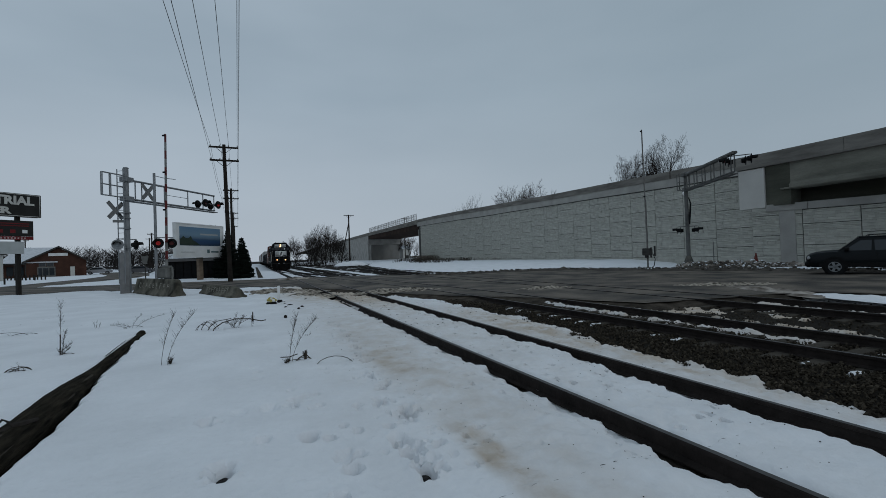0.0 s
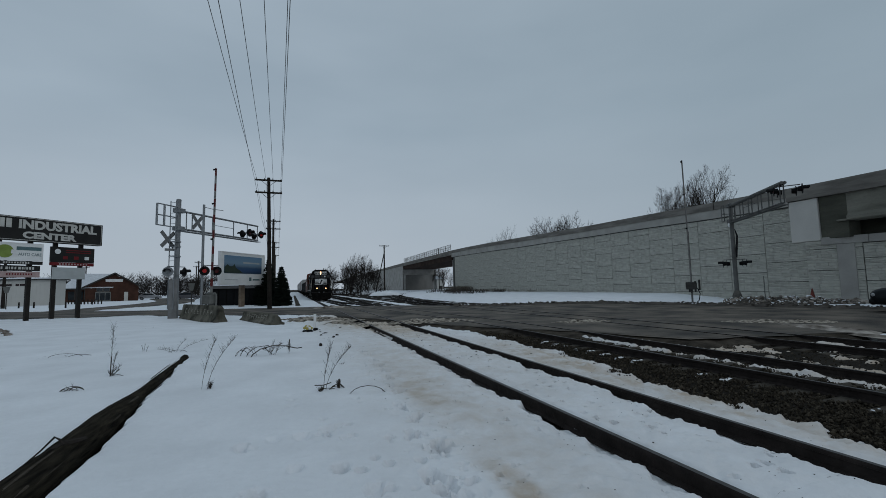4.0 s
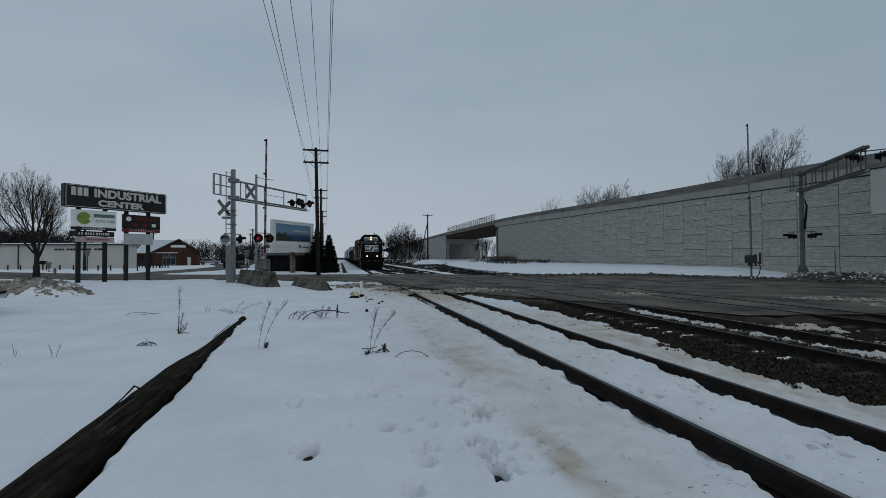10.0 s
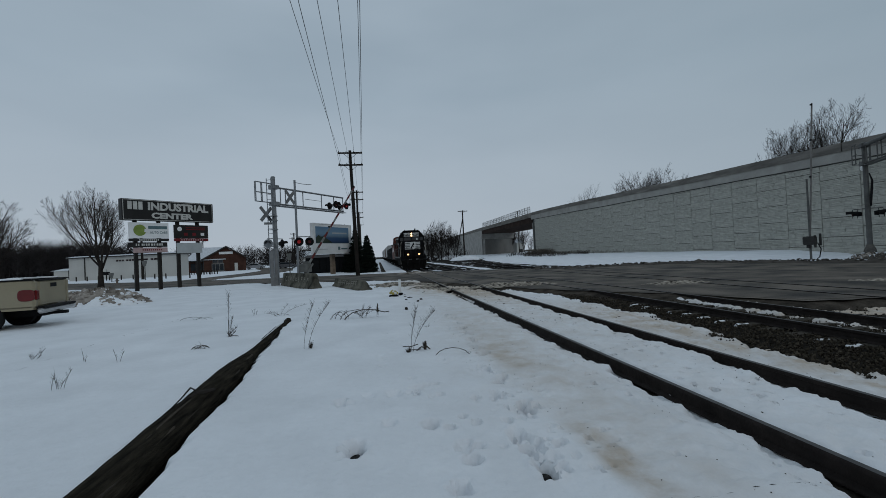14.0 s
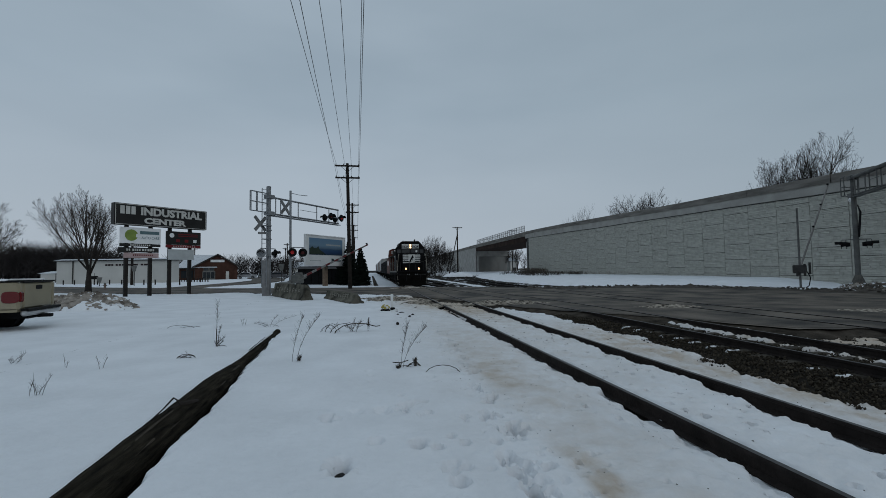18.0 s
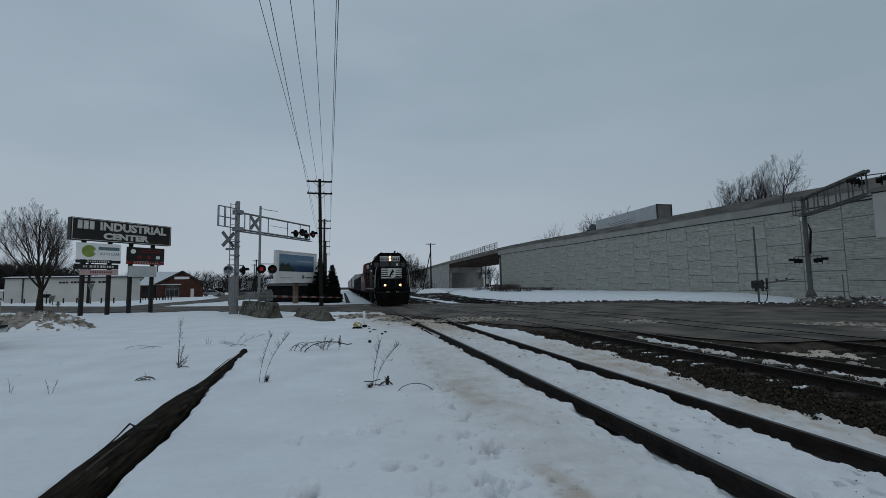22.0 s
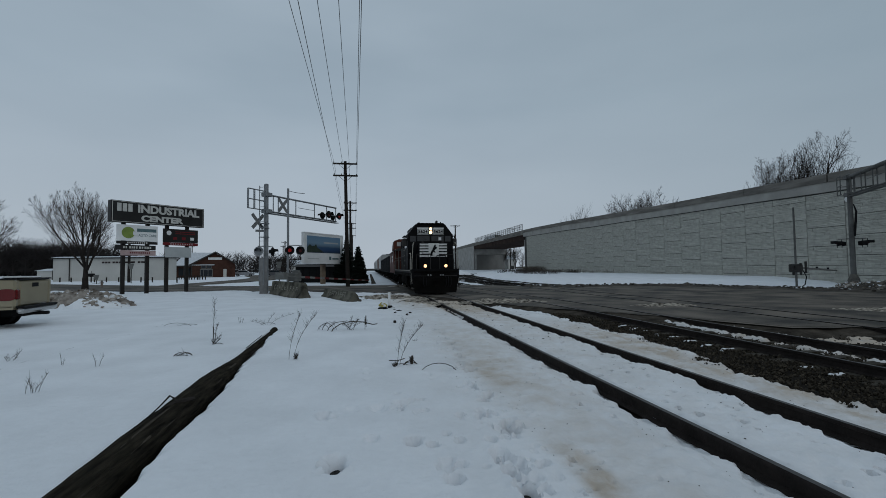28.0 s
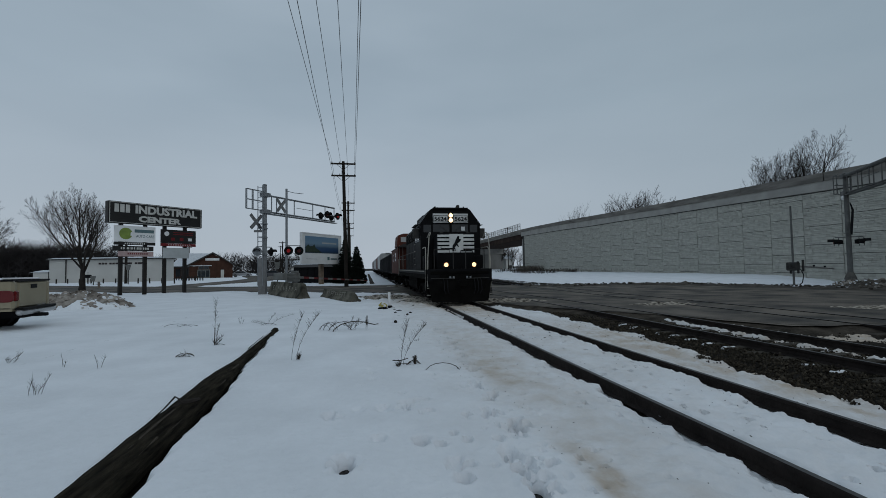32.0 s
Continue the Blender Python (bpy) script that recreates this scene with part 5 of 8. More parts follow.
# ---- utility poles and wires ----
def utility_pole(x, y, h, lean, arms, label):
    t = thing("utility_pole", label, "utility pole", pose(x, y, 0), "utility poles")
    part("pole", Geo().tube((0, 0, -0.3), (lean, 0, h), 0.19, 0.13, 12), M_WOODPOLE, t, smooth=True)
    for z, w in arms:
        c = lean * z / h
        arm = part("cross_arm", Geo().box(c - w, -0.16, z - 0.07, c + w, -0.05, z + 0.07, 0.01), M_WOODPOLE, t)
        for k in range(4):
            xx = c - w * 0.92 + 1.84 * w * k / 3
            part("insulator", Geo().tube((xx, -0.1, z + 0.07), (xx, -0.1, z + 0.2), 0.045, 0.03, 8), M_GREY_BOX, arm)
        part("brace", Geo().tube((c - w * 0.55, -0.1, z - 0.04), (c, -0.05, z - 0.55), 0.02, 0.02, 6).tube((c + w * 0.55, -0.1, z - 0.04), (c, -0.05, z - 0.55), 0.02, 0.02, 6), M_DARKSTEEL, arm)
    return t


utility_pole(-1.84, 40.2, 11.45, -0.22, ((11.2, 1.1), (10.1, 1.1)), "tall dark wooden utility pole with two crossarms")
utility_pole(-2.62, 65.0, 11.6, 0.0, ((11.3, 0.95), (10.2, 0.95)), "dark wooden utility pole beside the railway")
utility_pole(-3.55, 95.0, 11.5, 0.0, ((11.3, 0.95), (10.3, 0.95)), "dark wooden utility pole beside the railway")
utility_pole(-4.6, 130.0, 11.5, 0.0, ((11.3, 0.95),), "distant wooden utility pole")
utility_pole(-6.9, 85.0, 8.2, 0.0, ((8.0, 1.0),), "short wooden pole behind the billboard")
utility_pole(19.3, 95.0, 11.1, 0.0, ((10.9, 1.1),), "wooden utility pole by the overpass")
utility_pole(53.1, 157.0, 16.3, 0.0, ((16.0, 1.35),), "tall wooden utility pole behind the far bridge")
part("prop", Geo().tube((17.3, 95.3, 0.2), (19.25, 95, 9.2), 0.12, 0.1, 8), M_WOODPOLE, thing("pole_brace", "leaning wooden brace against a utility pole", "pole brace"))
M_WIRE = mat("dark_wire", (0.03, 0.03, 0.032), 0.6, vary=0.1)
wires = thing("overhead_wires", "bundle of sagging dark overhead wires", "wires")
ENDS = [(-3.05, 11.36, -2.0, -0.55), (-3.0, 10.26, -0.74, -0.5), (-2.3, 11.36, -0.72, -0.55), (-1.7, 11.36, 0.2, -0.55), (-1.05, 11.36, 1.0, -0.55), (-1.0, 10.26, 1.02, -0.5)]
for xa, za, xb, sag in ENDS:
    pts = []
    for k in range(25):
        q = k / 24
        pts.append((xa + (xb - xa) * q, 40.2 - 66 * q, za + sag * 4 * q * (1 - q) * 1.0))
    part("wire", Geo().pipe(pts, 0.012, 5), M_WIRE, wires)
    far = []
    for y0, y1 in ((40.2, 65.0), (65.0, 95.0), (95.0, 130.0)):
        x0, x1 = xa - 0.031 * (y0 - 40.2), xa - 0.031 * (y1 - 40.2)
        far += [(x0 + (x1 - x0) * k / 8, y0 + (y1 - y0) * k / 8, za - 1.6 * (k / 8) * (1 - k / 8)) for k in range(8)]
    part("wire", Geo().pipe(far, 0.014, 4), M_WIRE, wires)

# ---- the train ----
M_LOCO = mat("black_engine_paint", (0.0055, 0.0055, 0.0062), 0.55, vary=0.35, scale=1.5, bump=0.1, sheen=0.08)
M_LOCO_DIRT = mat("grimy_running_gear", (0.0065, 0.006, 0.0055), 0.9, vary=0.5, scale=2.5, bump=0.5, sheen=0.05)
M_STRIPE = mat("off_white_stripe", (0.62, 0.62, 0.60), 0.5, vary=0.15, scale=3.0)
M_GOLD = mat("handrail_cream", (0.33, 0.31, 0.27), 0.5, vary=0.25)
M_CABOOSE = mat("faded_red_caboose", (0.085, 0.021, 0.012), 0.65, vary=0.35, scale=1.2, bump=0.15)
M_GONDOLA = mat("dark_gondola", (0.030, 0.030, 0.032), 0.7, vary=0.4, scale=0.8)
M_HOPPER = mat("light_grey_hopper", (0.40, 0.40, 0.39), 0.65, vary=0.2, scale=0.6)
M_BOXCAR = mat("brown_freight_car", (0.11, 0.045, 0.03), 0.7, vary=0.35, scale=0.6)
M_HEADLIGHT = glow("lit_headlight", (1.0, 0.64, 0.34), 2.6)
M_DITCH = glow("lit_ditch_light", (1.0, 0.56, 0.26), 2.2)
M_CABGLASS = glass("cab_glass", (0.012, 0.014, 0.016))


def bogie(parent, y, wheels=2, base=2.7):
    b = part("truck", Geo().box(-1.18, y - base / 2 - 0.55, 0.42, -0.98, y + base / 2 + 0.55, 0.80, 0.03).box(0.98, y - base / 2 - 0.55, 0.42, 1.18, y + base / 2 + 0.55, 0.80, 0.03).box(-1.0, y - 0.35, 0.45, 1.0, y + 0.35, 0.95, 0.03)
             .box(-1.24, y - 0.4, 0.32, -1.16, y + 0.4, 0.85, 0.03).box(1.16, y - 0.4, 0.32, 1.24, y + 0.4, 0.85, 0.03), M_LOCO_DIRT, parent, "grimy cast steel truck")
    for k in range(wheels):
        yy = y - base / 2 + base * k / (wheels - 1)
        for sx in (-1, 1):
            w = Geo().tube((sx * 0.70, yy, 0.5), (sx * 0.83, yy, 0.5), 0.5, 0.5, 20).tube((sx * 0.66, yy, 0.5), (sx * 0.70, yy, 0.5), 0.53, 0.53, 20)
            part("wheel", w, M_LOCO_DIRT, b, smooth=False)
            part("journal_box", Geo().box(sx * 1.02, yy - 0.16, 0.34, sx * 1.30, yy + 0.16, 0.66, 0.03), M_LOCO_DIRT, b)
        part("axle", Geo().tube((-0.8, yy, 0.5), (0.8, yy, 0.5), 0.08, 0.08, 8), M_LOCO_DIRT, b)
    return b


def locomotive():
    """Nose towards -y; origin on the rails under the front coupler."""
    t = thing("locomotive", "black diesel freight locomotive with white nose stripes and lit lamps", "locomotive", pose(3.95, 70, 0))
    deck = Geo().box(-1.45, 0.75, 1.28, 1.45, 17.6, 1.50, 0.02)
    part("walkway", deck, M_LOCO, t)
    for sx in (-1, 1):
        part("side_sill", Geo().box(sx * 1.46, 0.9, 1.08, sx * 1.40, 17.4, 1.30), M_LOCO_DIRT, t)
    part("underframe", Geo().box(-0.9, 0.6, 0.95, 0.9, 17.6, 1.29), M_LOCO_DIRT, t)
    pl = Geo()
    pl.add([(-1.43, 0.72, 1.05), (1.43, 0.72, 1.05), (-1.24, 0.60, 0.10), (1.24, 0.60, 0.10), (0, 0.30, 1.0), (0, 0.02, 0.10), (-1.43, 0.85, 1.05), (1.43, 0.85, 1.05), (-1.24, 0.75, 0.10), (1.24, 0.75, 0.10)],
           [(0, 2, 5, 4), (4, 5, 3, 1), (0, 4, 1, 7, 6), (2, 8, 9, 3, 5), (0, 6, 8, 2), (1, 3, 9, 7), (6, 7, 9, 8)])
    part("snow_plow", pl, M_LOCO_DIRT, t, "black steel snow plow")
    part("pilot_sheet", Geo().box(-1.43, 0.66, 0.98, 1.43, 0.80, 1.52, 0.02), M_LOCO, t)
    cp = Geo().box(-0.14, -0.15, 0.78, 0.14, 0.7, 1.02, 0.05).box(-0.2, -0.28, 0.72, 0.22, -0.02, 1.08, 0.08)
    part("coupler", cp, M_LOCO_DIRT, t)
    for sx in (-0.75, -0.6, 0.6, 0.75, 0.9):
        part("air_hose", Geo().pipe([(sx, 0.62, 1.1), (sx, 0.35, 0.95), (sx, 0.25, 0.6), (sx * 0.9, 0.3, 0.45)], 0.022), M_RUBBER, t)
    for sx in (-1, 1):
        st = Geo()
        for k in range(4):
            z = 0.38 + k * 0.3
            st.box(sx * 1.05, 0.86, z, sx * 1.46, 1.25, z + 0.03)
        st.box(sx * 1.44, 0.86, 0.32, sx * 1.47, 0.89, 1.5).box(sx * 1.44, 1.22, 0.32, sx * 1.47, 1.25, 1.5)
        part("step_well", st, M_LOCO_DIRT, t)
        part("cut_lever", Geo().pipe([(sx * 1.3, 0.6, 1.12), (sx * 0.3, 0.5, 1.1)], 0.018), M_DARKSTEEL, t)
        # corner handrails
        part("corner_handrail", Geo().pipe([(sx * 1.42, 0.84, 0.75), (sx * 1.40, 0.80, 2.0), (sx * 1.33, 0.80, 2.95), (sx * 1.26, 0.85, 3.10), (sx * 1.26, 1.3, 3.14), (sx * 1.30, 2.0, 2.95)], 0.023), M_GOLD, t, "pale painted handrail")
        part("corner_handrail", Geo().pipe([(sx * 1.45, 1.3, 0.6), (sx * 1.45, 1.3, 2.4), (sx * 1.42, 1.6, 2.5), (sx * 1.42, 3.2, 2.5)], 0.022), M_GOLD, t, "pale painted handrail")
        part("front_handrail", Geo().pipe([(sx * 0.28, 0.80, 1.5), (sx * 0.28, 0.78, 2.38), (sx * 1.12, 0.78, 2.38), (sx * 1.12, 0.8, 1.5)], 0.022), M_DARKSTEEL, t)
        d = part("ditch_light", Geo().tube((sx * 0.62, 0.78, 1.70), (sx * 0.62, 0.56, 1.70), 0.13, 0.14, 14).box(sx * 0.62 - 0.1, 0.6, 1.5, sx * 0.62 + 0.1, 0.78, 1.6), M_BLACK, t)
        part("lens", Geo().tube((sx * 0.62, 0.562, 1.70), (sx * 0.62, 0.545, 1.70), 0.095, 0.085, 14), M_DITCH, d, "lit amber-white ditch light")
        # side handrails along the hood
        hr = Geo().pipe([(sx * 1.43, 6.2, 2.45), (sx * 1.43, 17.0, 2.45)], 0.02)
        for k in range(7):
            hr.pipe([(sx * 1.43, 6.2 + k * 1.8, 1.45), (sx * 1.43, 6.2 + k * 1.8, 2.45)], 0.02)
        part("side_handrail", hr, M_DARKSTEEL, t)
        # cab side windows, mirrors, sun shade
        for a, b in ((4.0, 4.75), (4.82, 5.5)):
            part("side_window", Geo().box(sx * 1.478, a, 2.95, sx * 1.50, b, 3.62), M_CABGLASS, t)
        part("window_shade", Geo().box(sx * 1.48, 3.9, 3.66, sx * 1.68, 5.6, 3.69), M_LOCO, t)
        part("mirror", Geo().box(sx * 1.5, 3.88, 3.0, sx * 1.78, 3.91, 3.5, 0.01), M_DARKSTEEL, t)
    # short hood
    hood = Geo()
    hood.prism([(-0.86, 1.5), (0.86, 1.5), (0.86, 2.98), (0.70, 3.14), (-0.70, 3.14), (-0.86, 2.98)], 1.85, 3.75, "y")
    nose = part("short_hood", hood, M_LOCO, t, "black low nose")
    part("nose_panel", Geo().box(-0.30, 1.815, 2.26, 0.34, 1.846, 3.10), M_STRIPE, nose, "white emblem panel")
    for k in range(5):
        z = 2.26 + k * 0.178
        part("stripe", Geo().box(-0.85, 1.82, z, -0.20 - 0.03 * (4 - k), 1.847, z + 0.105), M_STRIPE, nose, "white nose stripe")
        part("stripe", Geo().box(0.22 + 0.03 * k, 1.82, z, 0.85, 1.847, z + 0.105), M_STRIPE, nose, "white nose stripe")
    hs = Geo()
    hs.prism([(-0.18, 2.46), (-0.10, 2.44), (-0.06, 2.62), (0.02, 2.70), (0.10, 2.62), (0.13, 2.66), (0.06, 2.78), (0.20, 2.90), (0.24, 2.98), (0.14, 3.00), (0.16, 3.12), (0.08, 3.14), (0.0, 2.98), (-0.08, 2.80), (-0.16, 2.70)], 1.812, 1.790, "y", pose(0, 0, -0.12))
    part("emblem", hs, M_BLACK, nose, "plain dark emblem")
    part("nose_grab", Geo().pipe([(-0.7, 1.78, 2.52), (-0.7, 1.74, 2.44), (-0.05, 1.74, 2.44), (-0.05, 1.78, 2.34)], 0.025).pipe([(0.2, 1.78, 2.34), (0.2, 1.74, 2.44), (0.75, 1.74, 2.44), (0.75, 1.78, 2.36)], 0.025, m=pose(0, 0, -0.1)), M_BLACK, nose)
    part("nose_door", Geo().box(-0.84, 1.83, 1.52, 0.84, 1.848, 2.22, 0.005), M_LOCO, nose)
    # cab
    cab = Geo()
    cab.prism([(-1.47, 1.5), (1.47, 1.5), (1.47, 3.72), (0.98, 4.38), (0.80, 4.48), (-0.80, 4.48), (-0.98, 4.38), (-1.47, 3.72)], 3.62, 6.0, "y")
    cb = part("cab", cab, M_LOCO, t, "black steel crew cab")
    part("roof_lip", Geo().box(-0.86, 3.50, 4.40, 0.86, 3.75, 4.47, 0.01), M_LOCO, cb)
    for a, b, z in ((-1.32, -0.95, 3.28), (-0.86, -0.06, 3.30), (0.06, 0.86, 3.30), (0.95, 1.32, 3.28)):
        part("windscreen", Geo().box(a, 3.60, z, b, 3.615, z + 0.36), M_CABGLASS, cb, "dark cab windscreen")
    part("paper_sheet", Geo().box(0.52, 3.59, 3.36, 0.70, 3.598, 3.55), M_WHITE, cb, "white sheet behind the glass")
    nb = part("number_board", Geo().box(-0.86, 3.54, 3.73, 0.86, 3.62, 4.18, 0.01), M_STRIPE, cb, "white framed number boards")
    for sx in (-1, 1):
        part("number_plate", Geo().box(sx * 0.50 - 0.335, 3.53, 3.79, sx * 0.50 + 0.335, 3.54, 4.06, 0.003), M_STRIPE, nb)
        word("engine_number", "5624", 0.31, M_BLACK, nb, pose(sx * 0.50, 3.525, 3.925, 90, 0, 0), 0.004, bold=0.010, box=(0.60, 0.205))
        frame_g = Geo()
        for x0, z0, x1, z1 in ((-0.35, 4.065, 0.35, 4.085), (-0.35, 3.765, 0.35, 3.785), (-0.35, 3.785, -0.33, 4.065), (0.33, 3.785, 0.35, 4.065)):
            frame_g.box(sx * 0.50 + x0, 3.526, z0, sx * 0.50 + x1, 3.54, z1)
        part("plate_frame", frame_g, M_BLACK, nb, "black frame line")
    hl = part("headlight_housing", Geo().box(-0.13, 3.50, 3.74, 0.13, 3.56, 4.20, 0.03), M_BLACK, cb)
    for z in (4.085, 3.855):
        part("headlight", Geo().tube((0, 3.505, z), (0, 3.485, z), 0.105, 0.095, 16), M_HEADLIGHT, hl, "lit headlight")
    part("horn", Geo().tube((0.5, 4.6, 4.62), (0.5, 4.2, 4.62), 0.04, 0.09, 10).box(0.45, 4.5, 4.45, 0.55, 4.6, 4.62), M_DARKSTEEL, cb)
    for x in (-0.7, 0.72):
        part("antenna", Geo().tube((x, 3.9, 4.45), (x, 3.9, 4.57), 0.05, 0.03, 8), M_DARKSTEEL, cb)
    # long hood
    lh = Geo().prism([(-0.92, 1.5), (0.92, 1.5), (0.92, 4.05), (0.70, 4.30), (-0.70, 4.30), (-0.92, 4.05)], 6.0, 16.9, "y")
    hood2 = part("long_hood", lh, M_LOCO, t, "black engine hood")
    for k in range(9):
        for sx in (-1, 1):
            part("hood_door", Geo().box(sx * 0.92, 6.9 + k * 1.05, 1.75, sx * 0.945, 7.85 + k * 1.05, 3.3, 0.004), M_LOCO, hood2)
    for k in range(3):
        part("roof_fan", Geo().tube((0, 12.5 + k * 1.5, 4.3), (0, 12.5 + k * 1.5, 4.48), 0.62, 0.62, 18), M_DARKSTEEL, hood2)
    part("air_filter_box", Geo().box(-1.05, 6.2, 3.3, 1.05, 8.6, 4.42, 0.06), M_LOCO, hood2)
    for sx in (-1, 1):
        for k in range(5):
            lv = part("louvre_panel", Geo().box(sx * 0.945, 9.2 + k * 1.5, 3.35, sx * 0.96, 10.4 + k * 1.5, 3.98), M_LOCO_DIRT, hood2)
            for q in range(6):
                part("slat", Geo().box(sx * 0.96, 9.25 + k * 1.5, 3.40 + 0.095 * q, sx * 0.985, 10.35 + k * 1.5, 3.44 + 0.095 * q), M_LOCO, lv)
        for z in (1.75, 2.1, 2.45, 2.8):
            part("grab_iron", Geo().pipe([(sx * 1.475, 5.62, z), (sx * 1.53, 5.62, z), (sx * 1.53, 5.94, z), (sx * 1.475, 5.94, z)], 0.014), M_GOLD, cb, "pale painted grab iron")
        part("cab_door", Geo().box(sx * 1.47, 5.55, 1.55, sx * 1.485, 5.97, 3.5, 0.004), M_LOCO, cb)
        part("window_frame", Geo().box(sx * 1.476, 3.94, 2.88, sx * 1.492, 5.56, 2.93).box(sx * 1.476, 3.94, 3.63, sx * 1.492, 5.56, 3.66).box(sx * 1.476, 4.76, 2.9, sx * 1.492, 4.81, 3.64), M_STEEL, cb, "bare metal window frame")
        part("battery_box", Geo().box(sx * 1.0, 2.6, 1.52, sx * 1.40, 3.6, 2.15, 0.03), M_LOCO, t)
        part("sill_stripe", Geo().box(sx * 1.452, 2.0, 1.41, sx * 1.464, 17.3, 1.45), M_GOLD, t, "dull pale sill stripe")
        for k in range(4):
            z = 0.38 + k * 0.3
            part("step_edge", Geo().box(sx * 1.06, 0.845, z, sx * 1.45, 0.86, z + 0.035), M_GOLD, t, "pale painted step edge")
        part("rear_step", Geo().box(sx * 1.05, 17.2, 0.38, sx * 1.46, 17.5, 0.42).box(sx * 1.05, 17.2, 0.72, sx * 1.46, 17.5, 0.76).box(sx * 1.44, 17.2, 0.35, sx * 1.47, 17.24, 1.4), M_LOCO_DIRT, t)
        part("sand_filler", Geo().tube((sx * 0.62, 2.2, 3.10), (sx * 0.62, 2.2, 3.22), 0.07, 0.07, 8), M_DARKSTEEL, nose)
        part("wiper", Geo().tube((sx * 0.2, 3.592, 3.32), (sx * 0.55, 3.592, 3.62), 0.010, 0.010, 4), M_DARKSTEEL, cb)
    part("bell", Geo().dome((0, 0, 0), 0.14, 0.14, 0.2, 12, 5), M_DARKSTEEL, t, m=pose(-0.6, 7.0, 4.42))
    part("anticlimber", Geo().box(-1.3, 0.58, 1.30, 1.3, 0.70, 1.42, 0.02), M_LOCO_DIRT, t)
    for sx in (-0.45, -0.3, 0.3, 0.45):
        part("hose_bracket", Geo().box(sx - 0.04, 0.56, 1.10, sx + 0.04, 0.68, 1.2, 0.01), M_STEEL, t)
    part("exhaust_stack", Geo().box(-0.3, 10.2, 4.28, 0.3, 10.8, 4.5, 0.03), M_DARKSTEEL, hood2)
    part("fuel_tank", Geo().prism([(-1.3, 0.5), (-1.1, 0.3), (1.1, 0.3), (1.3, 0.5), (1.3, 1.1), (-1.3, 1.1)], 6.6, 11.4, "y"), M_LOCO_DIRT, t)
    part("air_tank", Geo().tube((-1.2, 6.7, 1.2), (-1.2, 10.5, 1.2), 0.13, 0.13, 10), M_LOCO_DIRT, t)
    bogie(t, 4.3)
    bogie(t, 14.1)
    # the nose and front platform are short: all ahead of the headlights is drawn in
    for ob in t.children_recursive:
        if ob.type == "MESH" and ob.name.split(".")[0] not in ("truck", "wheel", "axle", "journal_box", "engine_number"):
            for v in ob.data.vertices:
                if v.co.y < 3.5:
                    v.co.y = 3.5 - (3.5 - v.co.y) * 0.66
    return t


def car_base(t, length):
    part("underframe", Geo().box(-1.0, 0.4, 0.85, 1.0, length - 0.4, 1.15), M_LOCO_DIRT, t)
    for y in (-0.1, length - 0.5):
        part("coupler", Geo().box(-0.13, y, 0.78, 0.13, y + 0.6, 1.02, 0.03), M_DARKSTEEL, t)
    bogie(t, 2.3, 2, 1.75)
    bogie(t, length - 2.3, 2, 1.75)


def caboose(y):
    t = thing("caboose", "faded red steel caboose with a windowed cupola", "caboose", pose(3.95, y, 0))
    L = 10.8
    car_base(t, L)
    body = part("body", Geo().box(-1.42, 1.0, 1.1, 1.42, L - 1.0, 3.35, 0.03), M_CABOOSE, t)
    part("platform", Geo().box(-1.42, 0.2, 1.0, 1.42, 1.0, 1.12).box(-1.42, L - 1.0, 1.0, 1.42, L - 0.2, 1.12), M_DARKSTEEL, t)
    part("roof", Geo().prism([(-1.5, 3.30), (1.5, 3.30), (1.0, 3.58), (-1.0, 3.58)], 0.2, L - 0.2, "y"), M_DARKSTEEL, t)
    cup = part("cupola", Geo().prism([(-1.46, 3.4), (1.46, 3.4), (1.36, 4.35), (0.9, 4.52), (-0.9, 4.52), (-1.36, 4.35)], 1.6, 4.4, "y"), M_CABOOSE, t, "red cupola")
    for a in (-1.1, 0.3):
        part("window", Geo().box(a, 1.575, 3.80, a + 0.8, 1.595, 4.22), M_HOPPER, cup, "pale cupola window")
    for sx in (-1, 1):
        for a in (3.2, 6.6):
            part("side_window", Geo().box(sx * 1.42, a, 2.2, sx * 1.44, a + 0.7, 2.9), M_CABGLASS, body)
        part("railing", Geo().pipe([(sx * 1.4, 0.25, 1.1), (sx * 1.4, 0.25, 2.3), (sx * 0.4, 0.25, 2.3), (sx * 0.4, 0.25, 1.1)], 0.025), M_GOLD, t)
        part("ladder", Geo().pipe([(sx * 1.3, 0.95, 1.1), (sx * 1.3, 0.95, 3.5)], 0.02).pipe([(sx * 1.0, 0.95, 1.1), (sx * 1.0, 0.95, 3.5)], 0.02), M_GOLD, t)
    part("end_door", Geo().box(-0.35, 0.975, 1.2, 0.35, 0.995, 3.1), M_CABOOSE, body)
    return t


def gondola(y):
    t = thing("gondola_car", "long dark open gondola freight car", "freight car", pose(3.95, y, 0), group="freight cars")
    L = 16.5
    car_base(t, L)
    body = part("body", Geo().box(-1.45, 0.5, 1.1, 1.45, L - 0.5, 3.0, 0.03), M_GONDOLA, t)
    part("top_chord", Geo().box(-1.5, 0.45, 3.0, 1.5, L - 0.45, 3.1), M_GONDOLA, t)
    for k in range(12):
        for sx in (-1, 1):
            part("side_stake", Geo().box(sx * 1.45, 0.9 + k * 1.32, 1.15, sx * 1.55, 1.02 + k * 1.32, 3.0), M_GONDOLA, body)
    return t


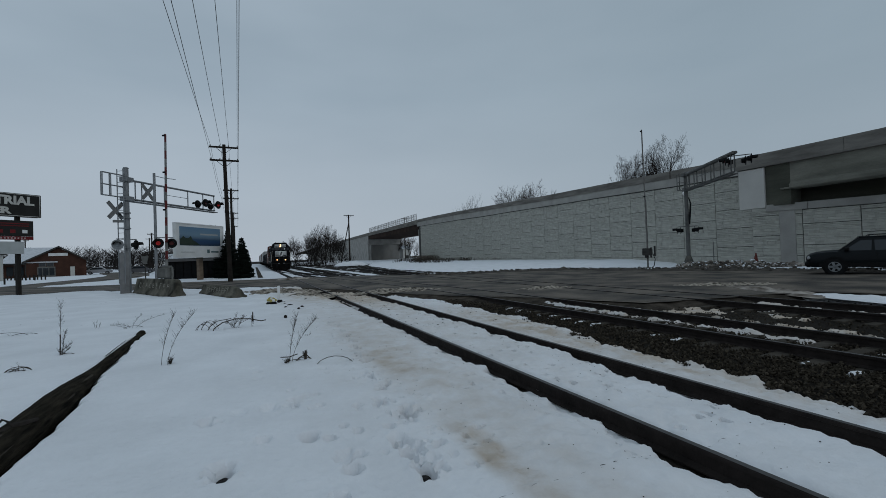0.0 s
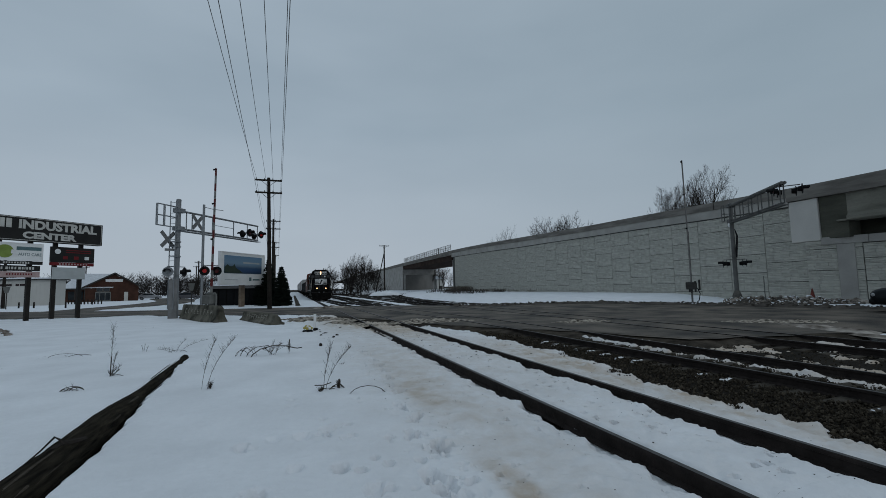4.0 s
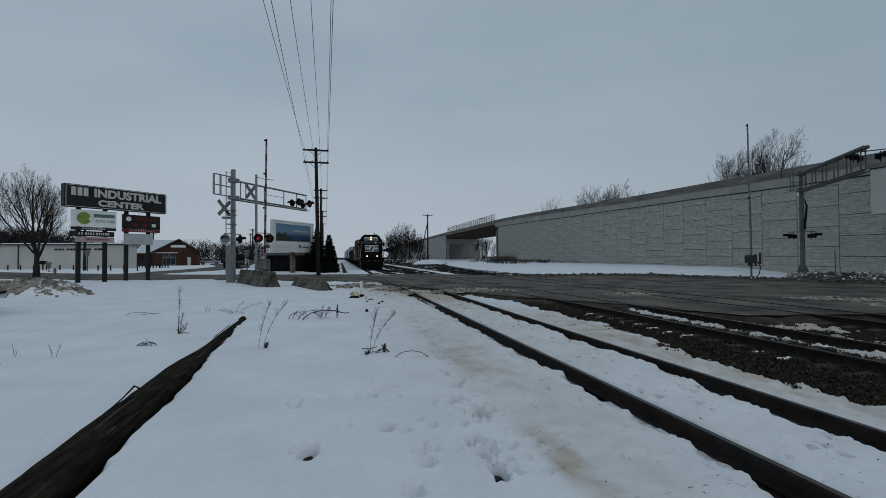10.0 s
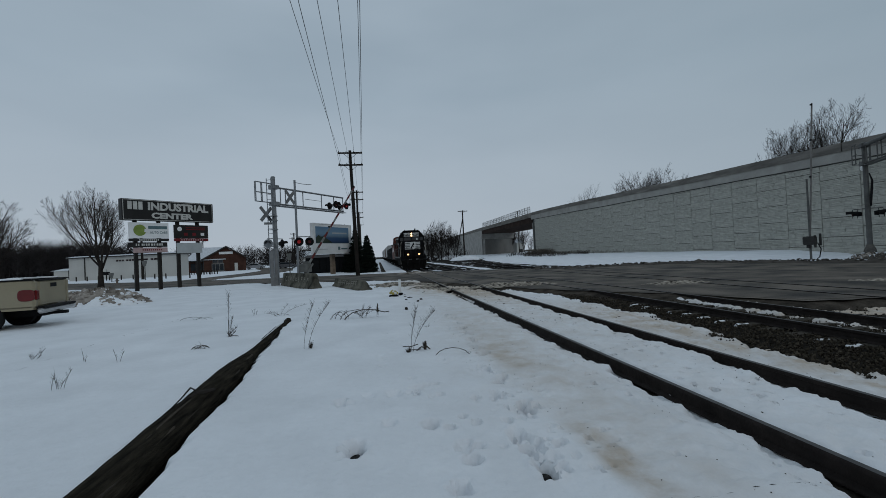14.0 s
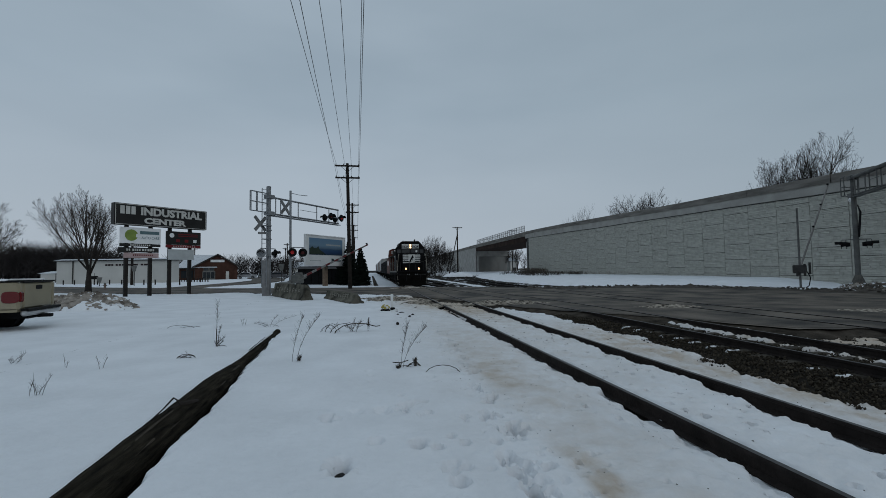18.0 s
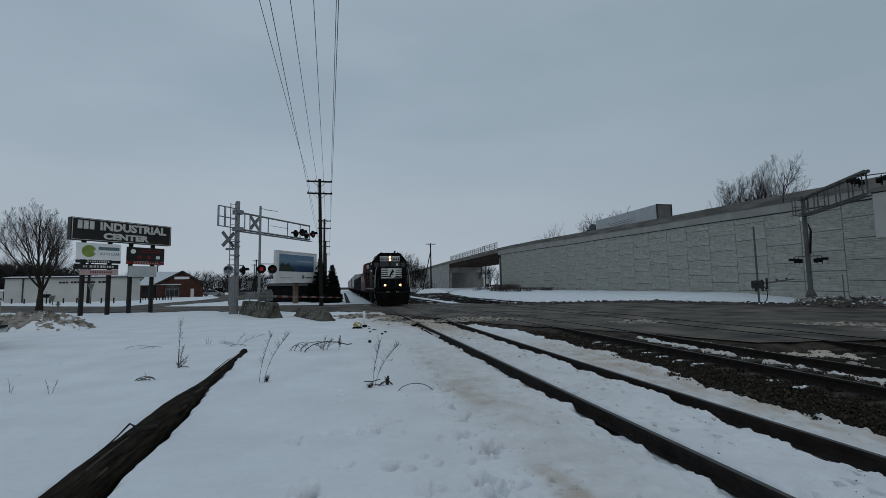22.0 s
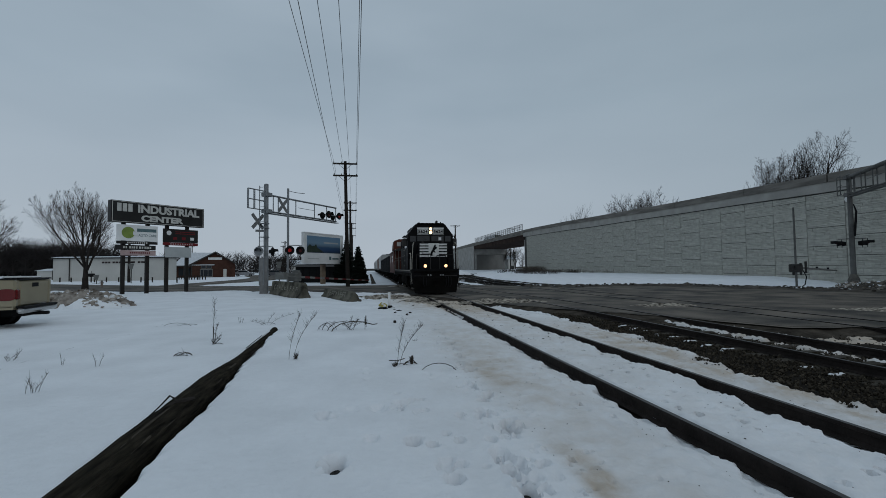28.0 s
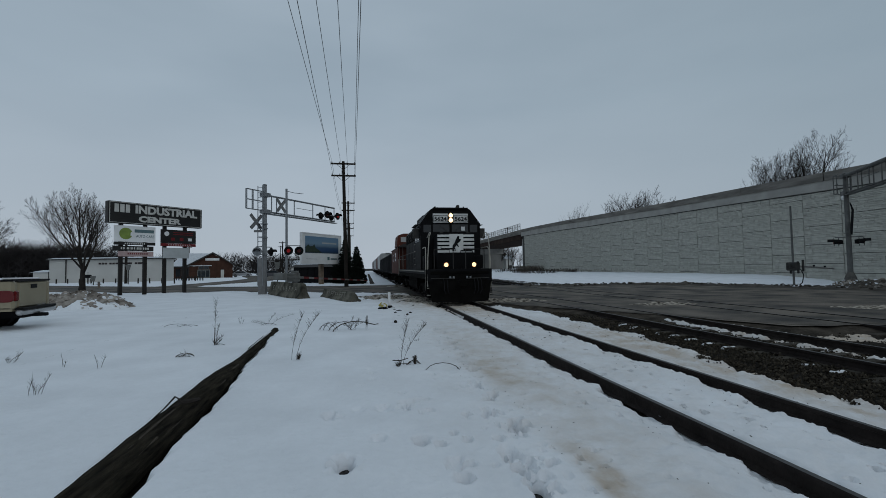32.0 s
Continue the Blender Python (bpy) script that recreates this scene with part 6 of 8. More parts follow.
def hopper(y, material, label):
    t = thing("hopper_car", label, "freight car", pose(3.95, y, 0), group="freight cars")
    L = 17.0
    car_base(t, L)
    part("body", Geo().prism([(-1.5, 1.5), (1.5, 1.5), (1.55, 3.9), (1.2, 4.35), (-1.2, 4.35), (-1.55, 3.9)], 0.6, L - 0.6, "y"), material, t)
    part("hopper_bay", Geo().prism([(-1.3, 1.5), (1.3, 1.5), (0.6, 0.6), (-0.6, 0.6)], 4.5, L - 4.5, "y"), material, t)
    part("running_board", Geo().box(-0.4, 0.3, 4.36, 0.4, L - 0.3, 4.42), M_DARKSTEEL, t)
    part("ladder", Geo().pipe([(-1.45, 0.5, 1.2), (-1.45, 0.5, 4.2)], 0.025).pipe([(-1.1, 0.5, 1.2), (-1.1, 0.5, 4.2)], 0.025), M_STEEL, t)
    return t


loco = locomotive()
TRAIN = [(loco, 0.0), (caboose(90), 18.3), (gondola(100), 29.4), (gondola(120), 46.2), (hopper(140, M_HOPPER, "light grey covered hopper car"), 63.0)]
for k in range(5):
    TRAIN.append((hopper(160 + 20 * k, M_HOPPER if k % 3 else M_BOXCAR, "covered hopper car, faded" if k % 3 else "brown covered hopper car"), 80.3 + 17.3 * k))
HEADLIGHT_AT = 3.5
TRAIN_ROWS = [(0, 74.3), (2, 70.4), (4, 66.7), (6, 63.1), (8, 59.6), (10, 56.2), (12, 52.9), (14, 49.6), (16, 46.5), (18, 43.3), (20, 40.2), (22, 37.1), (24, 33.9), (26, 30.7), (28, 27.4), (30, 23.9), (32, 20.3)]


def motions():
    for ob, back in TRAIN:
        walk(ob, [(t, pose(3.95, y - HEADLIGHT_AT + back, 0)) for t, y in TRAIN_ROWS])
    for ob, rows in MOVERS:
        walk(ob, rows)



utility_pole(-0.4, -25.8, 11.4, 0.0, ((11.2, 1.75), (10.1, 1.75)), "tall dark wooden utility pole with two crossarms")

# ---- log beside the path ----
M_LOG = mat("rotten_dark_timber", (0.038, 0.032, 0.023), 0.98, vary=0.6, scale=5.0, bump=1.0, bump_scale=26.0, dark=(0.008, 0.007, 0.006), sheen=0.04)
stretch(M_LOG, (5.0, 0.5, 5.0))
M_SPLIT = mat("split_brown_wood", (0.058, 0.046, 0.034), 0.95, vary=0.4, scale=6.0, bump=0.5)
log = thing("fallen_pole", "long rotten dark wooden pole half sunk in the snow", "log")
g = Geo()
n, k = 150, 18
for i in range(n + 1):
    q = i / n
    cx, cy = LOG_A[0] + (LOG_B[0] - LOG_A[0]) * q, LOG_A[1] + (LOG_B[1] - LOG_A[1]) * q
    r = log_radius(q)
    for j in range(k):
        a = 2 * math.pi * j / k
        rr = r * (1 + 0.05 * nz(j * 0.9, cy * 0.35, 1.0, 5.0) + 0.10 * nz(j * 2.1, cy * 0.5, 1.0, 9.0) + 0.05 * nz(j * 3.1, cy * 5.0, 1.0, 3.0))
        g.v.append((cx + rr * math.cos(a), cy, -0.035 + 0.055 * q + rr * math.sin(a)))
for i in range(n):
    for j in range(k):
        g.f.append((i * k + j, i * k + (j + 1) % k, (i + 1) * k + (j + 1) % k, (i + 1) * k + j))
g.f += [tuple(range(k)), tuple(n * k + j for j in range(k - 1, -1, -1))]
part("trunk", g, M_LOG, log, smooth=True)
for y0, y1, side_x, lift in ((1.8, 4.4, 0.115, 0.105), (4.2, 6.6, 0.13, 0.075), (2.6, 5.2, 0.02, 0.145), (5.4, 7.6, 0.08, 0.095)):
    pts = []
    for i in range(9):
        ya = y0 + (y1 - y0) * i / 8
        pts.append((LOG_A[0] + (LOG_B[0] - LOG_A[0]) * (ya - LOG_A[1]) / 10.3 + side_x, ya, lift - 0.02 + 0.01 * math.sin(3 * ya)))
    part("splinter", Geo().pipe(pts, 0.016, 5), M_SPLIT, log, "long split along the grain")
part("stub", Geo().pipe([(-2.27, 5.02, 0.08), (-2.22, 5.14, 0.14), (-2.17, 5.28, 0.22), (-2.11, 5.24, 0.20), (-2.06, 5.2, 0.16)], [0.007, 0.008, 0.011, 0.010, 0.008], 6), M_BARK, log, "bent broken twig")
part("stub", Geo().pipe([(-2.20, 5.0, 0.09), (-2.10, 5.3, 0.14), (-2.0, 5.5, 0.12)], [0.03, 0.035, 0.02], 6), M_BARK, log)
for a, b, r in (((-2.15, 8.6, 0.05), (-1.98, 8.8, 0.16), 0.010), ((-2.40, 9.2, 0.05), (-2.25, 9.8, 0.20), 0.009)):
    part("stub", Geo().tube(a, b, r, r * 0.4, 6), M_BARK, log)

# ---- dry weeds ----
M_WEED = mat("dry_weed_stalk", (0.055, 0.045, 0.036), 0.9, vary=0.4, scale=6.0)
rd = random.Random(21)


def stalk(geo, x, y, z, h, lean, turn, r, twigs):
    """A bent dry stalk with short side twigs."""
    pts = []
    for i in range(7):
        q = i / 6
        d = lean * q ** 1.7 * h
        pts.append(Vector((x + d * math.cos(turn), y + d * math.sin(turn), z + h * q * (1 - 0.25 * lean * q))))
    for a, b in zip(pts, pts[1:]):
        geo.tube(a, b, r, r * 0.8, 4, False)
    tall = h > 0.6
    for _ in range(twigs * 2):
        i = rd.choice((2, 3, 4, 4, 5, 5, 5)) if tall else rd.randint(2, 5)
        p = pts[i].lerp(pts[i + 1], rd.random())
        a = rd.uniform(0, 6.28)
        L = rd.uniform(0.03, 0.13 if tall else 0.085)
        geo.tube(p, p + Vector((0.55 * L * math.cos(a), 0.55 * L * math.sin(a), L * rd.uniform(0.6, 1.2))), r * 0.45, r * 0.25, 3, False)


def arch(geo, x, y, w, h, turn, r):
    pts = []
    for i in range(9):
        a = math.pi * i / 8
        u = w * 0.5 * (1 - math.cos(a)) - w / 2
        pts.append(Vector((x + u * math.cos(turn), y + u * math.sin(turn), -0.02 + h * math.sin(a))))
    for a, b in zip(pts, pts[1:]):
        geo.tube(a, b, r, r, 4, False)


def weed(x, y, stalks, h, lean, twigs, label, arches=(), stems=(), boughs=()):
    """stalks of chance, then single stems as (offset, height, lean, direction)."""
    t = thing("dry_weed", label, "weed", group="dry weeds")
    g = Geo()
    for dx, hh, ln, az in stems:
        stalk(g, x + dx, y, -0.03, hh, ln, math.radians(az), 0.0036, twigs)
    for k in range(stalks):
        stalk(g, x + rd.gauss(0, 0.05), y + rd.gauss(0, 0.05), -0.03, h * rd.uniform(0.45, 1.0), lean * rd.uniform(0.3, 1.4), rd.uniform(-0.6, 1.2) if k % 3 else rd.uniform(2.2, 3.6), 0.0034, twigs)
    for w, hh, dx in arches:
        arch(g, x + dx, y, w, hh, rd.uniform(-0.3, 0.3), 0.005)
    for r, pts in boughs:
        g.pipe([(x + a, y + b, c) for a, b, c in pts], r, 6)
    part("stem", g, M_WEED, t, kind="stuff")


weed(-3.20, 9.75, 3, 0.34, 0.5, 26, "bushy upright dry weed in the snow", ((0.3, 0.1, 0.1),), ((0, 1.0, 0.03, 10), (0.03, 0.52, 0.10, 20)), ((0.010, ((0, 0, -0.05), (0.005, 0, 0.2), (0.01, 0, 0.42))),))
weed(-3.74, 13.54, 3, 0.28, 0.3, 6, "small dry weed stub in snow")
weed(-2.8, 12.95, 4, 0.55, 1.1, 12, "bent dry weed by the log end", ((0.5, 0.12, 0.0),))
weed(-3.36, 8.68, 1, 0.12, 0.5, 2, "low arched dead grass tuft", ((0.36, 0.13, 0), (0.30, 0.11, 0.03), (0.34, 0.08, -0.02), (0.22, 0.12, 0.06), (0.20, 0.10, -0.07)), ((-0.08, 0.14, 0.3, 0), (0.0, 0.15, 0.2, 90), (0.09, 0.14, 0.3, 180)))
weed(-1.31, 8.03, 2, 0.12, 0.3, 30, "tall thin leaning dry weed", (), ((-0.08, 0.88, 0.22, 20), (0.0, 0.92, 0.42, 5), (0.05, 0.12, 0.1, 0)))
weed(-0.44, 11.42, 8, 0.42, 0.9, 14, "low tangled dry brush in snow", ((0.42, 0.24, -0.62), (0.30, 0.20, -0.70), (0.36, 0.27, -0.55)), ((0.34, 0.32, 0.05, 90), (0.36, 0.26, 0.1, 0), (-0.75, 0.28, 0.5, 0), (-0.6, 0.30, 0.6, 10), (-0.05, 0.42, 0.2, 20), (0.05, 0.36, 0.4, 0)), ((0.013, ((-0.50, -0.35, -0.05), (-0.44, -0.30, 0.10), (-0.28, -0.18, 0.20), (-0.02, -0.05, 0.25), (0.28, 0.0, 0.22), (0.55, 0.05, 0.14), (0.66, 0.08, 0.15))), (0.008, ((-0.62, -0.2, -0.05), (-0.55, -0.15, 0.12), (-0.38, -0.1, 0.24), (-0.1, 0, 0.26))), (0.014, ((0.36, 0.0, 0.15), (0.37, 0.0, 0.38)))))
weed(0.45, 7.04, 2, 0.16, 0.5, 34, "feathery dry weed with a dark stub", ((0.36, 0.08, 0.05), (0.3, 0.1, 0.2)), ((0.0, 0.78, 0.16, 15), (0.03, 0.80, 0.5, 5), (0.22, 0.17, 0.05, 90), (0.23, 0.15, 0.05, 0)), ((0.016, ((0.24, 0, 0.02), (0.24, 0, 0.18))), (0.009, ((0.05, 0, -0.03), (0.14, 0, 0.08), (0.24, 0, 0.12), (0.38, -0.03, -0.02))), (0.008, ((-0.13, 0, 0.12), (0.0, 0, 0.11), (0.12, 0.05, 0.13)))))
weed(1.05, 6.54, 1, 0.08, 0.4, 1, "single dry stem bowed into the snow", ((0.56, 0.17, 0),), ((0.25, 0.10, 0.3, 180), (0.27, 0.08, 0.2, 20)))
weed(-4.34, 6.57, 5, 0.36, 0.4, 5, "short dry stalk clump in snow")
weed(-4.46, 8.19, 2, 0.32, 0.6, 3, "thin dry stalks in snow")
weed(-5.2, 8.4, 2, 0.28, 0.3, 2, "thin dry stalks in snow")
weed(-6.28, 8.95, 5, 0.3, 0.7, 5, "thin dry stalks in snow")
weed(-7.0, 8.6, 4, 0.3, 0.6, 5, "thin dry stalks in snow")
weed(0.97, 9.16, 3, 0.2, 0.5, 3, "small dry weed stub in snow")
weed(-5.4, 13.59, 1, 0.1, 0.4, 1, "low arched dead stems in snow", ((0.9, 0.12, 0), (0.6, 0.08, 0.3)))
weed(-3.6, 4.1, 3, 0.25, 0.6, 4, "short dry stalk clump in snow")
g = Geo()
for k in range(900):
    y = rd.uniform(87, 101) if k % 4 else rd.uniform(58, 86)
    x = 37.4 - 0.25 - abs(rd.gauss(0, 0.9))
    stalk(g, x, y, snow_height(x, y) - 0.05, rd.uniform(0.4, 1.5) * (1 if k % 4 else 0.45), rd.uniform(0.1, 0.8), rd.uniform(0, 6.28), 0.012, 2)
tagged(part("dry_brush", g, mat("dry_brush_stems", (0.17, 0.14, 0.11), 0.95, vary=0.4, scale=3.0)), "thin brown dry brush along the foot of the wall", "brush", kind="stuff")
rd2 = random.Random(8)
g = Geo()
clumps = [(rd2.uniform(46, 84), rd2.uniform(1.0, 9.0)) for _ in range(36)] + [(rd2.uniform(66, 82), rd2.uniform(0.5, 3.0)) for _ in range(14)]
for k in range(1100):
    s, o = clumps[k % len(clumps)]
    s, o = s + rd2.gauss(0, 1.1), max(0.3, o + rd2.gauss(0, 0.5))
    p = WALL @ Vector((s, o, 0))
    z = snow_height(p.x, p.y)
    h = rd2.uniform(0.25, 0.75) * (1.8 if s > 67 and o < 3 else 1)
    stalk(g, p.x, p.y, z - 0.05, h, rd2.uniform(0.1, 0.7), rd2.uniform(0, 6.28), 0.022, 4)
tagged(part("dry_grass", g, M_WEED), "scattered dry grass and brush under the wall", "dry grass", kind="stuff")

# ---- trees ----
def bare_tree(name, x, y, h, spread, seed, label, trunk_r=0.22, depth=5, fork=0.2, group="bare trees", min_r=0.010, limbs_n=7, lean=0.0, rise=1.0):
    """A leafless tree: a short trunk, limbs that sweep upward, and branches along each of them down to fine twigs."""
    r = random.Random(seed)
    t = thing(name, label, "tree", pose(x, y, -0.1), group)
    limbs, twigs = Geo(), Geo()
    kids = (0, 8, 6, 4, 4, 0)
    lift = (0.0, 0.09, 0.10, 0.10, 0.10, 0.08)

    def grow(p, d, length, rad, lev):
        n = (6, 7, 5, 4, 3, 2)[lev]
        pts, ways = [p], [d]
        for i in range(n):
            d = (d + Vector((r.gauss(0, 0.09), r.gauss(0, 0.09), r.gauss(0, 0.05) + rise * lift[lev]))).normalized()
            p = p + d * (length / n)
            pts.append(p)
            ways.append(d)
        radii = [max(min_r * (1.0 if lev < 4 else 0.8), rad * (1 - 0.72 * i / n)) for i in range(n + 1)]
        (limbs if lev < 3 else twigs).pipe(pts, radii, (8, 7, 5, 4, 3, 3)[lev])
        if lev >= depth:
            return
        for k in range(kids[lev]):
            f = 0.22 + 0.76 * (k + r.random()) / kids[lev]
            i = min(n - 1, int(f * n))
            q = pts[i].lerp(pts[i + 1], f * n - i)
            w = ways[i + 1]
            side = Matrix.Rotation(2.4 * k + r.uniform(-0.5, 0.5), 3, w) @ w.orthogonal().normalized()
            tilt = r.uniform(0.42, 0.82)
            nd = w * math.cos(tilt) + side * math.sin(tilt)
            nd.z += 0.08
            grow(q, nd.normalized(), length * (0.66 - 0.36 * f) * r.uniform(0.75, 1.25), radii[i] * 0.58, lev + 1)

    base = h * fork
    limbs.pipe([(0, 0, 0), (0, 0, 0.15), (0.02, 0.01, base * 0.5), (0.05, 0, base * 1.05)], [trunk_r * 1.4, trunk_r * 1.12, trunk_r, trunk_r * 0.9], 10)
    for k in range(limbs_n):
        a = 6.283 * k / limbs_n + r.uniform(-0.35, 0.35)
        tilt = 0.10 if k == 0 else (0.34 + 0.62 * ((k * 3) % limbs_n) / limbs_n) * min(1.15, spread + 0.15)
        d = Vector((math.sin(tilt) * math.cos(a), math.sin(tilt) * math.sin(a), math.cos(tilt)))
        grow(Vector((0.04, 0, base * r.uniform(0.80, 1.04))), d, h * r.uniform(0.60, 0.74) * (1.0 - 0.14 * tilt), trunk_r * (0.66 if k == 0 else r.uniform(0.38, 0.54)), 1)
    top = max(v[2] for v in twigs.v)
    reach = sorted(math.hypot(v[0], v[1]) for v in twigs.v)[int(0.98 * len(twigs.v))]
    kz, kr = h / top, 0.42 * h * spread / reach
    for g in (limbs, twigs):
        g.v = [(a * (1 + (kr - 1) * min(1.0, c / base)) + lean * max(0.0, c - base) / h, b * (1 + (kr - 1) * min(1.0, c / base)), c * kz) for a, b, c in g.v]
    part("trunk", limbs, M_BARK, t, smooth=True)
    part("crown", twigs, M_BARK, t, "fine bare twigs", kind="stuff")
    return t


bare_tree("bare_tree", -24.2, 42.2, 9.8, 0.84, 3, "leafless spreading tree with upswept limbs", 0.25, 5, 0.2, min_r=0.0075, lean=-1.3)
bare_tree("bare_tree", -36.5, 47.0, 9.2, 1.2, 14, "leafless tree with drooping outer twigs", 0.24, 5, 0.2, min_r=0.0075)
bare_tree("bare_tree", 52.2, 43.0, 17.6, 0.60, 5, "tall leafless tree behind the overpass", 0.35, 5, 0.3, min_r=0.011, rise=0.45, limbs_n=9)
bare_tree("bare_tree", 52.6, 47.6, 16.2, 0.56, 6, "tall leafless tree behind the overpass", 0.32, 5, 0.3, min_r=0.011, rise=0.45, limbs_n=9)
bare_tree("bare_tree", 51.2, 72.5, 16.4, 0.95, 9, "leafless tree behind the overpass", 0.3, 4, 0.3, min_r=0.020, rise=0.2)
bare_tree("bare_tree", 51.8, 78.5, 16.6, 0.9, 10, "leafless tree behind the overpass", 0.3, 4, 0.3, min_r=0.020, rise=0.2)
bare_tree("bare_tree", 47.0, 90.0, 15.6, 0.7, 12, "thin leafless tree behind the overpass", 0.2, 3, 0.4)
for i, (x, y, h, w) in enumerate(((17.2, 116, 11.2, 0.85), (19.8, 121, 9.4, 0.8), (13.8, 119, 8.4, 0.9), (10.6, 126, 8.8, 0.8), (15.6, 125, 10.0, 0.8), (22.5, 126, 8.0, 0.8))):
    bare_tree("bare_tree", x, y, h, w, 30 + i, "bushy leafless tree beside the railway", 0.18, 4, 0.12, "trackside trees", min_r=0.016, limbs_n=9, rise=0.5)
g = Geo()
rd = random.Random(52)
for k in range(900):
    x, y = rd.uniform(8.8, 23.5), rd.uniform(108, 132)
    stalk(g, x, y, -0.1, rd.uniform(0.8, 3.8) * (0.6 + 0.6 * nz(x, y, 0.3, 4.0)), rd.uniform(0.05, 0.5), rd.uniform(0, 6.28), 0.022, 5)
tagged(part("trackside_brush", g, M_BARK), "dense brown bare brush beside the railway", "brush", kind="stuff")
for i, (x, y, h) in enumerate(((56.5, 178, 12), (58.8, 186, 13), (60.6, 192, 13), (66.5, 190, 12), (64.0, 196, 13))):
    bare_tree("bare_tree", x, y, h, 0.7, 60 + i, "dark leafless tree beyond the far bridge", 0.3, 3, 0.15, min_r=0.03)
bare_tree("bare_tree", -13.5, 78.0, 5.0, 1.2, 44, "small leafless tree across the road", 0.15, 4, 0.2)

g = Geo()
rd = random.Random(77)
for k in range(830):
    if k < 480:
        x, y, h = rd.uniform(-140, -84), rd.uniform(140, 175), rd.uniform(6, 10.5)
    elif k < 740:
        x, y, h = rd.uniform(-100, -8), rd.uniform(190, 240), rd.uniform(5, 9)
    elif k < 748:
        x, y, h = rd.uniform(6, 32), rd.uniform(125, 200), rd.uniform(4.5, 7.5)
    else:
        x, y, h = rd.uniform(60, 150), rd.uniform(235, 330), rd.uniform(6, 13)
    thick = 1.25 if k < 480 else 1.0
    g.tube((x, y, 0), (x + rd.gauss(0, 0.4), y, h * 0.8), 0.14 * thick, 0.05, 3, False)
    for j in range(22):
        z = h * rd.uniform(0.08, 0.85)
        a = rd.uniform(0, 6.28)
        L = h * rd.uniform(0.12, 0.32)
        e = Vector((x + L * math.cos(a), y + L * math.sin(a), z + L * rd.uniform(0.3, 1.1)))
        g.tube((x, y, z), e, 0.06 * thick, 0.03 * thick, 3, False)
        for q in range(3):
            b = rd.uniform(0, 6.28)
            g.tube(Vector((x, y, z)).lerp(e, 0.4 + 0.2 * q), e + Vector((L * 0.6 * math.cos(b), L * 0.6 * math.sin(b), L * 0.5)), 0.04 * thick, 0.02 * thick, 3, False)
tagged(part("far_woods", g, mat("far_brown_bark", (0.038, 0.034, 0.033), 0.95, sheen=0.05, vary=0.3, scale=0.2)), "far brown leafless woods", "woods", kind="stuff")

M_SPRUCE = mat("dark_spruce_needles", (0.009, 0.013, 0.010), 0.95, sheen=0.05, vary=0.4, scale=2.0)
def spruce(x, y, h, seed, wide=0.3):
    r = random.Random(seed)
    t = thing("spruce", "dark dense evergreen spruce", "tree", pose(x, y, 0), "spruces")
    part("trunk", Geo().tube((0, 0, -0.1), (0, 0, h), 0.12, 0.02, 6), M_BARK, t)
    g = Geo()
    z = 0.12
    while z < h - 0.1:
        q = z / h
        count = 13 if q < 0.7 else 8
        for k in range(count):
            a = 6.283 * (k + r.uniform(-0.3, 0.3)) / count + z * 3.1
            L = h * wide * (1 - q) ** 0.75 * r.uniform(0.5, 1.15) + 0.06
            out = Vector((math.cos(a), math.sin(a), 0))
            side = Vector((-math.sin(a), math.cos(a), 0))
            for j in range(max(2, int(L / 0.11))):
                f = (j + 0.6) / max(2, int(L / 0.11))
                c = out * (L * f) + Vector((0, 0, z - 0.34 * L * f + 0.18 * L * f * f + r.gauss(0, 0.03)))
                w = (0.14 + 0.20 * L * (1 - f)) * r.uniform(0.7, 1.3)
                for sgn in (-1, 1):
                    tip = c + (out * 0.7 + side * sgn).normalized() * w + Vector((0, 0, -0.04))
                    mid = c.lerp(tip, 0.5)
                    g.add([c, mid + out * 0.07, tip, mid - out * 0.07, mid + Vector((0, 0, 0.07)), mid - Vector((0, 0, 0.10))], [(0, 1, 4), (1, 2, 4), (2, 3, 4), (3, 0, 4), (1, 0, 5), (2, 1, 5), (3, 2, 5), (0, 3, 5)])
        z += r.uniform(0.13, 0.2)
    part("needles", g, M_SPRUCE, t)


spruce(-1.05, 46.0, 4.0, 1, 0.27)
spruce(-0.75, 47.6, 3.0, 2, 0.27)
spruce(-2.35, 48.4, 4.9, 3, 0.24)
spruce(-3.2, 51.6, 3.6, 4, 0.3)

# ---- buildings across the road ----
M_SIDING = mat("white_metal_siding", (0.50, 0.49, 0.46), 0.6, vary=0.12, scale=0.3)
M_BRICK = mat("red_brown_brick", (0.062, 0.028, 0.019), 0.9, vary=0.3, scale=1.0, bump=0.5)
M_ROOF = mat("dark_shingle_roof", (0.045, 0.04, 0.038), 0.9, vary=0.3, scale=1.0)
M_ROOF_SNOW = mat("snowy_roof", (0.60, 0.62, 0.65), 0.8, vary=0.15)
M_MAROON = mat("dark_maroon_lettering", (0.022, 0.012, 0.013), 0.6)


